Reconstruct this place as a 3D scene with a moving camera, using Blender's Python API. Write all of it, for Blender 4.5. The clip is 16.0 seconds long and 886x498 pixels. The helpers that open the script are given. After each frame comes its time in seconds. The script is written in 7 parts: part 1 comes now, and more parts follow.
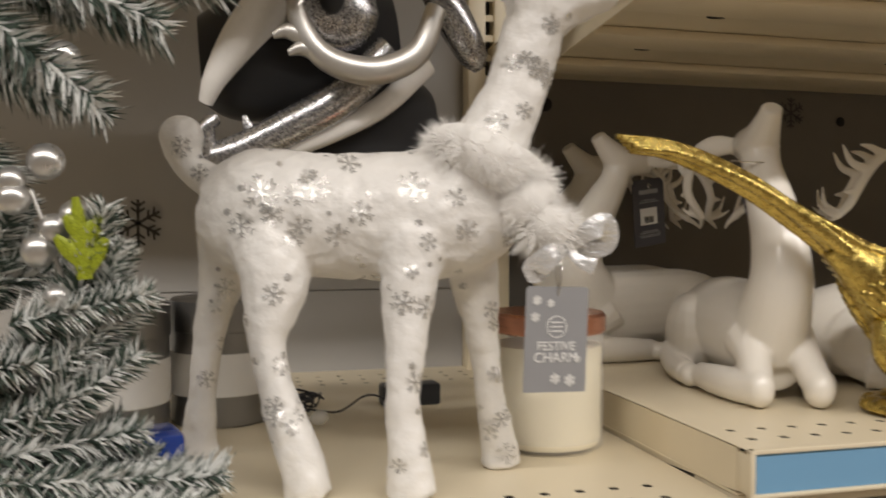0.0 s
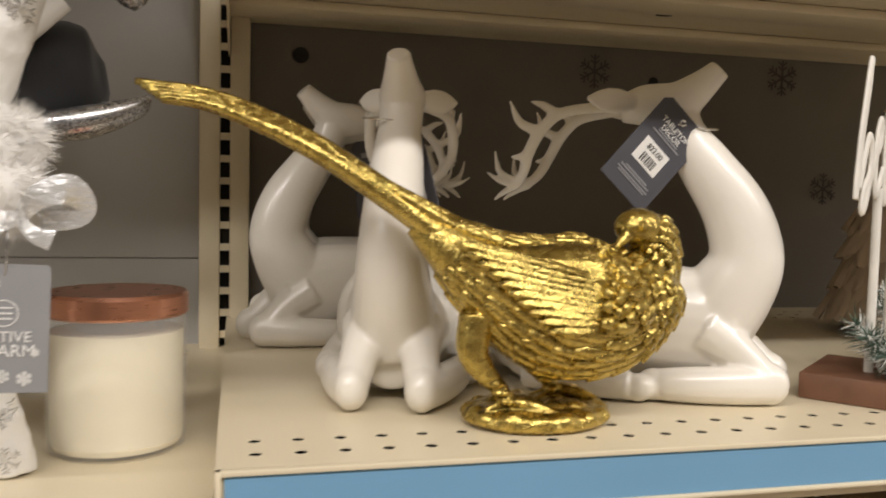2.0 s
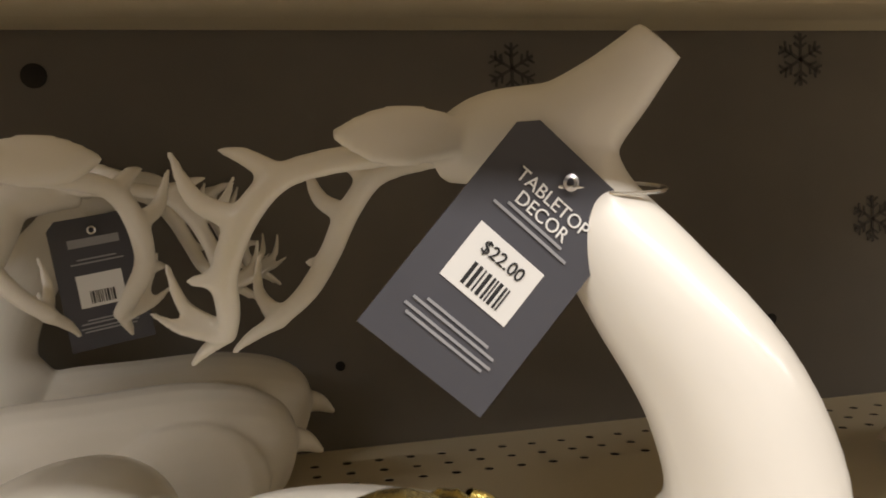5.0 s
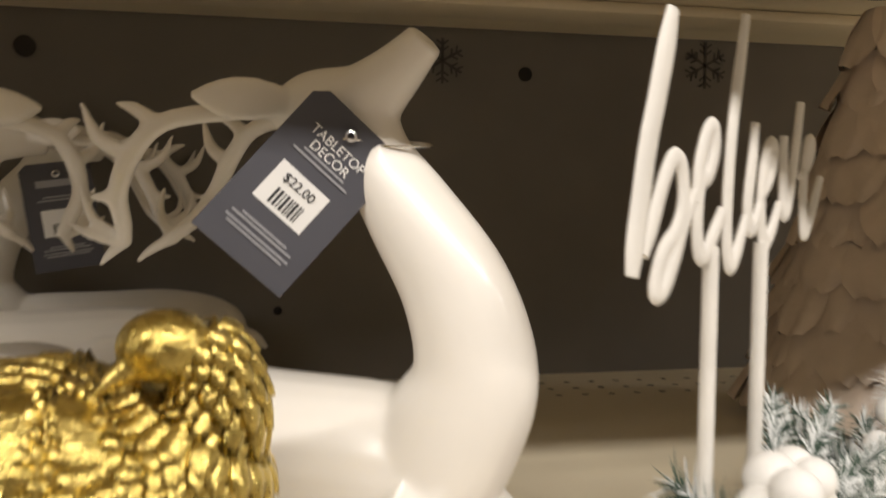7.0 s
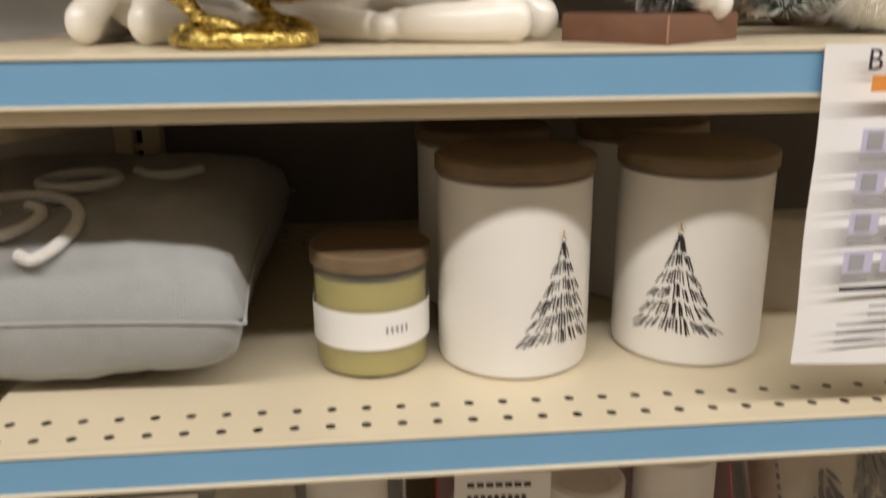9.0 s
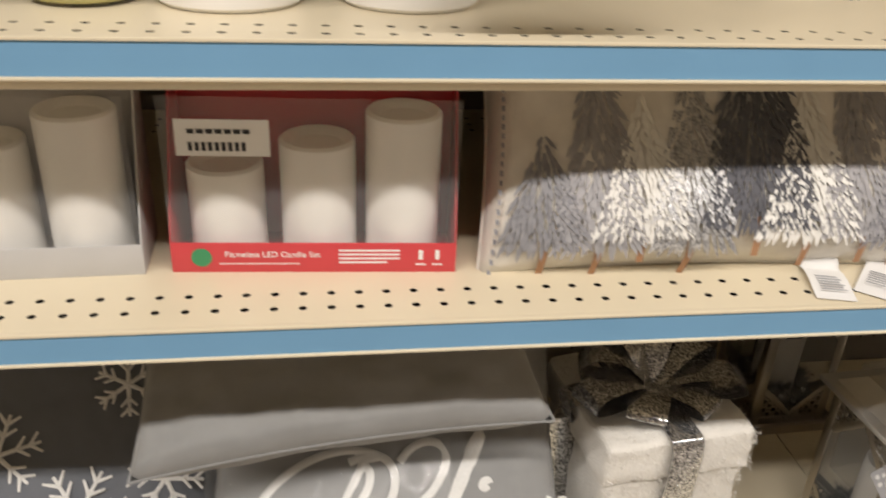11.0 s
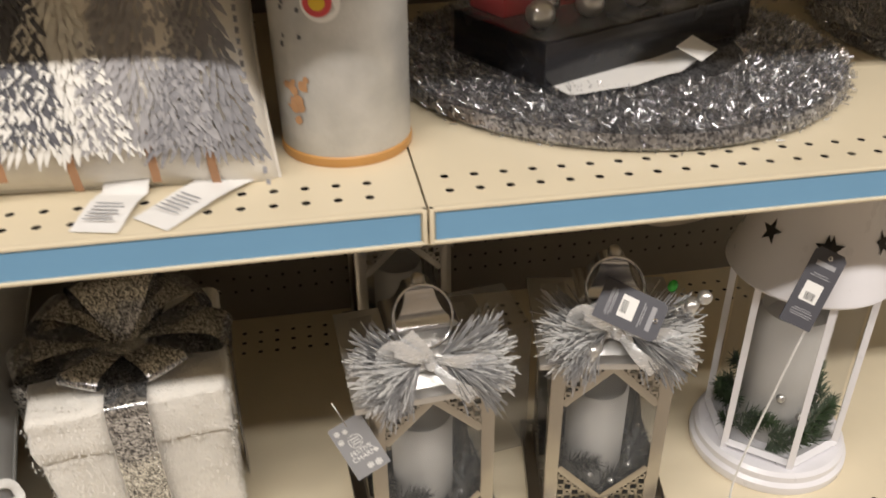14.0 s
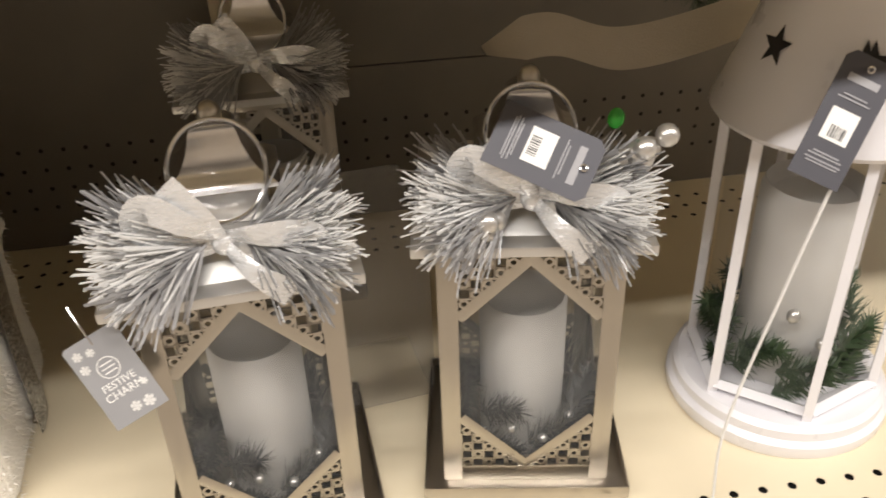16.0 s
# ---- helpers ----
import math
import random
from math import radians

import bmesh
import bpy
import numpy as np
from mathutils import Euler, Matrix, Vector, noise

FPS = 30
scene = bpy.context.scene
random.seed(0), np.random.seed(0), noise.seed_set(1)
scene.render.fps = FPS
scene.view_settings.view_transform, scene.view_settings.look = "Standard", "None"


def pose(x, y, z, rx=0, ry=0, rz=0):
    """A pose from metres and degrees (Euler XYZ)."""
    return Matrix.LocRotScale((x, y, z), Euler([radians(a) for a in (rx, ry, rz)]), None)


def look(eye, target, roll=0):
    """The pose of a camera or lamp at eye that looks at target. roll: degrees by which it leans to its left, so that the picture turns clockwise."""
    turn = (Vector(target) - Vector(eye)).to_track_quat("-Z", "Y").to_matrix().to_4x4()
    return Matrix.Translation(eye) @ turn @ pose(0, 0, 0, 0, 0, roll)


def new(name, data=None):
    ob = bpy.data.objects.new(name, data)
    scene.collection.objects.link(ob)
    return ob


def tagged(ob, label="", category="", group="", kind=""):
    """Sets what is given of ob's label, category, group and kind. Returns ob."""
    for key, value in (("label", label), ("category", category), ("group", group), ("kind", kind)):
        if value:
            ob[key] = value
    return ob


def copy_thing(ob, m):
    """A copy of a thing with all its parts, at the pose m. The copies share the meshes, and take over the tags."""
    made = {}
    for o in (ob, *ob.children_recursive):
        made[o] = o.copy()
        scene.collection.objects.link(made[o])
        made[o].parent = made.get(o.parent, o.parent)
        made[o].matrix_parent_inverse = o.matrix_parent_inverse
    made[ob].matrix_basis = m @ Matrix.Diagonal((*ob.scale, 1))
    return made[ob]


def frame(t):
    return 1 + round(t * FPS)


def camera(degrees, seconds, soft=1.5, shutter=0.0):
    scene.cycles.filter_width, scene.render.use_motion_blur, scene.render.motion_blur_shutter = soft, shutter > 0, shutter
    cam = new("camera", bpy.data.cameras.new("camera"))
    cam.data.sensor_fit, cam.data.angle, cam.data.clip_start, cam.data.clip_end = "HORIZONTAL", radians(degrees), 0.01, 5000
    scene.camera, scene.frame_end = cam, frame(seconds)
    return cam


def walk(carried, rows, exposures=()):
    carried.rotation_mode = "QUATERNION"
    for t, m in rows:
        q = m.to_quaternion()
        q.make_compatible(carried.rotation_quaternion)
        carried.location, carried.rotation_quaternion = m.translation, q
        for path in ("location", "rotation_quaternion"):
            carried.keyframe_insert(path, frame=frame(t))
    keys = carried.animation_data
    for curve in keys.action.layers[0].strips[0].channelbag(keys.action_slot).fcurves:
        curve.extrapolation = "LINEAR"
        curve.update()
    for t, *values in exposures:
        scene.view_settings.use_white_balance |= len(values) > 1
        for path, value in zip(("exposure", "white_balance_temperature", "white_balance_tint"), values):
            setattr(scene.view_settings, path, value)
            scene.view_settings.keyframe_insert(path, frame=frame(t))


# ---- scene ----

# ------------------------------------------------------------------ camera
cam = camera(55.5, 16.0, soft=1.7, shutter=0.4)
PATH = [
    (0, (-0.329, -0.477, 1.563), (0.166, 1.46, 1.517), 0.1),
    (0.5, (-0.251, -0.525, 1.56), (0.215, 1.417, 1.453), 0.5),
    (1, (-0.18, -0.532, 1.557), (0.274, 1.411, 1.421), 0.6),
    (1.5, (-0.074, -0.485, 1.554), (0.405, 1.452, 1.42), 1.4),
    (2, (0.007, -0.449, 1.568), (0.485, 1.488, 1.439), 1.3),
    (2.5, (0.068, -0.436, 1.582), (0.529, 1.507, 1.481), 0.6),
    (3, (0.157, -0.441, 1.593), (0.481, 1.531, 1.5), 1.4),
    (3.5, (0.228, -0.425, 1.598), (0.434, 1.561, 1.49), 1.0),
    (4, (0.241, -0.315, 1.609), (0.479, 1.667, 1.484), -1.0),
    (4.2, (0.237, -0.248, 1.616), (0.532, 1.726, 1.492), -2.1),
    (6.3, (0.249, -0.071, 1.622), (0.762, 1.86, 1.539), -1.6),
    (6.5, (0.263, -0.101, 1.618), (0.763, 1.834, 1.54), -1.3),
    (7, (0.297, -0.234, 1.6), (0.69, 1.723, 1.476), 0.5),
    (7.5, (0.319, -0.356, 1.554), (0.5, 1.627, 1.377), 1.1),
    (8, (0.304, -0.418, 1.517), (0.419, 1.562, 1.257), 0.1),
    (8.5, (0.271, -0.482, 1.487), (0.427, 1.479, 1.123), -0.6),
    (9, (0.28, -0.522, 1.453), (0.449, 1.385, 0.875), -0.4),
    (9.2, (0.265, -0.515, 1.436), (0.521, 1.353, 0.769), -0.2),
    (11.3, (0.528, -0.639, 1.296), (0.801, 1.104, 0.353), 2.9),
    (11.5, (0.565, -0.645, 1.287), (0.847, 1.087, 0.326), 2.5),
    (12, (0.658, -0.641, 1.284), (0.969, 1.059, 0.277), 1.0),
    (12.5, (0.777, -0.601, 1.272), (1.184, 1.062, 0.238), 1.1),
    (13, (0.896, -0.559, 1.261), (1.351, 1.075, 0.202), 1.0),
    (13.5, (0.995, -0.558, 1.259), (1.426, 1.082, 0.198), 0.5),
    (14, (1.121, -0.572, 1.231), (1.4, 1.111, 0.187), -0.8),
    (14.5, (1.207, -0.496, 1.125), (1.388, 1.195, 0.072), -2.4),
    (15, (1.230, -0.365, 1.042), (1.410, 1.202, -0.190), -1.6),
    (15.5, (1.257, -0.382, 0.975), (1.441, 1.292, -0.104), -2.9),
    (16, (1.288, -0.383, 0.965), (1.523, 1.293, -0.101), -2.1),
]
EXPOSURES = [(0.0, -0.32), (2.0, -0.12), (2.8, -0.05), (3.5, -0.2), (4.2, -0.15), (6.5, 0.45), (7.0, 0.1), (7.5, -0.3), (8.0, -0.25), (9.0, -0.12), (11.5, 0.05), (13.5, 0.05), (14.5, 0.05), (15.0, -0.35), (15.5, 0.5), (16.0, 0.52)]
walk(cam, [(t, look(eye, target, roll)) for t, eye, target, roll in PATH], EXPOSURES)

# ------------------------------------------------------------------ world and lamps
world = bpy.data.worlds.new("store_air")
world.use_nodes = True
world.node_tree.nodes["Background"].inputs[0].default_value = (1.0, 0.95, 0.87, 1)
world.node_tree.nodes["Background"].inputs[1].default_value = 0.006
scene.world = world
LAMP_Y, LAMP_Z = -1.72, 3.45


def strip_lamp(x, y, z, watts, length):
    data = bpy.data.lights.new("tube_light", "AREA")
    data.shape, data.size, data.size_y = "RECTANGLE", length, 0.16
    data.energy, data.color = watts, (1.0, 0.94, 0.885)
    ob = new("tube_light", data)
    ob.matrix_world = Matrix.Translation((x, y, z))
    return ob


for lx in (-2.6, 0.0, 2.6, 5.2):
    strip_lamp(lx, LAMP_Y, LAMP_Z - 0.06, 68, 2.4)

# ------------------------------------------------------------------ levels and plan
Z0, Z1, Z2, Z3, Z4 = 1.797, 1.42, 1.161, 0.915, 0.42
ZL = 1.385
DEPTH = 0.58
JOINT_A, JOINT_B = -0.004, 1.204
PITCH = 0.0254


# ------------------------------------------------------------------ materials
def material(name, color, rough=0.5, metal=0.0, vary=0.12, scale=30.0, bump=0.0, bump_scale=200.0,
             spec=0.5, coat=0.0, sheen=0.0, second=None, stretch=(1, 1, 1), rough_vary=0.1):
    m = bpy.data.materials.new(name)
    m.use_nodes = True
    nt = m.node_tree
    b = nt.nodes["Principled BSDF"]
    tc = nt.nodes.new("ShaderNodeTexCoord")
    mp = nt.nodes.new("ShaderNodeMapping")
    mp.inputs["Scale"].default_value = stretch
    nt.links.new(tc.outputs["Object"], mp.inputs[0])
    n1 = nt.nodes.new("ShaderNodeTexNoise")
    n1.inputs["Scale"].default_value, n1.inputs["Detail"].default_value = scale, 6
    n2 = nt.nodes.new("ShaderNodeTexNoise")
    n2.inputs["Scale"].default_value, n2.inputs["Detail"].default_value = scale * 0.12, 3
    for n in (n1, n2):
        nt.links.new(mp.outputs[0], n.inputs["Vector"])
    ramp = nt.nodes.new("ShaderNodeValToRGB")
    dark = second or tuple(c * (1 - vary) for c in color)
    lite = tuple(min(1, c * (1 + vary * 0.6)) for c in color)
    ramp.color_ramp.elements[0].position, ramp.color_ramp.elements[1].position = 0.3, 0.7
    ramp.color_ramp.elements[0].color, ramp.color_ramp.elements[1].color = (*dark, 1), (*lite, 1)
    mix = nt.nodes.new("ShaderNodeMath")
    mix.operation = "MULTIPLY_ADD"
    mix.inputs[1].default_value = 0.55
    half = nt.nodes.new("ShaderNodeMath")
    half.operation = "MULTIPLY"
    half.inputs[1].default_value = 0.45
    nt.links.new(n2.outputs[0], half.inputs[0])
    nt.links.new(n1.outputs[0], mix.inputs[0])
    nt.links.new(half.outputs[0], mix.inputs[2])
    nt.links.new(mix.outputs[0], ramp.inputs[0])
    nt.links.new(ramp.outputs[0], b.inputs["Base Color"])
    rr = nt.nodes.new("ShaderNodeMapRange")
    rr.inputs[3].default_value, rr.inputs[4].default_value = max(0.02, rough - rough_vary), min(1, rough + rough_vary)
    nt.links.new(n1.outputs[0], rr.inputs[0])
    nt.links.new(rr.outputs[0], b.inputs["Roughness"])
    b.inputs["Metallic"].default_value = metal
    b.inputs["Specular IOR Level"].default_value = spec
    b.inputs["Coat Weight"].default_value = coat
    b.inputs["Coat Roughness"].default_value = 0.12
    b.inputs["Sheen Weight"].default_value = sheen
    if bump:
        n3 = nt.nodes.new("ShaderNodeTexNoise")
        n3.inputs["Scale"].default_value, n3.inputs["Detail"].default_value = bump_scale, 4
        nt.links.new(mp.outputs[0], n3.inputs["Vector"])
        bp = nt.nodes.new("ShaderNodeBump")
        bp.inputs["Strength"].default_value, bp.inputs["Distance"].default_value = bump, 0.002
        nt.links.new(n3.outputs[0], bp.inputs["Height"])
        nt.links.new(bp.outputs[0], b.inputs["Normal"])
    return m


def glitter(name, color, dark, scale=900.0, metal=0.9, rough=0.25, cut=0.45):
    """Tiny facets, each with a tone and a tilt of its own."""
    m = material(name, color, rough, metal)
    nt = m.node_tree
    b = nt.nodes["Principled BSDF"]
    tc = nt.nodes.new("ShaderNodeTexCoord")
    v = nt.nodes.new("ShaderNodeTexVoronoi")
    v.inputs["Scale"].default_value = scale
    nt.links.new(tc.outputs["Object"], v.inputs["Vector"])
    ramp = nt.nodes.new("ShaderNodeValToRGB")
    ramp.color_ramp.elements[0].position, ramp.color_ramp.elements[1].position = cut - 0.25, cut + 0.3
    ramp.color_ramp.elements[0].color, ramp.color_ramp.elements[1].color = (*dark, 1), (*color, 1)
    nt.links.new(v.outputs["Color"], ramp.inputs[0])
    nt.links.new(ramp.outputs[0], b.inputs["Base Color"])
    bp = nt.nodes.new("ShaderNodeBump")
    bp.inputs["Strength"].default_value, bp.inputs["Distance"].default_value = 1.0, 0.0015
    nt.links.new(v.outputs["Color"], bp.inputs["Height"])
    nt.links.new(bp.outputs[0], b.inputs["Normal"])
    return m


def glass(name, color=(1, 1, 1), rough=0.02, alpha=0.12):
    """A thin clear sheet: mostly see-through, with a glossy face."""
    m = bpy.data.materials.new(name)
    m.use_nodes = True
    nt = m.node_tree
    out = nt.nodes["Material Output"]
    b = nt.nodes["Principled BSDF"]
    b.inputs["Base Color"].default_value, b.inputs["Roughness"].default_value = (*color, 1), rough
    tr = nt.nodes.new("ShaderNodeBsdfTransparent")
    mx = nt.nodes.new("ShaderNodeMixShader")
    mx.inputs[0].default_value = alpha
    nt.links.new(tr.outputs[0], mx.inputs[1])
    nt.links.new(b.outputs[0], mx.inputs[2])
    nt.links.new(mx.outputs[0], out.inputs[0])
    return m


CREAM = material("cream_enamel", (0.75, 0.66, 0.485), 0.38, vary=0.05, scale=14, bump=0.04, bump_scale=300, rough_vary=0.06)
BLUE = material("blue_paper_strip", (0.17, 0.36, 0.56), 0.55, vary=0.06, scale=9)
PANEL = material("grey_back_panel", (0.185, 0.168, 0.145), 0.6, vary=0.16, scale=12, bump=0.05, bump_scale=150)
# same grey panel made paler: the west bay's stronger light is in this colour
PANEL_LIT = material("lit_grey_back_panel", (0.42, 0.41, 0.395), 0.6, vary=0.08, scale=12, bump=0.05, bump_scale=150)
AISLE = material("tan_gondola_panel", (0.43, 0.36, 0.28), 0.7, vary=0.2, scale=5)
# near-black that paints in the shade inside slots, holes and cutouts
DARK = material("opening_shade_black", (0.02, 0.018, 0.016), 0.8)
FLOOR = material("vinyl_floor_tile", (0.42, 0.37, 0.31), 0.35, vary=0.1, scale=6)
PLASTER = material("ceiling_tile", (0.50, 0.48, 0.45), 0.9, vary=0.06, scale=40, bump=0.2, bump_scale=90)
PEARL = material("pearl_white_glaze", (0.87, 0.83, 0.76), 0.33, vary=0.05, scale=18, spec=0.7, coat=0.35, bump=0.10, bump_scale=30, rough_vary=0.12)
WHITE = material("white_paper", (0.82, 0.81, 0.79), 0.7, vary=0.03)
INK = material("black_ink", (0.02, 0.02, 0.022), 0.6)
CARD = material("charcoal_card", (0.075, 0.075, 0.09), 0.6, vary=0.08)
GREYINK = material("grey_print", (0.35, 0.35, 0.37), 0.7)


# ------------------------------------------------------------------ mesh helpers
def finish(bm, smooth=True):
    bmesh.ops.recalc_face_normals(bm, faces=bm.faces)
    for f in bm.faces:
        f.smooth = smooth
    return bm


def mesh_of(bm, name):
    me = bpy.data.meshes.new(name)
    bm.to_mesh(me)
    bm.free()
    return me


def part(name, bm, mat, parent=None, label="", sharp=True):
    """Links a bmesh as one mesh object, under its thing where one is given."""
    finish(bm)
    me = mesh_of(bm, name)
    me.materials.append(mat)
    if sharp:
        me.set_sharp_from_angle(angle=radians(38))
    ob = new(name, me)
    if parent is not None:
        ob.parent = parent
    if label:
        tagged(ob, label)
    return ob


def thing(name, label, category, m=None, group="", kind=""):
    ob = new(name)
    ob.empty_display_size = 0.02
    if m is not None:
        ob.matrix_world = m
    return tagged(ob, label, category, group, kind)


def solo(name, bm, mat, label, category, m=None, group="", kind="", sharp=True):
    ob = part(name, bm, mat, None, "", sharp)
    if m is not None:
        ob.matrix_world = m
    return tagged(ob, label, category, group, kind)


def box(bm, x0, x1, y0, y1, z0, z1, bevel=0.0, seg=2, m=None):
    """Adds a box, its edges rounded by bevel, to the bmesh."""
    r = bmesh.ops.create_cube(bm, size=1.0)
    vs = r["verts"]
    bmesh.ops.scale(bm, vec=(x1 - x0, y1 - y0, z1 - z0), verts=vs)
    bmesh.ops.translate(bm, vec=((x0 + x1) / 2, (y0 + y1) / 2, (z0 + z1) / 2), verts=vs)
    if bevel:
        es = list({e for v in vs for e in v.link_edges})
        r = bmesh.ops.bevel(bm, geom=es, offset=bevel, segments=seg, profile=0.5, affect="EDGES")
        vs = list({v for f in r["faces"] for v in f.verts} | {v for v in vs if v.is_valid})
    if m is not None:
        bmesh.ops.transform(bm, matrix=m, verts=vs)
    return bm


def lathe(bm, profile, seg=40, cap=True, m=None):
    """A turned shape from (radius, height) pairs."""
    rings = []
    made = []
    for r, z in profile:
        if r < 1e-5:
            ring = [bm.verts.new((0, 0, z))]
        else:
            ring = [bm.verts.new((r * math.cos(2 * math.pi * i / seg), r * math.sin(2 * math.pi * i / seg), z)) for i in range(seg)]
        rings.append(ring)
        made += ring
    for a, b in zip(rings, rings[1:]):
        for i in range(seg):
            j = (i + 1) % seg
            if len(a) == 1 and len(b) == 1:
                continue
            if len(a) == 1:
                bm.faces.new((a[0], b[i], b[j]))
            elif len(b) == 1:
                bm.faces.new((a[i], a[j], b[0]))
            else:
                bm.faces.new((a[i], a[j], b[j], b[i]))
    if cap:
        for ring in (rings[0], rings[-1]):
            if len(ring) > 2:
                bm.faces.new(ring)
    if m is not None:
        bmesh.ops.transform(bm, matrix=m, verts=made)
    return bm


def spline(points, n):
    """A smooth run of n places through the given points, each of any number of values."""
    p = np.array(points, float)
    p = np.vstack([2 * p[0] - p[1], p, 2 * p[-1] - p[-2]])
    out = []
    spans = len(p) - 3
    for k in range(n):
        u = k / (n - 1) * spans
        i = min(int(u), spans - 1)
        t = u - i
        a, b, c, d = p[i:i + 4]
        out.append(0.5 * (2 * b + (c - a) * t + (2 * a - 5 * b + 4 * c - d) * t * t + (3 * b - a - 3 * c + d) * t ** 3))
    return np.array(out)


def tube(bm, points, n=24, seg=12, cap=True, up=(0, 0, 1), m=None):
    """A limb along points of (x, y, z, r) or (x, y, z, side radius, up radius)."""
    points = [(*p, p[3]) if len(p) == 4 else tuple(p) for p in points]
    run = spline(points, n) if len(points) > 2 else np.array([np.array(points[0]) + (np.array(points[1]) - np.array(points[0])) * k / (n - 1) for k in range(n)])
    made, rings = [], []
    side0 = None
    for k in range(n):
        here = Vector(run[k][:3])
        way = (Vector(run[min(k + 1, n - 1)][:3]) - Vector(run[max(k - 1, 0)][:3])).normalized()
        side = way.cross(Vector(up))
        if side.length < 0.15:
            side = side0.copy() if side0 is not None else way.cross(Vector((0, 1, 0.01)))
        side -= way * side.dot(way)
        side.normalize()
        if side0 is not None and side.dot(side0) < 0:
            side.negate()
        side0 = side
        top = side.cross(way)
        ra, rb = max(run[k][3], 2e-4), max(run[k][4] if len(run[k]) > 4 else run[k][3], 2e-4)
        ring = [bm.verts.new(here + side * (ra * math.cos(2 * math.pi * i / seg)) + top * (rb * math.sin(2 * math.pi * i / seg))) for i in range(seg)]
        rings.append(ring)
        made += ring
    for a, b in zip(rings, rings[1:]):
        for i in range(seg):
            bm.faces.new((a[i], a[(i + 1) % seg], b[(i + 1) % seg], b[i]))
    if cap:
        bm.faces.new(rings[0])
        bm.faces.new(rings[-1])
    if m is not None:
        bmesh.ops.transform(bm, matrix=m, verts=made)
    return bm


def ball(bm, x, y, z, rx, ry=None, rz=None, m=None, seg=16, rings=10):
    ry, rz = ry or rx, rz or rx
    r = bmesh.ops.create_uvsphere(bm, u_segments=seg, v_segments=rings, radius=1.0)
    t = Matrix.Translation((x, y, z)) @ (m if m is not None else Matrix()) @ Matrix.Diagonal((rx, ry, rz, 1))
    bmesh.ops.transform(bm, matrix=t, verts=r["verts"])
    return bm


def sheet(bm, w, h, cut=0.0, m=None, thick=0.0006):
    """A card, w wide and h high, standing in x-z with its top corners cut off."""
    pts = [(-w / 2, 0), (w / 2, 0), (w / 2, h - cut), (w / 2 - cut, h), (-w / 2 + cut, h), (-w / 2, h - cut)] if cut else [(-w / 2, 0), (w / 2, 0), (w / 2, h), (-w / 2, h)]
    a = [bm.verts.new((x, 0, z)) for x, z in pts]
    b = [bm.verts.new((x, thick, z)) for x, z in pts]
    bm.faces.new(a)
    bm.faces.new(b[::-1])
    for i in range(len(pts)):
        j = (i + 1) % len(pts)
        bm.faces.new((a[i], b[i], b[j], a[j]))
    if m is not None:
        bmesh.ops.transform(bm, matrix=m, verts=a + b)
    return bm


def words(text, size, mat, parent, m, name="lettering", thick=0.0002):
    """Raised lettering in the built-in font, laid in its own x-y plane."""
    c = bpy.data.curves.new(name, "FONT")
    c.body, c.size, c.extrude, c.align_x, c.align_y = text, size, thick, "CENTER", "CENTER"
    tmp = new("lettering_source", c)
    me = bpy.data.meshes.new_from_object(tmp.evaluated_get(bpy.context.evaluated_depsgraph_get()))
    bpy.data.objects.remove(tmp)
    me.materials.clear()
    me.materials.append(mat)
    ob = new(name, me)
    ob.parent = parent
    ob.matrix_basis = m
    return ob


def organic(name, bm, mat, voxel, label, category, m, smooth=6, group=""):
    """One seamless cast body out of overlapping limbs."""
    finish(bm)
    me = mesh_of(bm, name)
    me.materials.append(mat)
    tmp = new(name, me)
    r = tmp.modifiers.new("skin", "REMESH")
    r.mode, r.voxel_size, r.use_smooth_shade = "VOXEL", voxel, True
    if smooth:
        s = tmp.modifiers.new("soften", "SMOOTH")
        s.iterations, s.factor = smooth, 0.5
    baked = bpy.data.meshes.new_from_object(tmp.evaluated_get(bpy.context.evaluated_depsgraph_get()))
    bpy.data.objects.remove(tmp)
    baked.materials.clear()
    baked.materials.append(mat)
    for p in baked.polygons:
        p.use_smooth = True
    ob = new(name, baked)
    ob.matrix_world = m
    return tagged(ob, label, category, group)


# ------------------------------------------------------------------ the store around
def slab(name, x0, x1, y0, y1, z0, z1, mat, label, category):
    return solo(name, box(bmesh.new(), x0, x1, y0, y1, z0, z1), mat, label, category, kind="structure")


slab("floor", -5, 7, -6, 2, -0.1, 0, FLOOR, "pale vinyl store floor", "floor")
slab("ceiling", -5, 7, -6, 2, 3.5, 3.6, PLASTER, "white tiled store ceiling", "ceiling")
slab("wall_west", -5.1, -5, -6, 2, 0, 3.5, PLASTER, "plain pale store wall", "wall")
slab("wall_east", 7, 7.1, -6, 2, 0, 3.5, PLASTER, "plain pale store wall", "wall")
slab("wall_north", -5.1, 7.1, 2, 2.1, 0, 3.5, PLASTER, "plain pale store wall", "wall")
slab("wall_south", -5.1, 7.1, -6.1, -6, 0, 3.5, PLASTER, "plain pale store wall", "wall")
slab("wall_aisle", -5, 7, -2.9, -2.3, 0, 1.75, AISLE, "plain back of the shelving across the aisle", "wall")


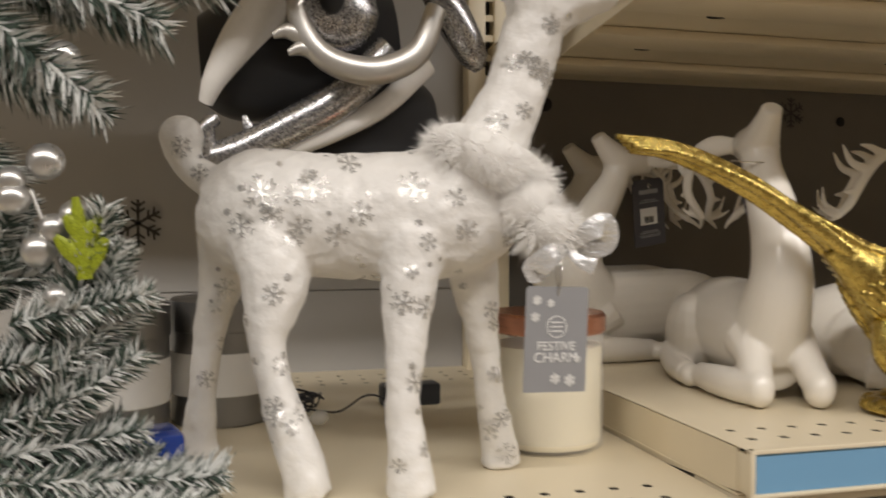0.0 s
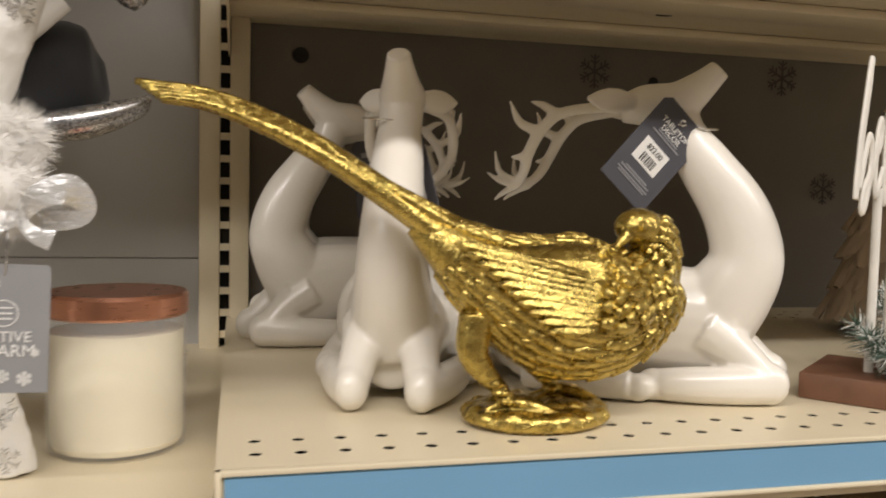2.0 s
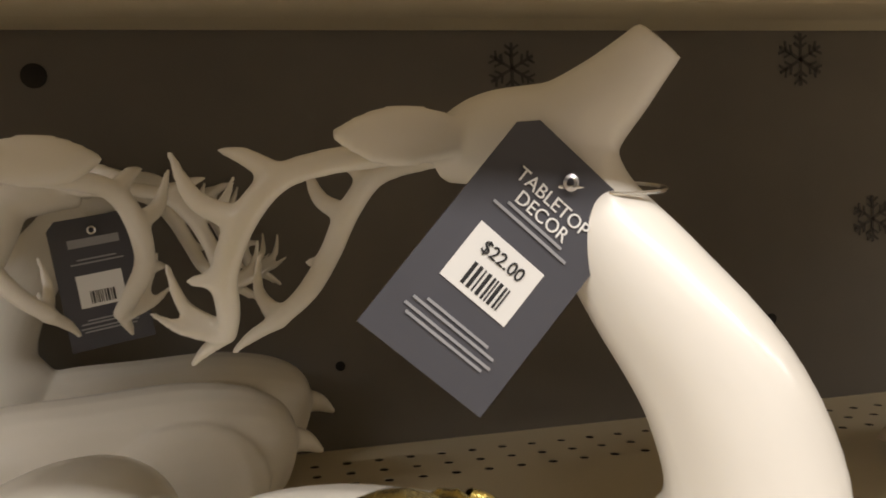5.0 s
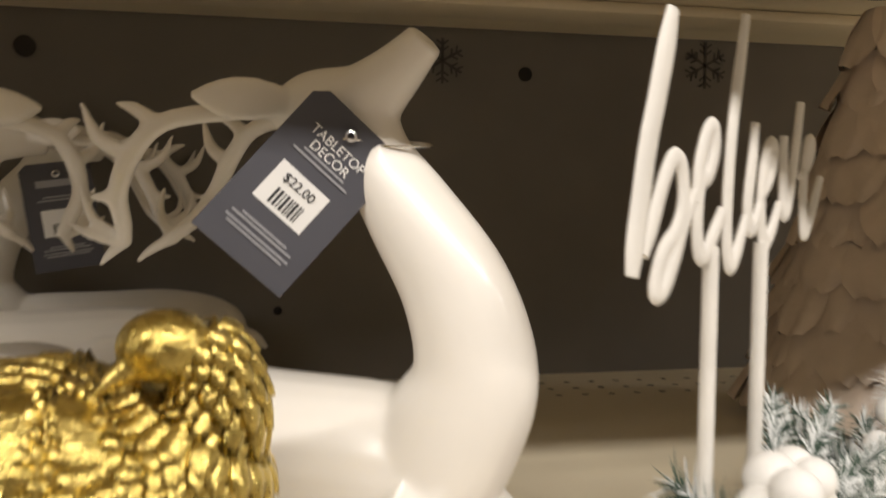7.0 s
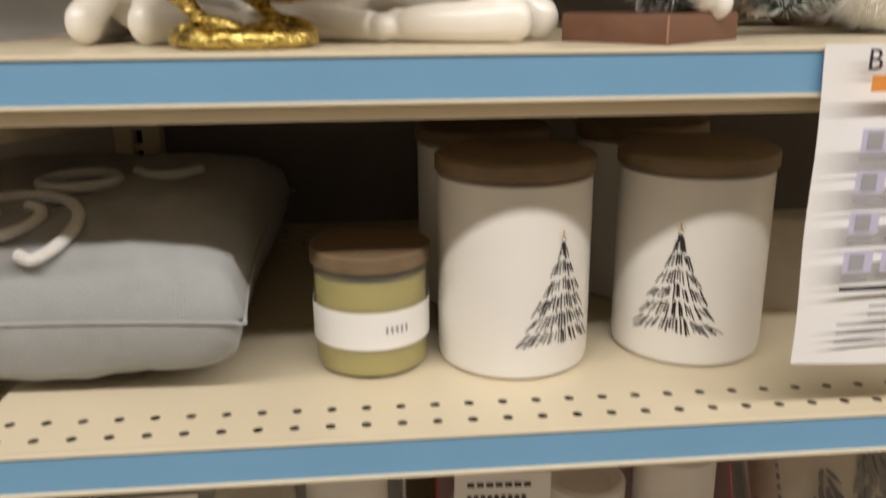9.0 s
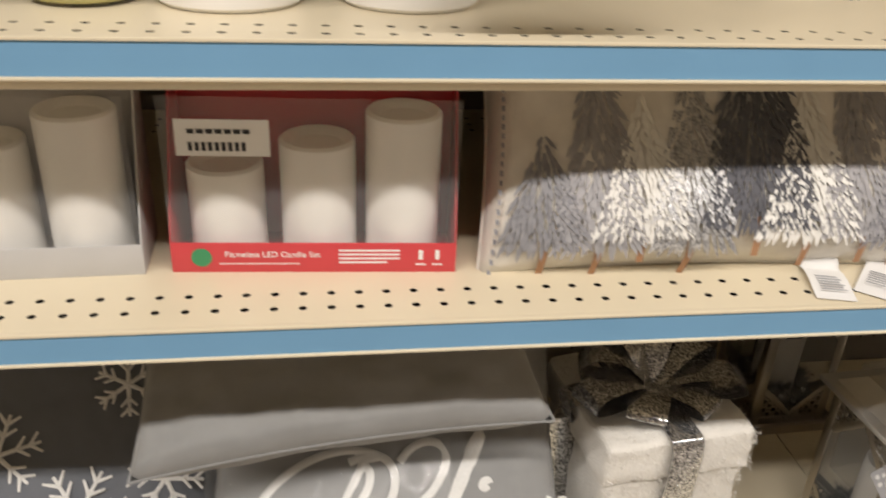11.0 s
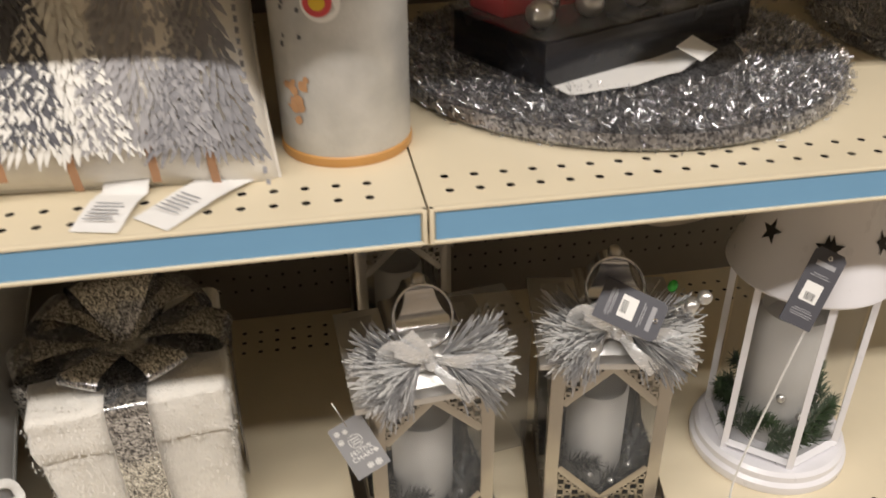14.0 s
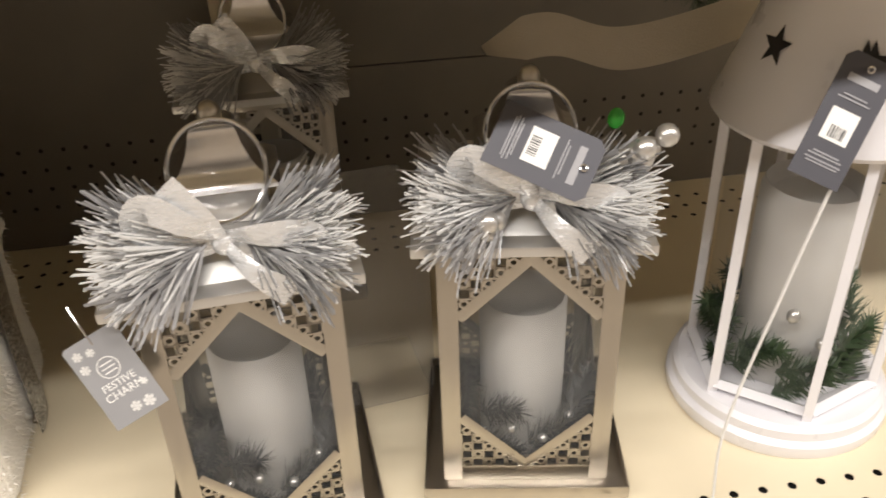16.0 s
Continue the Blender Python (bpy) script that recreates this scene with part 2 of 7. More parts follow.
# ------------------------------------------------------------------ shelving
def perforated_plate(x0, x1, y0, y1, rows, first, thick=0.0007, radius=0.0040):
    """A steel sheet with round holes one inch apart along each row."""
    verts, faces = [], []

    def add(pts):
        k = len(verts)
        verts.extend(pts)
        return list(range(k, k + len(pts)))

    cell = PITCH / 2
    count = int((x1 - 0.006 - cell - first) / PITCH) + 1
    left, right = first - cell, first - cell + count * PITCH
    rows = sorted(rows)
    edges = [y0]
    for r in rows:
        edges += [r - 0.006, r + 0.006]
    edges.append(y1)
    for a, b in zip(edges[::2], edges[1::2]):
        faces.append(add([(x0, a, 0), (x1, a, 0), (x1, b, 0), (x0, b, 0)]))
    for r in rows:
        a, b = r - 0.006, r + 0.006
        for u, v in ((x0, left), (right, x1)):
            faces.append(add([(u, a, 0), (v, a, 0), (v, b, 0), (u, b, 0)]))
        for k in range(count):
            cx = first + k * PITCH
            ring = [(cx + radius * math.cos(math.pi / 4 * i), r + radius * math.sin(math.pi / 4 * i)) for i in range(8)]
            rim = [(cx + cell, r), (cx + cell, b), (cx, b), (cx - cell, b), (cx - cell, r), (cx - cell, a), (cx, a), (cx + cell, a)]
            o, i_, d = add([(x, y, 0) for x, y in rim]), add([(x, y, 0) for x, y in ring]), add([(x, y, -thick) for x, y in ring])
            for q in range(8):
                w = (q + 1) % 8
                faces.append([o[q], o[w], i_[w], i_[q]])
                faces.append([i_[q], i_[w], d[w], d[q]])
    # the sheet's underside, just below, is left open at the holes by lying deeper in the channel
    me = bpy.data.meshes.new("plate")
    me.from_pydata(verts, [], faces)
    return me


def shelf(x0, x1, z, label, deep=DEPTH, strip=True, rear=True, fore=0.0):
    top = thing("shelf", label, "shelf", Matrix.Translation((0, -fore, z)), "gondola shelves")
    lip = 0.018 if z == Z2 else 0.027
    rows = [lip, lip + PITCH] + ([deep - 0.09, deep - 0.09 + PITCH, deep - 0.09 + 2 * PITCH] if rear else [])
    me = perforated_plate(x0 + 0.001, x1 - 0.001, 0.0015, deep, rows, x0 + 0.0225)
    me.materials.append(CREAM)
    plate = new("plate", me)
    plate.parent = top
    bm = bmesh.new()
    box(bm, x0 + 0.001, x1 - 0.001, 0.012, deep - 0.002, -0.033, -0.0312)
    for y in (0.012, 0.17, 0.31, 0.46):
        box(bm, x0 + 0.001, x1 - 0.001, y, y + 0.055, -0.043, -0.0332, 0.003)
    part("underside", bm, CREAM, top)
    # added black sheet, stands in for the shade seen through the holes
    part("hole_shade_sheet", box(bmesh.new(), x0 + 0.004, x1 - 0.004, 0.0125, deep - 0.003, -0.0088, -0.0080), DARK, top, "black sheet painting in the shade below the plate holes")
    if z > 1.5:
        for y, gap in ((0.11, 0.30), (0.255, 0.27), (0.40, 0.33)):
            u = x0 + 0.12
            while u < x1 - 0.05:
                slot = lathe(bmesh.new(), [(0.0095, 0), (0.0095, 0.001), (0, 0.001)], 14, False, Matrix.Translation((u, y, -0.0345)) @ Matrix.Diagonal((1, 0.5, 1, 1)))
                part("punched_slot", slot, DARK, top)
                u += gap
    bm = bmesh.new()
    box(bm, x0 + 0.001, x1 - 0.001, -0.0005, 0.0115, -0.0295, -0.003, 0.0011)
    box(bm, x0 + 0.001, x1 - 0.001, -0.004, 0.0014, -0.0022, 0.0008, 0.0006)
    box(bm, x0 + 0.001, x1 - 0.001, -0.0045, 0.001, -0.0312, -0.0285, 0.0009)
    for u in (x0 + 0.001, x1 - 0.0045):
        box(bm, u, u + 0.0035, -0.0042, 0.001, -0.0312, 0.0008, 0.0006)
    part("price_rail", bm, CREAM, top)
    if strip:
        bm = bmesh.new()
        box(bm, x0 + 0.006, x1 - 0.006, -0.0022, -0.0008, -0.0283, -0.0024)
        part("price_strip", bm, BLUE, top, "plain light blue paper strip")
    for u in (x0 + 0.0015, x1 - 0.0037):
        bm = bmesh.new()
        pts = [(0.012, -0.001), (deep, -0.001), (deep, -0.075), (deep - 0.06, -0.075), (0.10, -0.036), (0.012, -0.03)]
        a = [bm.verts.new((u, y, q)) for y, q in pts]
        b = [bm.verts.new((u + 0.0022, y, q)) for y, q in pts]
        bm.faces.new(a)
        bm.faces.new(b[::-1])
        for i in range(len(pts)):
            bm.faces.new((a[i], a[(i + 1) % 6], b[(i + 1) % 6], b[i]))
        part("bracket", bm, CREAM, top)
    return top


ROW = "cream painted steel shelf with blue price strip"
BAYS = ((JOINT_A - 1.208, JOINT_A), (JOINT_A, JOINT_B), (JOINT_B, JOINT_B + 1.208))
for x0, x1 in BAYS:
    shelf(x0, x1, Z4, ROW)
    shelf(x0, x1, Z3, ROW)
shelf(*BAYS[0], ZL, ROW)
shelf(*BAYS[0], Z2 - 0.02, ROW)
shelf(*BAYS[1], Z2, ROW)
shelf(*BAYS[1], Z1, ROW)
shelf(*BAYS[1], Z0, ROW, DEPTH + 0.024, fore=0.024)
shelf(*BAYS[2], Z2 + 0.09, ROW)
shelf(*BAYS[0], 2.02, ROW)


def upright(x):
    """A slotted steel post: two rows of slots in a folded channel."""
    post = thing("upright_post", "cream slotted steel upright of the shelving", "upright post", Matrix.Translation((x, DEPTH - 0.03, 0)), "shelving uprights")
    bm = bmesh.new()
    box(bm, -0.030, -0.007, 0, 0.028, 0.05, 2.2, 0.002)
    box(bm, 0.004, 0.026, 0, 0.028, 0.05, 2.2, 0.002)
    z = 0.05
    while z < 2.2:
        box(bm, -0.007, 0.004, 0.003, 0.007, z, z + 0.008)
        z += PITCH
    part("slotted_channel", bm, CREAM, post)
    # black backing in place of the shade inside the channel
    part("slot_shade", box(bmesh.new(), -0.007, 0.004, 0.02, 0.026, 0.05, 2.2), DARK, post, "black strip painting in the shade behind the slots")
    return post


upright(JOINT_A)
upright(JOINT_B)


def back_panel(name, x0, x1, mat, joint):
    top = thing(name, "painted grey steel back panel of the shelving", "back panel", kind="structure")
    part("panel", box(bmesh.new(), x0, x1, DEPTH, DEPTH + 0.012, 0.02, joint - 0.001), mat, top)
    part("panel", box(bmesh.new(), x0, x1, DEPTH, DEPTH + 0.012, joint + 0.001, 2.2), mat, top)
    return top


back_panel("wall_back_west", BAYS[0][0], BAYS[0][1], PANEL_LIT, 1.487)
back_panel("wall_back_middle", BAYS[1][0], BAYS[1][1], PANEL, 1.80)
back_panel("wall_back_east", BAYS[2][0], BAYS[2][1], PANEL, 0.62)


# ------------------------------------------------------------------ figurines on the upper shelf
def gilt():
    m = material("antique_gilt_shaded_creases", (0.74, 0.58, 0.18), 0.27, 1.0, vary=0.2, scale=170, bump=0.3, bump_scale=420, second=(0.30, 0.21, 0.05), rough_vary=0.1)
    nt = m.node_tree
    b = nt.nodes["Principled BSDF"]
    # creases darkened by pointiness: brown patina plus shade painted between the feathers
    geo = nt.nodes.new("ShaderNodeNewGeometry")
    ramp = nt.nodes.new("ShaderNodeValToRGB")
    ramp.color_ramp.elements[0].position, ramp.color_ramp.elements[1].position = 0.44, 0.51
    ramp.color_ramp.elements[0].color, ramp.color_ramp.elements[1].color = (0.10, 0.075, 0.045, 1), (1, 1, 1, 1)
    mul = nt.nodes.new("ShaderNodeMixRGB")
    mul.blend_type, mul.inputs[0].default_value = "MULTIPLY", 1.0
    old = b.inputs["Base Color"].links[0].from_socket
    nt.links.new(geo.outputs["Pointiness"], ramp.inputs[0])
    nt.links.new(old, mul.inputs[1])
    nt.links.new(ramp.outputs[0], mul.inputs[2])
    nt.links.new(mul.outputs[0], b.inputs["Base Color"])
    # fine barbs along the feathers
    tc = nt.nodes.new("ShaderNodeTexCoord")
    mp = nt.nodes.new("ShaderNodeMapping")
    mp.inputs["Rotation"].default_value, mp.inputs["Scale"].default_value = (0, radians(-28), 0), (0.42, 1.0, 1.0)
    nt.links.new(tc.outputs["Object"], mp.inputs[0])
    fine = nt.nodes.new("ShaderNodeTexWave")
    fine.bands_direction = "Z"
    fine.inputs["Scale"].default_value, fine.inputs["Distortion"].default_value = 190, 6
    nt.links.new(mp.outputs[0], fine.inputs["Vector"])
    bp = nt.nodes.new("ShaderNodeBump")
    bp.inputs["Strength"].default_value, bp.inputs["Distance"].default_value = 0.14, 0.001
    nt.links.new(fine.outputs["Fac"], bp.inputs["Height"])
    nt.links.new(b.inputs["Normal"].links[0].from_socket, bp.inputs["Normal"])
    nt.links.new(bp.outputs[0], b.inputs["Normal"])
    return m


GILT = gilt()


def pheasant():
    """A cock pheasant looking over its shoulder: body, raised tail, legs, rocky foot and feathers in relief."""
    bm = bmesh.new()
    body = [(-0.082, 0.004, 0.131, 0.010, 0.010), (-0.061, 0, 0.115, 0.020, 0.018), (-0.032, 0, 0.095, 0.035, 0.031), (0.003, 0, 0.079, 0.046, 0.045),
            (0.036, 0, 0.076, 0.047, 0.046), (0.062, -0.002, 0.088, 0.038, 0.038), (0.074, -0.006, 0.104, 0.025, 0.026)]
    tube(bm, body, 40, 28)
    tube(bm, [(0.060, -0.002, 0.085, 0.030), (0.076, -0.004, 0.103, 0.0195), (0.076, -0.008, 0.120, 0.0145), (0.068, -0.011, 0.131, 0.013)], 16, 18)
    ball(bm, 0.062, -0.014, 0.130, 0.0165, 0.0145, 0.0125)
    tube(bm, [(0.054, -0.019, 0.126, 0.0052), (0.047, -0.022, 0.1215, 0.0036), (0.041, -0.025, 0.116, 0.0008)], 8, 10)
    ball(bm, 0.0585, -0.0280, 0.1305, 0.0027)
    ball(bm, 0.0585, -0.0262, 0.1305, 0.0044, 0.002, 0.0040)
    tube(bm, [(-0.06, 0.004, 0.118, 0.012, 0.010), (-0.10, 0.008, 0.147, 0.0095, 0.006), (-0.15, 0.013, 0.179, 0.0075, 0.004), (-0.205, 0.019, 0.203, 0.0055, 0.003), (-0.245, 0.024, 0.210, 0.003, 0.002)], 30, 10)
    coat = bmesh.new()        # every feather a thin raised shield that overlaps the next

    # tail of long overlapping plumes
    for k in range(9):
        o = (k - 4) * 0.0030
        tube(coat, [(-0.06, 0.004 + o, 0.122 - abs(o) * 0.5, 0.007, 0.007), (-0.10, 0.008 + o * 0.9, 0.150 - abs(o) * 0.5, 0.0062, 0.006),
                  (-0.15, 0.013 + o * 0.8, 0.182 - abs(o) * 0.6, 0.0055, 0.0048), (-0.205, 0.019 + o * 0.7, 0.205 - abs(o) * 0.6, 0.0045, 0.0036),
                  (-0.252 + abs(o) * 1.2, 0.025 + o * 0.6, 0.212 - abs(o) * 0.8, 0.003, 0.0022)], 30, 8)
    for k in range(9):
        a = random.uniform(-1, 1)
        tube(coat, [(-0.04 - 0.004 * k, 0.02 * a, 0.128 - 0.01 * abs(a), 0.004), (-0.075 - 0.005 * k, 0.014 * a + 0.004, 0.142 + 0.002 * k - 0.006 * abs(a), 0.006, 0.004),
                  (-0.105 - 0.005 * k, 0.011 * a + 0.008, 0.158 + 0.003 * k - 0.006 * abs(a), 0.0012)], 12, 6)

    def shields(path):
        run = spline(path, 120)

        def skin(s, a, lift):
            k = int(min(max(s, 0), 1) * 117) + 1
            p, q = run[k], run[k - 1]
            way = (Vector(p[:3]) - Vector(q[:3])).normalized()
            up = way.cross(Vector((0, 1, 0)))
            return Vector(p[:3]) + Vector((0, 1, 0)) * ((p[3] + lift) * math.sin(a)) + up * ((p[4] + lift) * math.cos(a))

        def shield(s0, a0, s1, a1, w, lift, long=5):
            rows = []
            for i in range(long + 1):
                v = (i / long) ** 0.8
                s, a = s0 + (s1 - s0) * v, a0 + (a1 - a0) * v
                r = run[int(min(max(s, 0), 1) * 117) + 1][3]
                wide = w / r * math.sqrt(max(0.06, 1 - ((v - 0.5) / 0.56) ** 2))
                ridge = 0.0009
                rows.append([coat.verts.new(skin(s, a + u * wide, -0.0012 if abs(u) == 1 else lift * (0.15 + v) + ridge * (1 - u * u))) for u in (-1, -0.78, 0, 0.78, 1)])
            low = [coat.verts.new(skin(s1, a1 + u * w / 0.04 * 0.30, -0.001)) for u in (-1, -0.5, 0, 0.5, 1)]
            rows.append(low)
            for p, q in zip(rows, rows[1:]):
                for i in range(4):
                    coat.faces.new((p[i], p[i + 1], q[i + 1], q[i]))

        return shield

    def wing_skin(x, z, side, lift):
        """The side of the wing: full at the shoulder, drawn in towards the rump and the back."""
        full = 0.0485 + (0.24 * x if x < 0 else 0.0)
        bend = (z - 0.080 - 0.55 * max(0.0, -x)) / 0.056
        return Vector((x, side * (full * math.sqrt(max(0.08, 1 - bend * bend)) + lift), z))

    def plume(root, tip, w, side, lift):
        way = tip - root
        across = Vector((-way.z, 0, way.x)).normalized()
        rows = []
        for i in range(15):
            v = i / 14
            wide = w * math.sqrt(max(0.03, 1 - (max(0.0, v - 0.72) / 0.285) ** 2))
            c = root + way * v
            row = []
            for u in (-1, -0.84, -0.12, 0, 0.12, 0.84, 1):
                p = c + across * (u * wide)
                up = -0.0035 if abs(u) == 1 else lift * (0.4 + 0.6 * v) + (0.0012 if u == 0 else 0.0) - 0.0010 * u
                row.append(coat.verts.new(wing_skin(p.x, p.z, side, up)))
            rows.append(row)
        p = tip + way * 0.012
        rows.append([coat.verts.new(wing_skin(p.x, p.z, side, -0.004)) for u in range(7)])
        for p, q in zip(rows, rows[1:]):
            for i in range(6):
                coat.faces.new((p[i], p[i + 1], q[i + 1], q[i]))

    for side in (-1, 1):      # the folded wing's mass
        tube(bm, [(0.052, side * 0.022, 0.086, 0.020), (0.030, side * 0.025, 0.088, 0.0235, 0.030), (0.0, side * 0.024, 0.092, 0.0225, 0.028), (-0.030, side * 0.020, 0.101, 0.018, 0.018), (-0.058, side * 0.014, 0.111, 0.012, 0.008)], 24, 18)
    shield = shields([p[:5] for p in body])
    for side in (-1, 1):
        for row in range(9):  # flank and belly
            for col in range(6):
                s, a = 0.24 + 0.062 * row + random.uniform(-0.012, 0.012), side * (1.62 + 0.22 * (col + 0.5 * (row % 2)) + random.uniform(-0.05, 0.05))
                shield(s + 0.05, a, s - 0.055, a - side * 0.03, 0.0050, 0.0018)
        for row in range(9):  # narrow back feathers
            for col in range(4):
                s, a = 0.10 + 0.080 * row + random.uniform(-0.015, 0.015), side * (0.05 + 0.17 * (col + 0.5 * (row % 2)))
                shield(s + 0.12, a, s - 0.06, a * 1.05, 0.0040, 0.0026, 6)
        for k in range(10):   # long flight feathers of the folded wing, each over the one below
            k, u = 9 - k, (9 - k) / 9
            plume(Vector((0.014 + 0.030 * u, 0, 0.100 - 0.036 * u)), Vector((-0.066 + 0.056 * u, 0, 0.119 - 0.052 * u)), 0.0046, side, 0.0024 + 0.0010 * (1 - u))
        for row in range(4):  # wing coverts
            for col in range(7):
                s, a = 0.66 + 0.040 * row + random.uniform(-0.012, 0.012), side * (0.60 + 0.17 * (col + 0.5 * (row % 2)) + random.uniform(-0.03, 0.03))
                shield(s + 0.05, a, s - 0.062, a * 0.985, 0.0054, 0.0072, 6)
        for row in range(7):  # breast and shoulder
            for col in range(12):
                s, a = 0.79 + 0.036 * row + random.uniform(-0.010, 0.010), side * (0.05 + 0.25 * (col + 0.5 * (row % 2)) + random.uniform(-0.05, 0.05))
                if s < 0.99:
                    shield(s + 0.032, a, s - 0.045, a, 0.0056, 0.0030, 6)
    shield = shields([(0.060, -0.002, 0.085, 0.0305, 0.0305), (0.076, -0.004, 0.103, 0.0200, 0.0200), (0.077, -0.008, 0.120, 0.0150, 0.0150), (0.069, -0.011, 0.131, 0.0133, 0.0133)])
    for row in range(8):      # small feathers round the neck
        for col in range(11):
            s, a = 0.90 - 0.105 * row, 0.571 * (col + 0.5 * (row % 2))
            shield(s + 0.07, a, s - 0.09, a, 0.0042, 0.0018, 3)
    for sx, sy in ((-0.030, -0.016), (0.012, 0.016)):
        tube(bm, [(sx - 0.016, sy * 0.9, 0.074, 0.012), (sx - 0.018, sy, 0.048, 0.0100), (sx, sy, 0.026, 0.0052), (sx + 0.010, sy, 0.014, 0.005)], 16, 12)
        for d in (-0.5, 0.0, 0.5):
            tube(bm, [(sx + 0.008, sy, 0.018, 0.0045), (sx + 0.022, sy + 0.016 * d, 0.016, 0.0035), (sx + 0.034, sy + 0.026 * d, 0.012, 0.002)], 8, 8)
        tube(bm, [(sx + 0.008, sy, 0.018, 0.004), (sx - 0.010, sy, 0.013, 0.002)], 6, 8)
        for z in range(5):
            ball(bm, sx - 0.014 + 0.0045 * z, sy - 0.002, 0.041 - 0.0055 * z, 0.0062, 0.0062, 0.0026)
    lathe(bm, [(0.0, 0.0), (0.040, 0.0), (0.046, 0.004), (0.044, 0.010), (0.036, 0.013), (0.0, 0.014)], 36, False, Matrix.Diagonal((1.09, 0.84, 1, 1)))
    for k in range(16):
        a = k * 0.41
        ball(bm, 0.042 * math.cos(a), 0.032 * math.sin(a), 0.007, random.uniform(0.007, 0.011), random.uniform(0.006, 0.010), random.uniform(0.005, 0.0075))
    for k in range(10):
        ball(bm, random.uniform(-0.028, 0.028), random.uniform(-0.02, 0.02), 0.012, 0.010, 0.008, 0.005)
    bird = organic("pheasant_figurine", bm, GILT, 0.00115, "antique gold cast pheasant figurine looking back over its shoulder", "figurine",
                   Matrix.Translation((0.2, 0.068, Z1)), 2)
    bmesh.ops.recalc_face_normals(coat, faces=coat.faces[:])
    for f in coat.faces:
        f.smooth = True
    coat.from_mesh(bird.data)
    coat.to_mesh(bird.data)
    coat.free()
    return bird


pheasant()


def deer_cast():
    """A resting stag that lifts its head, facing +x, in one smooth glazed casting."""
    bm = bmesh.new()
    tube(bm, [(0.012, 0, 0.045, 0.030, 0.038), (-0.02, 0, 0.050, 0.036, 0.046), (-0.075, 0, 0.052, 0.045, 0.045), (-0.13, 0, 0.050, 0.047, 0.047), (-0.172, 0, 0.046, 0.036, 0.040), (-0.192, 0, 0.040, 0.016, 0.02)], 30, 24)
    tube(bm, [(-0.014, 0, 0.050, 0.037, 0.033), (0.007, 0, 0.078, 0.032, 0.0285), (0.018, 0, 0.106, 0.0275, 0.0245), (0.009, 0, 0.140, 0.0245, 0.0215), (-0.013, 0, 0.173, 0.0205, 0.0190), (-0.029, 0, 0.196, 0.0165, 0.0165),
              (-0.036, 0, 0.212, 0.0155, 0.017)], 34, 24, up=(0, 1, 0))
    tube(bm, [(-0.080, 0, 0.217, 0.010), (-0.062, 0, 0.2205, 0.0160), (-0.040, 0, 0.2205, 0.0178), (-0.024, 0, 0.231, 0.0135), (-0.011, 0, 0.2425, 0.0098), (-0.006, 0, 0.2475, 0.0088)], 26, 18, up=(0, 1, 0))
    for s in (-1, 1):
        # forelegs folded under, hind legs drawn up
        tube(bm, [(-0.008, s * 0.018, 0.050, 0.021), (0.016, s * 0.021, 0.036, 0.0145), (0.034, s * 0.024, 0.019, 0.0130)], 14, 14)
        ball(bm, 0.0375, s * 0.024, 0.0160, 0.0150, 0.0124, 0.0158)
        tube(bm, [(0.038, s * 0.024, 0.0160, 0.0124, 0.0152), (0.016, s * 0.034, 0.0148, 0.0125, 0.0145), (-0.015, s * 0.043, 0.0140, 0.0125, 0.0135), (-0.036, s * 0.046, 0.0130, 0.0115, 0.012)], 16, 14)
        ball(bm, -0.042, s * 0.046, 0.0125, 0.013, 0.0115, 0.012)
        ball(bm, -0.120, s * 0.037, 0.042, 0.052, 0.022, 0.040)
        tube(bm, [(-0.135, s * 0.048, 0.018, 0.017), (-0.095, s * 0.056, 0.013, 0.0125), (-0.058, s * 0.056, 0.012, 0.011)], 14, 14)
        ball(bm, -0.052, s * 0.055, 0.011, 0.013, 0.0105, 0.0105)
        # ear, a broad leaf that stands out sideways
        tube(bm, [(-0.066, s * 0.010, 0.221, 0.004, 0.005), (-0.076, s * 0.020, 0.222, 0.0042, 0.0095), (-0.088, s * 0.031, 0.222, 0.0042, 0.0092), (-0.099, s * 0.040, 0.223, 0.002, 0.002)], 16, 12)
        # antler: a beam that sweeps back and curls down and inward, with tines
        y = s * 0.001
        tube(bm, [(-0.072, y * 10, 0.219, 0.0050), (-0.104, y * 25, 0.216, 0.0046), (-0.122, y * 33, 0.211, 0.0046), (-0.135, y * 36, 0.198, 0.0050), (-0.144, y * 35, 0.181, 0.0048), (-0.150, y * 26, 0.167, 0.0045), (-0.159, y * 15, 0.156, 0.0036)], 30, 12)
        for p, q, r, w in (((-0.121, 33, 0.211), (-0.134, 35, 0.2185), (-0.144, 36, 0.2215), 0.0042), ((-0.135, 36, 0.198), (-0.150, 40, 0.205), (-0.158, 43, 0.2225), 0.0046),
                           ((-0.144, 35, 0.181), (-0.151, 37, 0.1785), (-0.158, 39, 0.1785), 0.0036), ((-0.155, 18, 0.158), (-0.170, 23, 0.167), (-0.173, 29, 0.184), 0.0038),
                           ((-0.157, 17, 0.156), (-0.169, 26, 0.160), (-0.178, 33, 0.167), 0.0034), ((-0.156, 17, 0.158), (-0.169, 14, 0.151), (-0.178, 13, 0.144), 0.0036)):
            tube(bm, [(p[0], y * p[1], p[2], w), (q[0], y * q[1], q[2], w * 0.8), (r[0], y * r[1], r[2], 0.0014)], 10, 10)
    tube(bm, [(-0.185, 0, 0.052, 0.010), (-0.202, 0, 0.050, 0.008), (-0.216, 0, 0.040, 0.002)], 8, 10)
    return bm


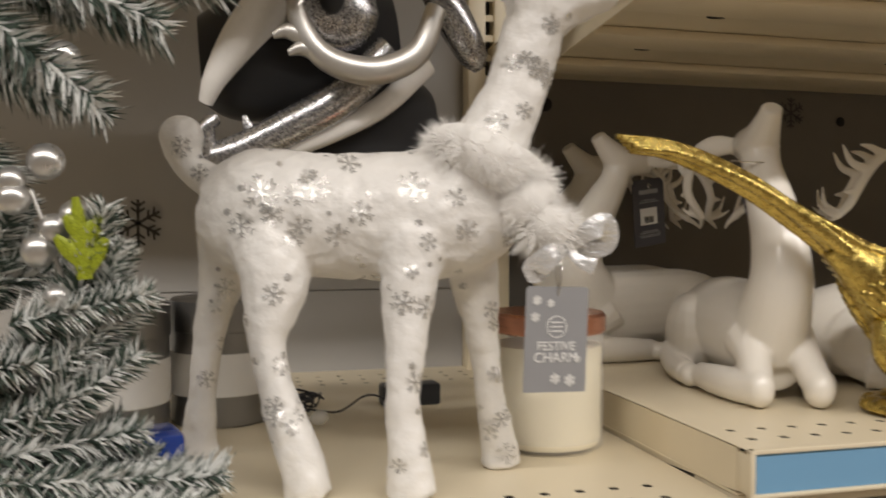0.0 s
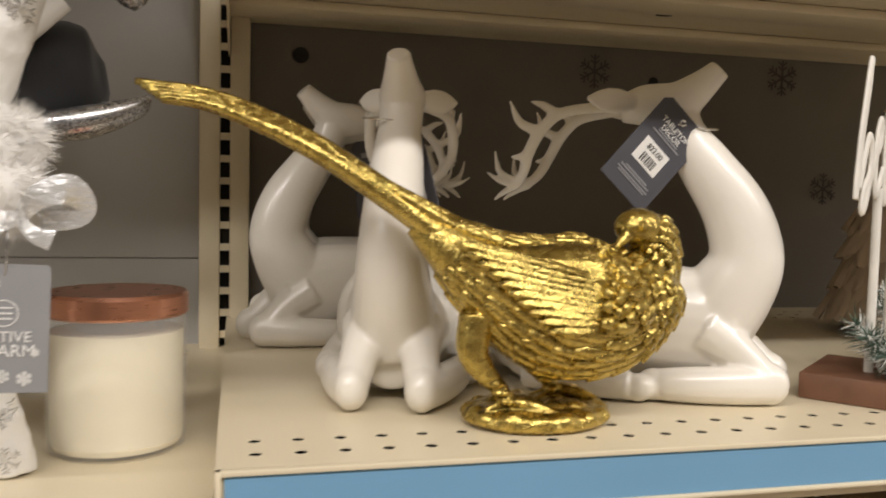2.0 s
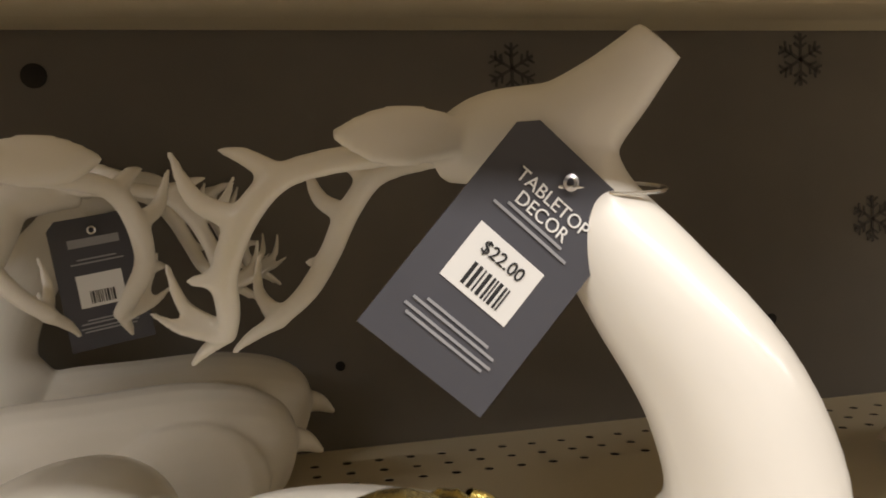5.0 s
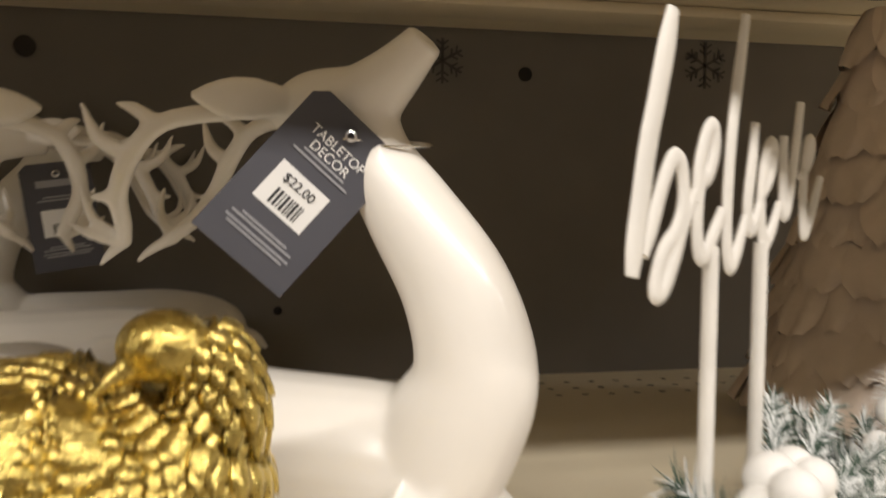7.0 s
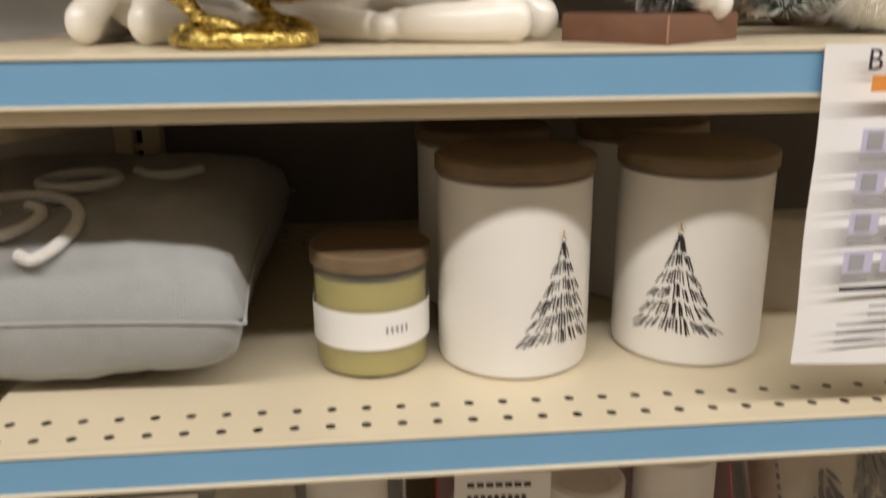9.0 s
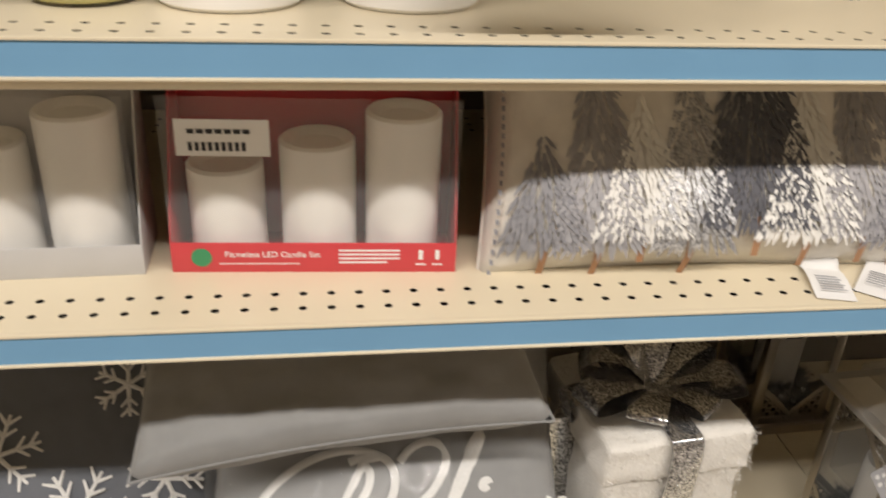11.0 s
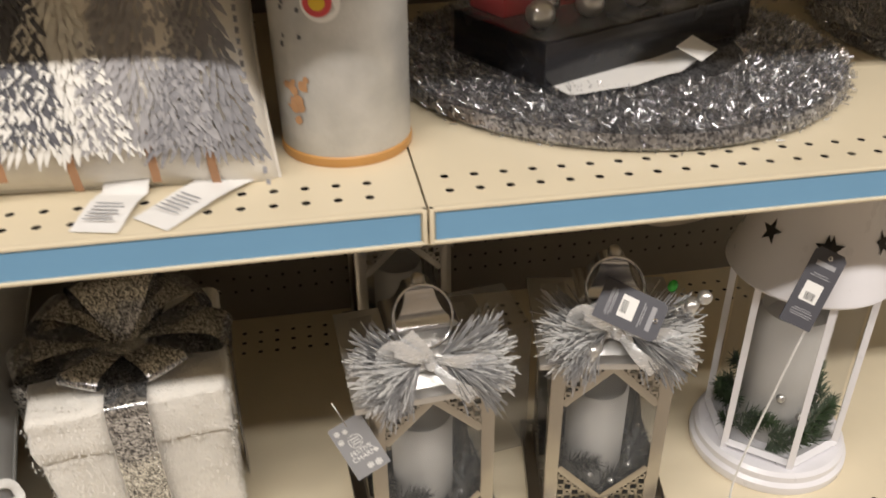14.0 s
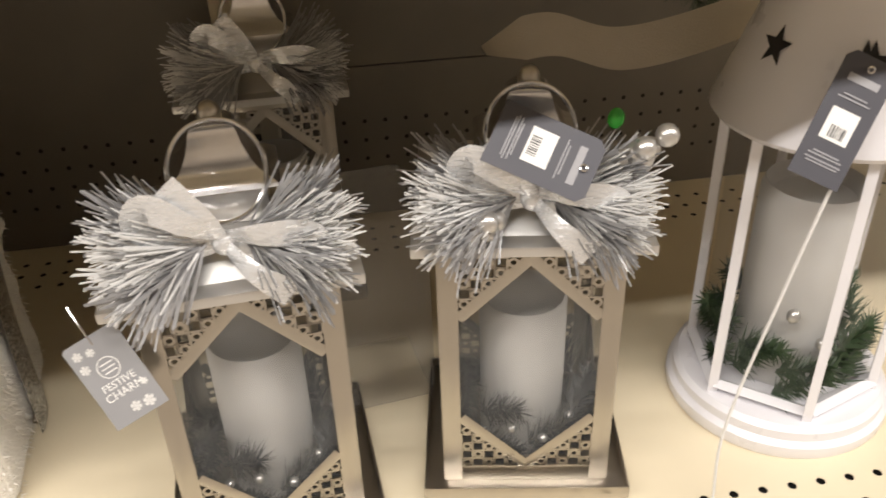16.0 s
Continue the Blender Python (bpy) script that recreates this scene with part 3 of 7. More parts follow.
DEER_LABEL = "pearly white glazed resting stag figurine with antlers"
deer = organic("deer_figurine", deer_cast(), PEARL, 0.0017, DEER_LABEL, "figurine", pose(0.366, 0.122, Z1, 0, 0, -34), 7, "white stag figurines")
copy_thing(deer, pose(0.117, 0.142, Z1, 0, 0, -106))
copy_thing(deer, pose(0.064, 0.390, Z1, 0, 0, 194))
copy_thing(deer, pose(0.078, 0.510, Z1, 0, 0, 190))


def hang_tag(m, readable=True, w=0.0475, h=0.078):
    """A charcoal price tag with its label, hanging from a loop."""
    tag = thing("price_tag", "charcoal card price tag with white barcode label" if readable else "dark card tag with small white label", "price tag", m)
    part("card", sheet(bmesh.new(), w, h, 0.005), CARD, tag)
    part("barcode_label", sheet(bmesh.new(), w * 0.54, h * 0.25, 0, Matrix.Translation((-w * 0.02, -0.0004, h * 0.32)), 0.0003), WHITE, tag, "white barcode label")
    bm = bmesh.new()
    x = -w * 0.16
    while x < w * 0.13:
        t = random.choice((0.0005, 0.0008, 0.0012))
        box(bm, x, x + t, -0.0006, -0.00042, h * 0.345, h * 0.44)
        x += t + random.choice((0.0006, 0.0009))
    part("barcode", bm, INK, tag)
    turn = Matrix.Rotation(radians(90), 4, "X")
    if readable:
        words("$22.00", 0.0058, INK, tag, Matrix.Translation((-0.001, -0.0006, h * 0.505)) @ turn)
        words("TABLETOP", 0.0060, WHITE, tag, Matrix.Translation((0, -0.0004, h * 0.80)) @ turn)
        words("DECOR", 0.0060, WHITE, tag, Matrix.Translation((0, -0.0004, h * 0.73)) @ turn)
    else:
        part("title_bar", sheet(bmesh.new(), w * 0.6, 0.005, 0, Matrix.Translation((0, -0.0004, h * 0.78)), 0.0003), GREYINK, tag)
    for z, u in ((0.63, 0.46), (0.60, 0.62), (0.08, 0.62), (0.105, 0.70), (0.14, 0.66), (0.165, 0.5)):
        part("small_print", box(bmesh.new(), -w * u / 2, w * u / 2, -0.0006, -0.0001, h * z + 0.004, h * z + 0.0049), GREYINK, tag)
    bm = bmesh.new()
    lathe(bm, [(0.0016, 0), (0.0026, 0.0004), (0.0026, 0.0012), (0.0016, 0.0016)], 14, False, Matrix.Translation((0, -0.0008, h - 0.008)) @ turn)
    part("eyelet", bm, STEEL, tag)
    return tag


STEEL = material("bright_steel", (0.72, 0.72, 0.73), 0.22, 1.0, vary=0.08, scale=80)
SILVER = material("silver_paint", (0.62, 0.60, 0.57), 0.36, 0.75, vary=0.08, scale=40, bump=0.05)
hang_tag(pose(0.2815, 0.122, Z1 + 0.153, 4, 42, 6))
hang_tag(pose(0.152, 0.42, Z1 + 0.125, 4, -8, 14), False)
hang_tag(pose(0.146, 0.165, Z1 + 0.115, 8, -14, -68), False)


def wire_loop(x, y, z, r, tail, tilt=0.0):
    bm = bmesh.new()
    pts = [(x + r * math.cos(a), y + r * math.sin(a), z + 0.002 * math.sin(a + tilt), 0.0007) for a in np.linspace(0, 2 * math.pi, 13)]
    tube(bm, pts, 48, 6, cap=True)
    if tail:
        tube(bm, [(x - r * 0.6, y - r * 0.8, z, 0.0006), (x - r * 1.6, y - r * 0.9, z + 0.001, 0.0006), tail], 10, 6)
    return solo("wire_tie", bm, STEEL, "thin silver wire tie holding a price tag", "wire tie")


wire_loop(0.350, 0.137, Z1 + 0.203, 0.016, (0.318, 0.133, Z1 + 0.206, 0.0006))
wire_loop(0.114, 0.172, Z1 + 0.203, 0.016, None)

# ------------------------------------------------------------------ word sign with berries
WOODBROWN = material("stained_wood", (0.20, 0.095, 0.055), 0.5, vary=0.35, scale=40, bump=0.15, bump_scale=120, stretch=(0.15, 1, 1))
WOODEDGE = material("sawn_wood_edge", (0.42, 0.24, 0.15), 0.6, vary=0.2, scale=60)
CHALK = material("whitewashed_wood", (0.80, 0.77, 0.71), 0.55, vary=0.12, scale=50, bump=0.15)
BERRY = material("white_foam_berry", (0.86, 0.84, 0.80), 0.6, vary=0.05, scale=90, bump=0.15, bump_scale=500)
NEEDLE = material("frosted_green_needles", (0.075, 0.12, 0.085), 0.6, vary=0.4, scale=60, second=(0.02, 0.045, 0.03))
FROST = material("flocked_snow", (0.83, 0.84, 0.82), 0.85, vary=0.12, scale=120, bump=0.3, bump_scale=600)
TWIG = material("brown_twig", (0.16, 0.09, 0.05), 0.8, vary=0.3)


def needles(bm, base, way, length, reach, count, thick=0.0007, lean=0.8, spread=math.pi, blunt=False):
    """Needles set round a twig, each a slim three-sided spike."""
    base, way = Vector(base), Vector(way).normalized()
    side = way.orthogonal().normalized()
    for k in range(count):
        u = (k + random.random()) / count
        a = random.uniform(-spread, spread)
        out = (Matrix.Rotation(a, 3, way) @ side)
        d = (out + way * random.uniform(lean * 0.6, lean * 1.4)).normalized() * reach * random.uniform(0.7, 1.1) * (1 - 0.35 * u)
        p = base + way * (length * u)
        w = d.orthogonal().normalized() * thick
        v = d.cross(w).normalized() * thick
        if blunt:
            ring = [bm.verts.new(q + o) for q, f in ((p, 1.0), (p + d, 0.8)) for o in (w * f, -w * 0.5 * f + v * 0.87 * f, -w * 0.5 * f - v * 0.87 * f)]
            for a in range(3):
                b = (a + 1) % 3
                bm.faces.new((ring[a], ring[b], ring[b + 3], ring[a + 3]))
            bm.faces.new(ring[3:])
            continue
        a0, a1, a2, tip = bm.verts.new(p + w), bm.verts.new(p - w * 0.5 + v * 0.87), bm.verts.new(p - w * 0.5 - v * 0.87), bm.verts.new(p + d)
        bm.faces.new((a0, a1, tip))
        bm.faces.new((a1, a2, tip))
        bm.faces.new((a2, a0, tip))
    return bm


def sprig(parent, base, way, length, reach, count, mat, name="pine_sprig", thick=0.0008, frost=0.0, lean=0.8, blunt=False):
    bm = bmesh.new()
    way = Vector(way).normalized()
    tip = Vector(base) + way * length
    tube(bm, [(*base, 0.0016), (*tip, 0.0008)], 4, 6)
    needles(bm, base, way, length, reach, count, thick, lean, blunt=blunt)
    ob = part(name, bm, mat, parent)
    if frost:
        bm = bmesh.new()
        needles(bm, Vector(base) + Vector((0, 0, 0.0008)), way, length, reach * 1.01, int(count * frost), thick * 1.15, lean)
        part("frosting", bm, FROST, ob, "white frosted needle tips")
    return ob


def word_sign():
    along = Vector((0.80, 0.60, 0))
    sign = thing("word_sign", "whitewashed cutout script sign reading believe on a brown wooden base", "sign", pose(0.4785, 0.033, Z1, 0, 0, 40))
    # the base runs along +x from its near corner, its depth along +y
    part("base", box(bmesh.new(), 0, 0.098, 0, 0.087, 0.0003, 0.0200, 0.0012), WOODBROWN, sign)
    bm = bmesh.new()
    box(bm, -0.0004, 0.0006, -0.0004, 0.0006, 0.0008, 0.0195)
    part("worn_corner", bm, WOODEDGE, sign, "pale worn corner edge")
    inv = sign.matrix_world.inverted()
    turn = math.atan2(along.y, along.x)
    for x, y, top in ((0.478, 0.092, 0.150), (0.520, 0.122, 0.150)):
        p = inv @ Vector((x, y, Z1))
        bm = bmesh.new()
        lathe(bm, [(0.0034, 0.02), (0.0034, top + 0.01)], 10, True, Matrix.Translation((p.x, p.y, 0)))
        part("post", bm, CHALK, sign)
    letters = {
        "b": [(-40, 2520), (-85, 2370), (-150, 2170), (-205, 2010), (-250, 1820), (-288, 1625), (-308, 1514)],
        "b.001": [(-228, 1587), (-170, 1688), (-92, 1848), (-9, 1954), (66, 1928), (89, 1792), (38, 1679), (-72, 1595), (-127, 1488), (-123, 1437), (-54, 1456), (25, 1568), (86, 1687), (187, 1829)],
        "e": [(190, 1785), (230, 1950), (294, 2075), (356, 2094), (363, 1994), (307, 1899), (237, 1857), (216, 1714), (241, 1578), (299, 1569), (383, 1658), (458, 1754)],
        "l": [(650, 2608), (602, 2380), (545, 2135), (511, 1856), (514, 1610), (556, 1505), (636, 1584), (718, 1728)],
        "i": [(796, 2148), (769, 1973), (731, 1780), (759, 1667), (829, 1703), (887, 1817)],
        "e.001": [(876, 1803), (992, 1913), (1031, 2038), (978, 2053), (912, 1955), (886, 1758), (932, 1597), (1023, 1648), (1115, 1780)],
        "v": [(1156, 2111), (1159, 1944), (1173, 1737), (1242, 1789), (1318, 2054), (1371, 2289)],
        "e.002": [(1404, 1914), (1517, 2004), (1552, 2092), (1494, 2079), (1445, 1865), (1470, 1635), (1545, 1681), (1635, 1815), (1699, 1920)],
    }
    start = inv @ Vector((0.449, 0.070, Z1))
    for name, pts in letters.items():
        bm = bmesh.new()
        heavy = 0.0064 if name == "b" else 0.0043
        tube(bm, [(u * 0.0001, 0, v * 0.0001, heavy * (0.62 if k in (0, len(pts) - 1) else 1), 0.0019) for k, (u, v) in enumerate(pts)], len(pts) * 6, 10, up=(0, 1, 0),
             m=Matrix.Translation(start) @ Matrix.Rotation(turn - radians(40), 4, "Z"))
        part("letter_" + name.split(".")[0], bm, CHALK, sign)
    for k in range(15):
        a = k * 2.4
        r = 0.010 + 0.0011 * k
        bm = bmesh.new()
        ball(bm, 0.058 + r * math.cos(a), 0.016 + 0.7 * r * math.sin(a), 0.044 + 0.018 * math.sin(k * 1.7), random.uniform(0.0100, 0.0125), seg=16, rings=11)
        part("berry", bm, BERRY, sign)
    for ang, ln, z in ((200, 0.045, 0.3), (165, 0.05, 0.5), (225, 0.04, 0.15), (120, 0.04, 0.9), (250, 0.036, 0.5), (185, 0.055, 0.2)):
        d = (math.cos(radians(ang)), math.sin(radians(ang)), z)
        sprig(sign, (0.045, 0.03, 0.030), d, ln, 0.026, 90, NEEDLE, frost=0.35)
    for ang, ln, z in ((-12, 0.11, 0.20), (4, 0.12, 0.30), (20, 0.10, 0.45), (-25, 0.09, 0.15), (-5, 0.12, 0.05)):
        d = (math.cos(radians(ang)), math.sin(radians(ang)), z)
        sprig(sign, (0.065, 0.022, 0.032), d, ln, 0.018, 240, NEEDLE, frost=0.75, lean=0.6)
    return sign


word_sign()

FUR = material("white_fur", (0.86, 0.84, 0.81), 0.9, vary=0.06, scale=150, sheen=0.6)
PETAL = material("cream_paper_petal", (0.70, 0.58, 0.47), 0.7, vary=0.1, scale=60, bump=0.1)


def petal_tree():
    tree = thing("tabletop_tree", "beige ruffled petal cone tree ornament on the shelf", "ornament", Matrix.Translation((0.762, 0.350, Z1)))
    bm = bmesh.new()
    lathe(bm, [(0.05, 0.0), (0.070, 0.02), (0.005, 0.315), (0.0, 0.318)], 24)
    part("core", bm, PETAL, tree)
    for row in range(9):
        z = 0.030 + row * 0.0335
        r = 0.084 * (1 - (z - 0.02) / 0.325) + 0.008
        n = max(4, int(r * 2 * math.pi / 0.026))
        for k in range(n):
            a = 2 * math.pi * (k + 0.5 * (row % 2)) / n + random.uniform(-0.12, 0.12)
            tilt, long = random.uniform(0.013, 0.024), random.uniform(0.044, 0.054)
            bm = bmesh.new()
            grid = []
            for i in range(6):
                line = []
                for j in range(7):
                    u, v = (j - 3) / 3, i / 5
                    w = 0.0175 * (0.70 + 0.55 * math.sin(math.pi * v * 0.9)) * (1.0 if i < 5 else 0.74)
                    out = r - 0.008 + tilt * v - 0.006 * u * u + 0.0030 * math.sin(5 * u + k + row) * v
                    line.append(bm.verts.new((out, u * w, 0.030 - long * v + 0.005 * v * abs(math.sin(2.4 * u + k)))))
                grid.append(line)
            for i in range(5):
                for j in range(6):
                    bm.faces.new((grid[i][j], grid[i][j + 1], grid[i + 1][j + 1], grid[i + 1][j]))
            bmesh.ops.transform(bm, matrix=Matrix.Translation((0, 0, z)) @ Matrix.Rotation(a, 4, "Z"), verts=bm.verts)
            part("petal", bm, PETAL, tree, sharp=False)
    return tree


petal_tree()


def floor_pine():
    g = thing("pine_garland", "frosted green pine pick with white berries beside the sign", "garland", Matrix.Translation((0.62, 0.16, Z1)))
    for k in range(7):
        a = radians(-60 + 40 * k)
        sprig(g, (0, 0, 0.02), (math.cos(a), math.sin(a), 0.35 + 0.15 * (k % 3)), 0.07, 0.02, 150, NEEDLE, frost=0.7)
    for k in range(5):
        bm = bmesh.new()
        ball(bm, -0.01 + 0.014 * k, -0.01 + 0.008 * (k % 2), 0.050 + 0.008 * ((k * 2) % 3), 0.0085)
        part("berry", bm, BERRY, g)
    return g


floor_pine()


def plush_figure():
    """A fluffy white faux-fur body of two lobes, with its pile standing out."""
    top = thing("plush_ornament", "fluffy white faux fur standing ornament on the shelf", "ornament", Matrix.Translation((0.722, 0.170, Z1)))
    bm = bmesh.new()
    lobes = ((0, 0, 0.052, 0.072, 0.056), (0.004, 0, 0.120, 0.052, 0.050), (0.012, -0.010, 0.178, 0.062, 0.036), (0.010, 0, 0.225, 0.040, 0.040))
    for x, y, z, r, h in lobes:
        ball(bm, x, y, z, r, r, h, seg=28, rings=18)
    part("fur_body", bm, FUR, top, sharp=False)
    bm = bmesh.new()
    for k in range(9000):
        x, y, z, r, h = lobes[(0, 0, 1, 2, 2, 3)[k % 6]]
        a, b = random.uniform(0, 2 * math.pi), math.asin(random.uniform(-0.95, 1))
        d = Vector((math.cos(a) * math.cos(b), math.sin(a) * math.cos(b), math.sin(b)))
        p = Vector((x + d.x * r * 0.96, y + d.y * r * 0.96, z + d.z * h * 0.96))
        q = p + (d + Vector((random.uniform(-0.6, 0.6), random.uniform(-0.6, 0.6), random.uniform(-0.9, 0.1)))) * random.uniform(0.006, 0.014)
        q.z = max(q.z, 0.0008)
        p.z = max(p.z, 0.0006)
        w = d.orthogonal().normalized() * 0.0006
        bm.faces.new((bm.verts.new(p + w), bm.verts.new(p - w), bm.verts.new(q)))
    tagged(part("fur_pile", bm, FUR, top, sharp=False), kind="stuff")
    return top


plush_figure()


def notice():
    """A printed sheet, slightly bent, taped over the price rail."""
    top = thing("paper_notice", "creased white printed flyer hanging from the price rail", "notice", Matrix.Translation((0.567, -0.006, Z1 - 0.214)))
    bm = bmesh.new()
    grid = [[bm.verts.new((0.004 * math.sin(i * 0.9) * 0.2 + 0.16 * j / 8, -0.006 * math.sin(j / 8 * math.pi) * (1 - i / 12) - 0.003 * (1 - i / 12), 0.216 * i / 12)) for j in range(9)] for i in range(13)]
    for i in range(12):
        for j in range(8):
            bm.faces.new((grid[i][j], grid[i][j + 1], grid[i + 1][j + 1], grid[i + 1][j]))
    part("sheet", bm, WHITE, top, sharp=False)
    back = Matrix.Translation((0, -0.0115, 0))
    orange = material("orange_print", (0.75, 0.28, 0.05), 0.6)
    violet = material("pale_violet_print", (0.55, 0.53, 0.68), 0.7)
    tilt = Matrix.Rotation(radians(1.5), 4, "X")
    bm = bmesh.new()
    box(bm, 0.023, 0.15, -0.0002, 0, 0.188, 0.198, m=back @ tilt)
    part("orange_band", bm, orange, top)
    for k, ch in enumerate("BIG"):
        words(ch, 0.019, INK, top, Matrix.Translation((0.029 + 0.0125 * k, -0.0075, 0.206)) @ Matrix.Rotation(radians(90), 4, "X"), "headline")
    for row in range(4):
        for col in range(5):
            x, z = 0.022 + 0.026 * col, 0.150 - 0.027 * row
            part("picture_block", box(bmesh.new(), x, x + 0.02, -0.0002, 0, z, z + 0.015, m=back @ tilt), violet, top)
    bm = bmesh.new()
    for row in range(4):
        for col in range(5):
            x, z = 0.022 + 0.026 * col, 0.150 - 0.027 * row
            box(bm, x + 0.004, x + 0.014, -0.0006, -0.0003, z + 0.002, z + 0.013, m=back @ tilt)
            box(bm, x, x + 0.018, -0.0004, 0, z - 0.005, z - 0.003, m=back @ tilt)
    part("picture_print", bm, GREYINK, top)
    bm = bmesh.new()
    box(bm, 0.022, 0.15, -0.0004, 0, 0.056, 0.059, m=back @ tilt)
    part("black_rule", bm, INK, top)
    bm = bmesh.new()
    for k in range(5):
        box(bm, 0.024 if k > 1 else 0.045, 0.06 + 0.02 * (k % 3), -0.0004, 0, 0.044 - 0.0065 * k, 0.0455 - 0.0065 * k, m=back @ tilt)
    part("small_print", bm, GREYINK, top)
    return top


notice()
SNOWFLAKE = material("faint_snowflake_decal", (0.085, 0.078, 0.07), 0.6)


def snowflake(bm, r, m, w=0.12):
    """Six barbed arms, flat in x-z."""
    for k in range(6):
        a = Matrix.Rotation(k * math.pi / 3, 4, "Y")
        box(bm, -w * r / 2, w * r / 2, -0.0004, 0, 0, r, m=m @ a)
        for z in (0.45, 0.72):
            for s in (-1, 1):
                box(bm, -w * r / 2.6, w * r / 2.6, -0.0004, 0, 0, r * 0.34, m=m @ a @ Matrix.Translation((0, 0, r * z)) @ Matrix.Rotation(s * 0.95, 4, "Y"))
    return bm


for x, z, r in ((0.458, 1.732, 0.022), (0.736, 1.738, 0.024), (0.810, 1.588, 0.022), (-0.432, 1.570, 0.028)):
    solo("snowflake_decal", snowflake(bmesh.new(), r, Matrix.Translation((x, DEPTH - 0.0008, z))), SNOWFLAKE, "dark snowflake decal on the back panel", "decal", group="panel snowflakes")


def panel_hole(x, z, r, mat=DARK):
    bm = bmesh.new()
    lathe(bm, [(r, 0), (r, 0.0012), (r * 0.8, 0.0016), (0, 0.0016)], 18, False, Matrix.Translation((x, DEPTH - 0.0002, z)) @ Matrix.Rotation(radians(90), 4, "X"))
    return solo("panel_plug", bm, mat, "round dark plug hole in the back panel", "panel hole", group="panel holes")


for x, z, r in ((0.081, 1.730, 0.0095), (0.542, 1.722, 0.007), (0.70, 1.50, 0.005), (0.30, 1.49, 0.004), (-0.31, 1.45, 0.010)):
    panel_hole(x, z, r)


# ------------------------------------------------------------------ west bay: fabric deer and its neighbours
FELT = material("white_felt", (0.85, 0.83, 0.80), 0.5, vary=0.08, scale=80, bump=0.55, bump_scale=160, sheen=0.3, coat=0.15)
FOIL = material("silver_foil", (0.74, 0.73, 0.71), 0.26, 0.55, vary=0.3, scale=120, bump=0.4, bump_scale=300)
GLIT = glitter("silver_glitter", (0.85, 0.85, 0.86), (0.10, 0.10, 0.11), 1100)
BLACK = material("black_velvet", (0.018, 0.018, 0.02), 0.85, vary=0.3, sheen=0.3)
COPPER = material("brushed_copper", (0.62, 0.30, 0.20), 0.3, 0.9, vary=0.1, scale=90, stretch=(1, 1, 6))
WAX = material("ivory_wax", (0.80, 0.72, 0.53), 0.55, vary=0.06, scale=30)
CLEAR = glass("clear_glass", (0.95, 0.97, 0.96), 0.03, 0.16)
from mathutils.bvhtree import BVHTree


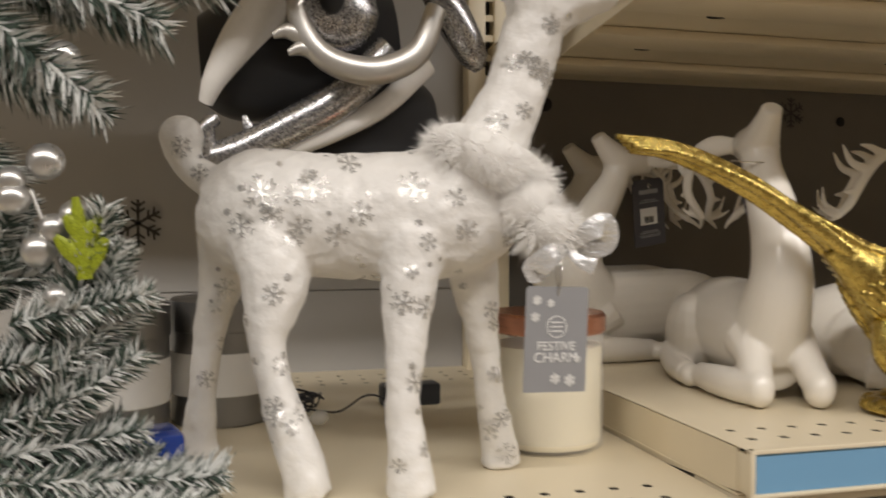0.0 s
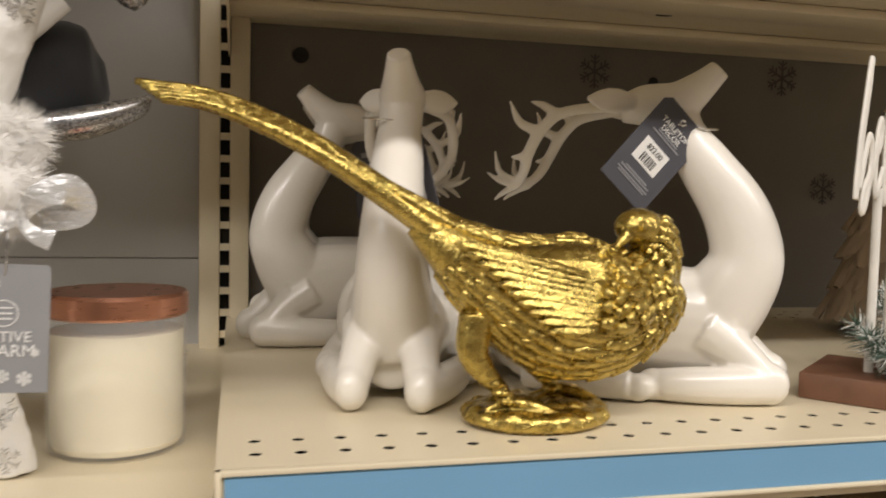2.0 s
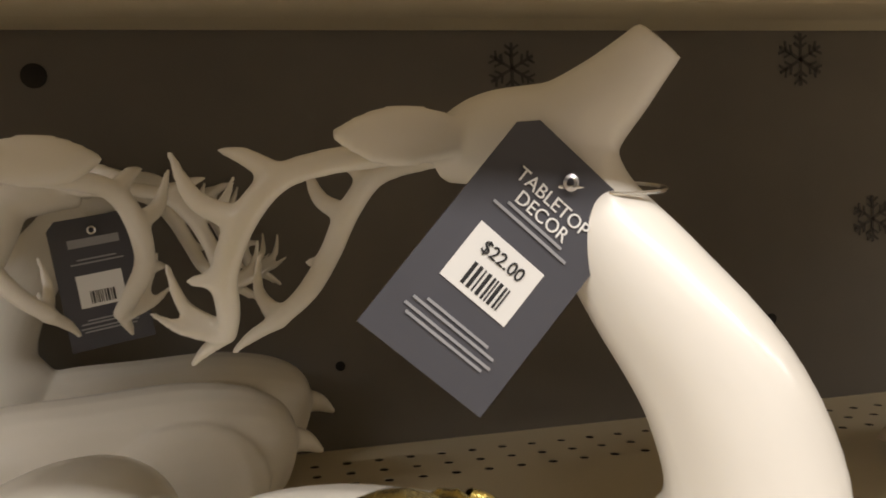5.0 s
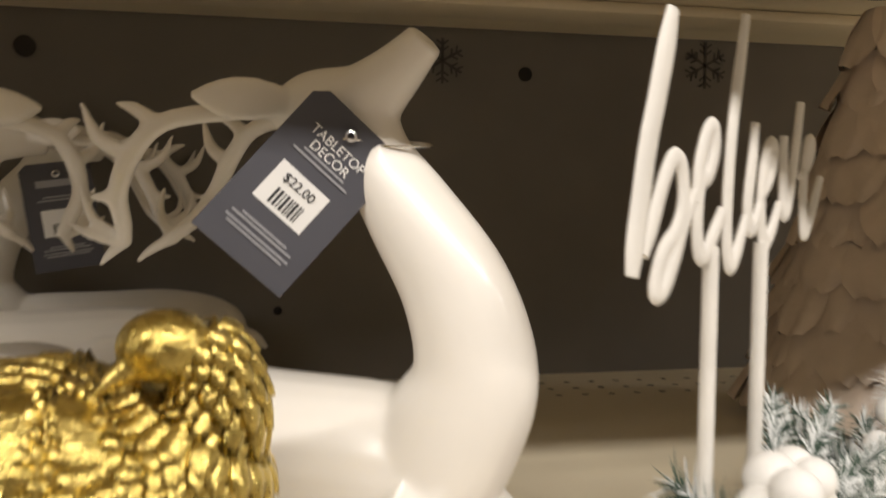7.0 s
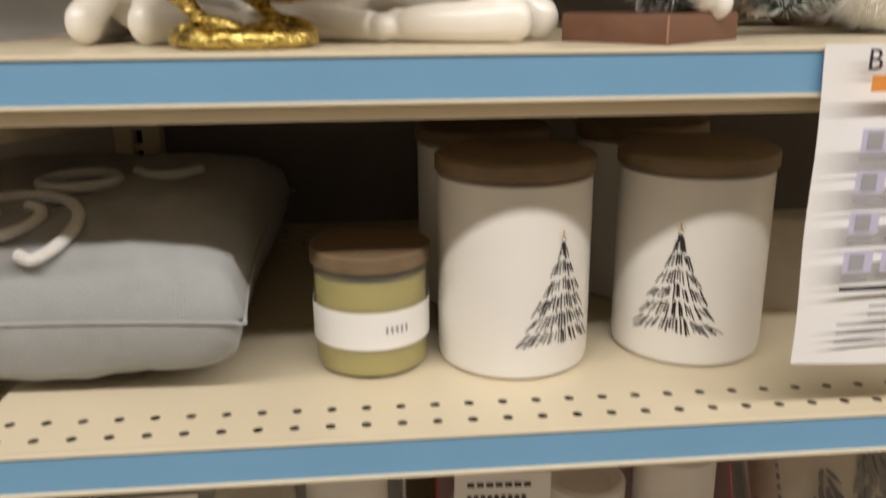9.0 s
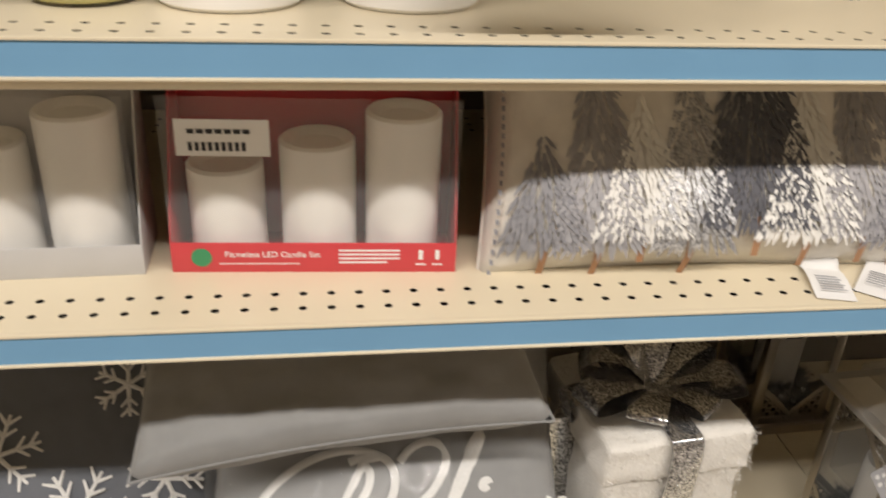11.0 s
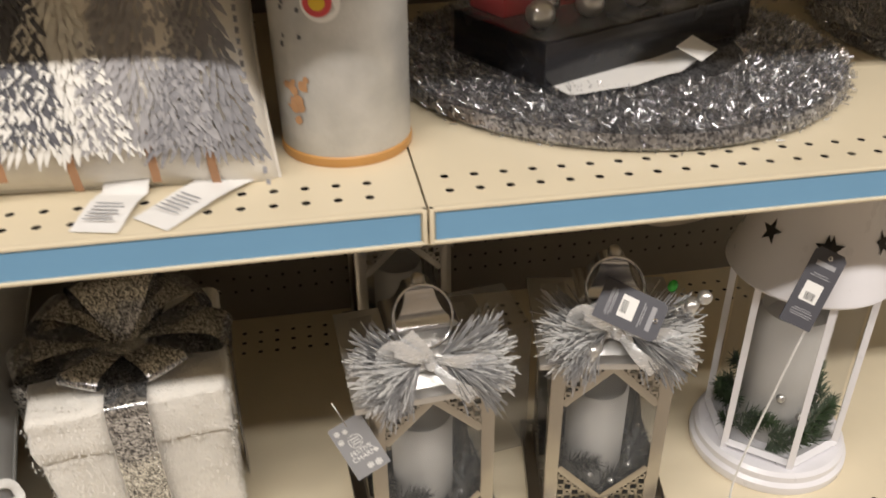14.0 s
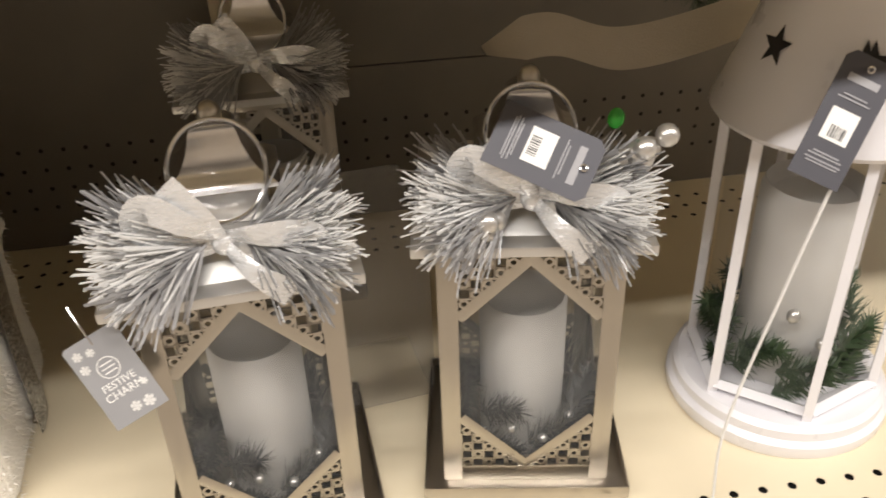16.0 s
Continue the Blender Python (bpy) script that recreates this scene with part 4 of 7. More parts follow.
def standing_deer():
    bm = bmesh.new()
    tube(bm, [(-0.126, 0.044, 0.192, 0.026, 0.030), (-0.095, 0.032, 0.190, 0.043, 0.046), (-0.04, 0.010, 0.188, 0.042, 0.045), (0.02, -0.010, 0.188, 0.042, 0.047), (0.060, -0.022, 0.198, 0.036, 0.044), (0.078, -0.026, 0.206, 0.02, 0.026)], 30, 24)
    tube(bm, [(0.048, -0.020, 0.205, 0.036), (0.074, -0.023, 0.250, 0.0255), (0.091, -0.026, 0.290, 0.0220), (0.099, -0.028, 0.325, 0.0225)], 20, 20, up=(0, 1, 0))
    tube(bm, [(0.082, -0.024, 0.335, 0.019), (0.105, -0.028, 0.338, 0.0265), (0.126, -0.034, 0.345, 0.021), (0.148, -0.040, 0.352, 0.0165), (0.157, -0.043, 0.354, 0.010)], 20, 18, up=(0, 1, 0))
    for s in (-1, 1):
        tube(bm, [(0.088, -0.024 + s * 0.018, 0.350, 0.006), (0.076, -0.026 + s * 0.034, 0.362, 0.012, 0.006), (0.066, -0.026 + s * 0.046, 0.356, 0.009, 0.005)], 10, 10)
    legs = (((-0.086, 0.006, 0.172, 0.029), (-0.081, -0.006, 0.142, 0.0240), (-0.087, -0.016, 0.095, 0.0128), (-0.0755, -0.026, 0.050, 0.0142), (-0.064, -0.033, 0.014, 0.0158), (-0.061, -0.033, 0.001, 0.0172)),
            ((0.012, -0.030, 0.172, 0.025), (0.006, -0.038, 0.138, 0.0190), (0.002, -0.045, 0.095, 0.0140), (0.000, -0.049, 0.058, 0.0122), (0.004, -0.052, 0.014, 0.0155), (0.005, -0.053, 0.001, 0.0170)),
            ((0.056, -0.008, 0.172, 0.024), (0.063, -0.004, 0.142, 0.0185), (0.070, -0.001, 0.095, 0.0120), (0.077, 0.002, 0.055, 0.0112), (0.085, 0.004, 0.014, 0.0140), (0.086, 0.004, 0.001, 0.0155)),
            ((-0.112, 0.052, 0.172, 0.025), (-0.118, 0.062, 0.140, 0.0175), (-0.128, 0.074, 0.095, 0.0122), (-0.132, 0.083, 0.055, 0.0112), (-0.135, 0.090, 0.014, 0.0140), (-0.135, 0.090, 0.001, 0.0155)))
    for leg in legs:
        tube(bm, leg, 22, 16, up=(0, 1, 0))
    tube(bm, [(-0.118, 0.042, 0.208, 0.014), (-0.138, 0.050, 0.222, 0.0115), (-0.146, 0.052, 0.238, 0.0140)], 12, 14)
    ball(bm, -0.146, 0.052, 0.246, 0.0165, 0.0160, 0.0165)
    body = organic("standing_deer", bm, FELT, 0.0024, "white felt standing deer figurine with silver foil snowflakes", "figurine", Matrix.Translation((-0.216, 0.12, ZL)), 4)
    me = body.data
    lean = [v.normal.copy() for v in me.vertices]
    for v, out in zip(me.vertices, lean):     # lumpy stuffing under the felt
        v.co += out * (0.0016 * noise.noise(v.co * 48) + 0.0010 * noise.noise(v.co * 120))
    tree = BVHTree.FromPolygons([v.co for v in me.vertices], [list(p.vertices) for p in me.polygons])

    def flake(x, z, r, turn):
        fm = bmesh.new()

        def strip(a, b, w):
            pa, pb = Vector(a), Vector(b)
            n = (pb - pa).orthogonal() * 1.0
            n = Vector((-(pb - pa).y, (pb - pa).x)).normalized() * w
            rows = []
            for k in range(4):
                row = []
                for s in (-1, 1):
                    c = pa + (pb - pa) * (k / 3) + n * s
                    hit = tree.ray_cast(Vector((c.x, -0.5, c.y)), Vector((0, 1, 0)))
                    if hit[0] is None:
                        return
                    row.append(hit[0] - Vector((0, 0.0007, 0)))
                rows.append(row)
            vs = [[fm.verts.new(p) for p in row] for row in rows]
            for k in range(3):
                fm.faces.new((vs[k][0], vs[k][1], vs[k + 1][1], vs[k + 1][0]))

        for k in range(6):
            a = turn + k * math.pi / 3
            d = Vector((math.cos(a), math.sin(a)))
            e = Vector((x, z))
            strip(e, e + d * r * (0.8 + 0.3 * math.sin(k * 2.3 + x * 900)), max(r * 0.06, 0.0004))
            for q in (0.5, 0.78):
                for s in (-0.9, 0.9):
                    d2 = Vector((math.cos(a + s), math.sin(a + s)))
                    strip(e + d * r * q, e + d * r * q + d2 * r * 0.33, max(r * 0.05, 0.00035))
        if len(fm.faces):
            part("foil_snowflake", fm, FOIL, body, sharp=False)
        else:
            fm.free()

    spots = [(-0.086, 0.205, 0.016), (-0.052, 0.209, 0.017), (-0.022, 0.190, 0.017), (0.012, 0.209, 0.014), (0.030, 0.196, 0.013), (-0.102, 0.180, 0.013), (-0.030, 0.224, 0.012), (0.020, 0.170, 0.012),
             (-0.075, 0.172, 0.011), (0.045, 0.175, 0.011), (0.094, 0.285, 0.012), (0.100, 0.318, 0.012), (0.088, 0.262, 0.009), (0.125, 0.345, 0.009), (-0.088, 0.135, 0.014), (-0.078, 0.088, 0.010),
             (-0.068, 0.045, 0.010), (0.014, 0.130, 0.014), (0.011, 0.075, 0.010), (0.010, 0.035, 0.009), (0.068, 0.120, 0.010), (0.076, 0.070, 0.009), (0.082, 0.035, 0.009), (-0.127, 0.120, 0.009), (-0.132, 0.060, 0.009), (-0.140, 0.235, 0.010)]
    for x, z, r in spots:
        flake(x + random.uniform(-0.006, 0.006), z + random.uniform(-0.004, 0.004), r * random.uniform(0.5, 0.8), random.uniform(0, 1))
    for k in range(110):      # smaller prints scattered between
        x, z = random.uniform(-0.14, 0.12), random.uniform(0.01, 0.34)
        flake(x, z, random.choice((0.0018, 0.0025, 0.005, 0.0065, 0.008)), random.uniform(0, 1))
    return body


standing_deer()


def fur_collar():
    m = Matrix.Translation((-0.216, 0.12, ZL))
    bm = bmesh.new()
    for k in range(18):
        a = 2 * math.pi * k / 18
        ball(bm, 0.066 + 0.027 * math.cos(a), -0.022 + 0.030 * math.sin(a), 0.222 - 0.012 * math.cos(a), 0.017, 0.017, 0.019)
    ball(bm, 0.086, -0.050, 0.196, 0.021)
    ball(bm, 0.098, -0.058, 0.180, 0.018)
    top = thing("fur_collar", "fluffy white fur collar round the deer's neck", "collar", m)
    part("fur", bm, FUR, top, sharp=False)
    bm = bmesh.new()
    for k in range(7000):
        a, b = random.uniform(0, 2 * math.pi), random.uniform(-1.3, 1.3)
        if k % 3:
            c = Vector((0.066 + 0.027 * math.cos(a), -0.022 + 0.030 * math.sin(a), 0.222 - 0.012 * math.cos(a)))
            d = Vector((math.cos(a) * math.cos(b), math.sin(a) * math.cos(b), math.sin(b)))
        else:
            c = Vector((0.086, -0.050, 0.196) if k % 2 else (0.098, -0.058, 0.180))
            d = Vector((math.cos(a) * math.cos(b), math.sin(a) * math.cos(b), math.sin(b)))
        p = c + d * (0.015 if k % 3 else 0.0185)
        q = p + (d + Vector((random.uniform(-0.5, 0.5), random.uniform(-0.5, 0.5), random.uniform(-0.8, 0.2)))) * random.uniform(0.006, 0.012)
        w = d.orthogonal().normalized() * 0.00045
        bm.faces.new((bm.verts.new(p + w), bm.verts.new(p - w), bm.verts.new(q)))
    part("loose_hairs", bm, FUR, top, sharp=False)


fur_collar()


def ribbon(parent, pts, w, mat, name="ribbon_loop", up=(0, 1, 0), thick=0.0006):
    bm = bmesh.new()
    n = len(pts) - 1
    tube(bm, [(*p, w * (0.35 + 0.9 * math.sin(math.pi * (0.06 + 0.74 * i / n))) if n > 2 else w * (0.4 + 0.6 * i / n), thick) for i, p in enumerate(pts)], len(pts) * 6, 8, up=up)
    return part(name, bm, mat, parent)


RIBBON = material("silver_lame_ribbon", (0.78, 0.79, 0.80), 0.26, 0.5, vary=0.08, scale=120, bump=0.9, bump_scale=90, stretch=(1, 1, 2.5))
bow = thing("ribbon_bow", "crinkled silver metallic ribbon bow under the fur collar", "bow", Matrix.Translation((-0.108, 0.052, ZL + 0.165)))
ribbon(bow, [(0, 0, 0), (0.012, -0.008, 0.012), (0.026, -0.004, 0.016), (0.030, 0.004, 0.004), (0.010, 0.004, -0.002)], 0.007, RIBBON)
ribbon(bow, [(0, 0, 0), (-0.014, -0.008, -0.004), (-0.024, -0.002, -0.014), (-0.012, 0.004, -0.012)], 0.007, RIBBON)
ribbon(bow, [(0, 0, 0), (0.008, -0.006, -0.008), (0.018, -0.006, -0.012)], 0.006, RIBBON, "ribbon_tail")


def brand_tag(m, w=0.046, h=0.071):
    """A pale grey card tag with two lines of lettering and small flakes."""
    tag = thing("gift_tag", "pale grey snowflake card tag lettered FESTIVE CHARM", "tag", m)
    card = material("silver_grey_card", (0.29, 0.29, 0.30), 0.55, vary=0.08)
    part("card", sheet(bmesh.new(), w, h, 0.002), card, tag)
    turn = Matrix.Rotation(radians(90), 4, "X")
    words("FESTIVE", 0.0084 * w / 0.046, WHITE, tag, Matrix.Translation((0, -0.0004, h * 0.435)) @ turn)
    words("CHARM", 0.0094 * w / 0.046, WHITE, tag, Matrix.Translation((0, -0.0004, h * 0.325)) @ turn)
    bm = bmesh.new()
    lathe(bm, [(0.0068, 0), (0.0074, 0), (0.0074, 0.0004), (0.0068, 0.0004)], 28, False, Matrix.Translation((0, 0, h * 0.62)) @ turn)
    for k in (-1, 0, 1):
        box(bm, -0.0045, 0.0045, -0.0004, 0, h * 0.62 + k * 0.003 - 0.0004, h * 0.62 + k * 0.003 + 0.0004)
    part("round_emblem", bm, WHITE, tag)
    bm = bmesh.new()
    for x, z, r in ((-0.018, h * 0.93, 0.004), (-0.006, h * 0.9, 0.0035), (0.0, h * 0.09, 0.0045), (0.013, h * 0.07, 0.005), (-0.019, h * 0.75, 0.004), (0.019, h * 0.3, 0.003)):
        snowflake(bm, r * 0.8, Matrix.Translation((x * w / 0.046 * 0.84, 0, h * 0.05 + z * 0.88)), 0.3)
    part("printed_flakes", bm, WHITE, tag)
    bm = bmesh.new()
    tube(bm, [(0, 0.0002, h - 0.006, 0.0006), (0.001, -0.002, h + 0.008, 0.0006), (0, 0.002, h + 0.022, 0.0006)], 10, 6)
    part("string", bm, STEEL, tag)
    return tag


brand_tag(pose(-0.117, 0.050, ZL + 0.069, 0, 2, 4))


def jar_candle():
    c = thing("jar_candle", "ivory wax candle in glass jar with copper lid", "candle", Matrix.Translation((-0.0735, 0.176, ZL)))
    bm = bmesh.new()
    lathe(bm, [(0.0, 0.004), (0.0425, 0.004), (0.0442, 0.008), (0.0445, 0.084), (0.0, 0.085)], 48, False)
    part("wax", bm, WAX, c)
    bm = bmesh.new()
    lathe(bm, [(0.0, 0.0), (0.042, 0.0), (0.0465, 0.003), (0.0472, 0.008), (0.0472, 0.095), (0.0455, 0.096), (0.0455, 0.009), (0.0, 0.0035)], 48, False)
    g = part("glass", bm, CLEAR, c)
    g.visible_shadow = False
    bm = bmesh.new()
    lathe(bm, [(0.0, 0.0945), (0.0462, 0.0945), (0.0482, 0.0965), (0.0482, 0.1085), (0.0462, 0.111), (0.0, 0.1115)], 48, False)
    part("lid", bm, COPPER, c, "brushed copper lid")


jar_candle()
TINMETAL = material("grey_tin", (0.30, 0.30, 0.30), 0.35, 0.8, vary=0.1, scale=50)
for x, y, r, h in ((-0.425, 0.30, 0.046, 0.115), (-0.335, 0.34, 0.046, 0.115)):
    tin = thing("candle_tin", "grey metal candle tin with blank white label band", "candle tin", Matrix.Translation((x, y, ZL)), "candle tins")
    bm = bmesh.new()
    lathe(bm, [(0, 0), (r - 0.002, 0), (r, 0.002), (r, h - 0.03), (0, h - 0.028)], 40, False)
    part("body", bm, TINMETAL, tin)
    bm = bmesh.new()
    lathe(bm, [(r + 0.0004, 0.028), (r + 0.0008, 0.0285), (r + 0.0008, 0.066), (r + 0.0004, 0.0665)], 40, False)
    part("label", bm, WHITE, tin, "white paper label")
    bm = bmesh.new()
    lathe(bm, [(0, h - 0.0275), (r + 0.001, h - 0.0295), (r + 0.001, h - 0.002), (r - 0.002, h), (0, h)], 40, False)
    part("lid", bm, TINMETAL, tin)
box_ob = solo("battery_box", box(bmesh.new(), -0.03, 0.03, -0.012, 0.012, 0, 0.022, 0.003), BLACK, "black plastic battery box of a light string", "battery box", pose(-0.150, 0.36, ZL, 0, 0, 4))
bm = bmesh.new()
for k in range(7):
    r = 0.020 + 0.003 * random.random()
    tube(bm, [(r * math.cos(a) + 0.002 * k, 0.7 * r * math.sin(a), 0.004 + 0.010 * abs(math.sin(a + k)) + 0.0015 * k, 0.0011) for a in np.linspace(0, 2 * math.pi, 9)], 30, 6)
tube(bm, [(0.02, 0, 0.006, 0.0011), (0.05, 0.004, 0.002, 0.0011), (0.075, -0.004, 0.018, 0.0011), (0.098, 0, 0.012, 0.0011)], 20, 6)
solo("light_cord", bm, BLACK, "coiled black cord of a light string", "cord", Matrix.Translation((-0.275, 0.33, ZL)))
BULB = glass("bulb_glass", (0.9, 0.9, 0.88), 0.08, 0.35)
for k in range(2):
    bm = bmesh.new()
    ball(bm, 0, 0, 0.009, 0.010, 0.007, 0.007)
    solo("string_light_bulb", bm, BULB, "small clear bulb of the light string", "bulb", pose(-0.272 + 0.022 * k, 0.27 + 0.01 * k, ZL, 0, 0, 30), "string bulbs")
BLUEFILM = material("blue_foil_wrap", (0.02, 0.07, 0.42), 0.25, 0.1, vary=0.4, scale=30, coat=0.5)
bm = bmesh.new()
box(bm, -0.022, 0.022, -0.022, 0.022, 0, 0.036, 0.006)
solo("blue_wrapped_box", bm, BLUEFILM, "small box in shiny dark blue film", "box", pose(-0.384, 0.150, ZL, 0, 0, 15))

# black and silver ornament lying behind the deer
orn = thing("reindeer_ornament", "black and silver glitter plush reindeer ornament behind the deer", "ornament", Matrix.Translation((-0.222, 0.33, ZL + 0.236)) @ Matrix.Diagonal((1.12, 1.0, 1.25, 1)))
bm = bmesh.new()
tube(bm, [(-0.118, 0.050, 0.085, 0.030, 0.034), (-0.085, 0.050, 0.088, 0.044, 0.050), (-0.02, 0.055, 0.100, 0.046, 0.050), (0.05, 0.06, 0.110, 0.04, 0.045)], 18, 20)
part("head", bm, BLACK, orn)
bm = bmesh.new()
tube(bm, [(-0.07, 0.06, 0.004, 0.03, 0.026), (-0.01, 0.06, 0.018, 0.045, 0.040), (0.06, 0.06, 0.034, 0.043, 0.044), (0.088, 0.065, 0.036, 0.030, 0.034), (0.100, 0.066, 0.038, 0.010, 0.012)], 18, 20)
part("body", bm, BLACK, orn)
part("hanging_rod", tube(bmesh.new(), [(0.0, 0.06, 0.09, 0.004), (0.0, 0.2495, 0.09, 0.004)], 3, 8), STEEL, orn)
bm = bmesh.new()
tube(bm, [(-0.113, 0.010, 0.048, 0.006), (-0.105, 0.004, 0.066, 0.010), (-0.085, 0.000, 0.095, 0.0155), (-0.060, 0.000, 0.124, 0.019), (-0.045, 0.004, 0.140, 0.016)], 18, 14)
part("fur_trim", bm, FUR, orn, "white fur trim")
bm = bmesh.new()
tube(bm, [(-0.108, 0.006, 0.006, 0.012), (-0.083, 0.000, 0.012, 0.014), (-0.045, -0.004, 0.030, 0.0145), (-0.002, -0.006, 0.053, 0.015), (0.04, -0.004, 0.090, 0.015)], 26, 14)
tube(bm, [(-0.112, 0.004, 0.006, 0.010), (-0.112, -0.001, 0.028, 0.007), (-0.104, 0.000, 0.036, 0.005)], 10, 10)
tube(bm, [(-0.075, 0.000, 0.020, 0.008), (-0.082, 0.000, 0.038, 0.0025)], 6, 8)
part("glitter_scarf", bm, GLIT, orn, "silver glitter scarf")
bm = bmesh.new()
tube(bm, [(-0.060, 0.004, 0.006, 0.004), (-0.045, 0.002, 0.014, 0.0075), (0.0, 0.002, 0.032, 0.0085), (0.038, 0.004, 0.052, 0.009), (0.075, 0.006, 0.085, 0.010)], 20, 12)
part("fur_band", bm, FUR, orn, "white fur band")
bm = bmesh.new()
ball(bm, -0.01, -0.006, 0.118, 0.040, 0.02, 0.032)
part("glitter_muzzle", bm, GLIT, orn, "silver glitter muzzle")
bm = bmesh.new()
ball(bm, -0.012, -0.026, 0.125, 0.011, 0.006, 0.013)
part("nose", bm, BLACK, orn)
bm = bmesh.new()
tube(bm, [(-0.030, -0.03, 0.145, 0.007), (-0.042, -0.034, 0.115, 0.008), (-0.022, -0.038, 0.080, 0.0095), (0.020, -0.038, 0.070, 0.0105), (0.058, -0.036, 0.085, 0.010), (0.075, -0.034, 0.12, 0.0085)], 34, 14)
for p in ((-0.030, -0.036, 0.090), (-0.018, -0.038, 0.078)):
    tube(bm, [(*p, 0.007), (p[0] - 0.018, p[1], p[2] + 0.006, 0.006), (p[0] - 0.030, p[1], p[2] + 0.002, 0.0025)], 10, 10)
part("antler", bm, SILVER, orn, "silver sparkle antler")

for pts in ([(0.080, 0.030, 0.160, 0.014), (0.100, 0.024, 0.130, 0.017), (0.122, 0.026, 0.098, 0.014), (0.130, 0.028, 0.086, 0.006)],
            [(0.050, 0.010, -0.004, 0.010), (0.090, 0.014, 0.002, 0.012), (0.126, 0.024, 0.014, 0.008), (0.136, 0.028, 0.022, 0.003)]):
    part("glitter_leg", tube(bmesh.new(), pts, 20, 14), GLIT, orn, "silver glitter leg")

# flocked pine with silver berries at the west end
PINE = material("flocked_pine_needles", (0.10, 0.14, 0.11), 0.7, vary=0.4, scale=50, second=(0.03, 0.05, 0.04))
BALL_SILVER = material("satin_silver_ball", (0.66, 0.65, 0.63), 0.3, 0.85, vary=0.08, scale=60)
GREENLEAF = glitter("lime_glitter", (0.42, 0.48, 0.03), (0.20, 0.24, 0.01), 1500, 0.1, 0.4)
pine = thing("flocked_pine_tree", "snow-flocked artificial pine with silver berries and lime leaf", "artificial pine", Matrix.Translation((-0.448, 0.06, ZL)))
bm = bmesh.new()
tube(bm, [(-0.03, 0.02, 0.0, 0.012), (-0.04, 0.02, 0.15, 0.010), (-0.05, 0.02, 0.36, 0.006)], 14, 10)
part("trunk", bm, TWIG, pine)
for bx, bz, dx, dz, ln, re in ((-0.03, 0.012, 1.0, 0.06, 0.12, 0.024), (-0.02, 0.030, 1.0, 0.00, 0.11, 0.024), (0.00, 0.016, 1.0, 0.02, 0.105, 0.022), (-0.03, 0.040, 1.0, 0.15, 0.10, 0.024), (0.02, 0.006, 1.0, 0.10, 0.09, 0.020),
                                  (0.01, 0.06, 0.7, 0.5, 0.07, 0.022), (0.02, 0.09, 0.6, 0.5, 0.07, 0.022), (0.03, 0.10, 0.4, 0.9, 0.07, 0.020), (0.02, 0.07, 0.6, 0.9, 0.06, 0.022), (0.00, 0.12, 0.9, 0.2, 0.075, 0.022), (0.03, 0.12, 0.3, 0.9, 0.07, 0.022), (0.045, 0.11, 0.2, 0.9, 0.055, 0.02), (0.03, 0.02, 1.0, 0.1, 0.085, 0.024),
                                  (-0.04, 0.345, 1.0, -0.12, 0.16, 0.030), (-0.04, 0.36, 1.0, 0.0, 0.18, 0.028), (-0.05, 0.32, 0.8, -0.6, 0.12, 0.032), (-0.04, 0.34, 0.9, -0.35, 0.13, 0.032)):
    for k in range(2):
        sprig(pine, (bx, 0.01 - 0.028 * k, bz + 0.004 * k), (dx, random.uniform(-0.25, 0.10), dz), ln, re, 190, PINE, "pine_branch", 0.0014, 1.0, 0.8)
for bx, bz, dx, dz, ln, re in ((-0.03, 0.03, 1.0, 0.05, 0.10, 0.026), (-0.03, 0.05, 0.9, 0.35, 0.09, 0.026), (-0.03, 0.09, 0.8, 0.15, 0.07, 0.026), (-0.02, 0.11, 0.6, 0.8, 0.075, 0.022), (-0.03, 0.13, 0.9, 0.3, 0.09, 0.022),
                                  (0.0, 0.15, 0.5, 0.9, 0.05, 0.02), (-0.05, 0.30, 1.0, -0.5, 0.10, 0.03), (-0.05, 0.27, 0.9, -0.9, 0.09, 0.03), (-0.04, 0.34, 1.0, -0.25, 0.12, 0.03), (-0.03, 0.33, 1.0, 0.1, 0.14, 0.028), (-0.04, 0.02, 0.9, -0.1, 0.12, 0.022), (0.0, 0.02, 0.6, 0.3, 0.08, 0.026), (0.0, 0.05, 0.7, 0.5, 0.075, 0.024), (0.01, 0.09, 0.5, 0.6, 0.07, 0.022), (0.02, 0.10, 0.5, 0.9, 0.055, 0.02),
                                  (0.02, 0.03, 0.9, 0.1, 0.075, 0.024), (-0.02, 0.07, 1.0, 0.2, 0.09, 0.026), (-0.01, 0.30, 0.9, -0.7, 0.06, 0.03), (0.0, 0.34, 0.8, -0.5, 0.06, 0.03)):
    for k in range(2):
        sprig(pine, (bx - 0.02, 0.0 + 0.02 * k, bz), (dx, random.uniform(-0.35, 0.25), dz), ln, re, 170, PINE, "pine_branch", 0.0014, 1.0, 0.9)
bm = bmesh.new()
tube(bm, [(0.035, -0.02, 0.10, 0.0015), (0.028, -0.022, 0.15, 0.0014), (0.012, -0.022, 0.20, 0.0012)], 12, 6)
part("berry_stem", bm, SILVER, pine)
for x, z, r in ((0.020, 0.216, 0.0105), (0.036, 0.185, 0.0100), (0.016, 0.166, 0.0100), (0.026, 0.139, 0.0085), (0.003, 0.195, 0.0095), (0.042, 0.156, 0.0080), (0.002, 0.205, 0.008), (0.024, 0.178, 0.009), (0.030, 0.275, 0.009)):
    bm = bmesh.new()
    ball(bm, x, -0.022, z, r)
    part("silver_berry", bm, BALL_SILVER, pine)
bm = bmesh.new()
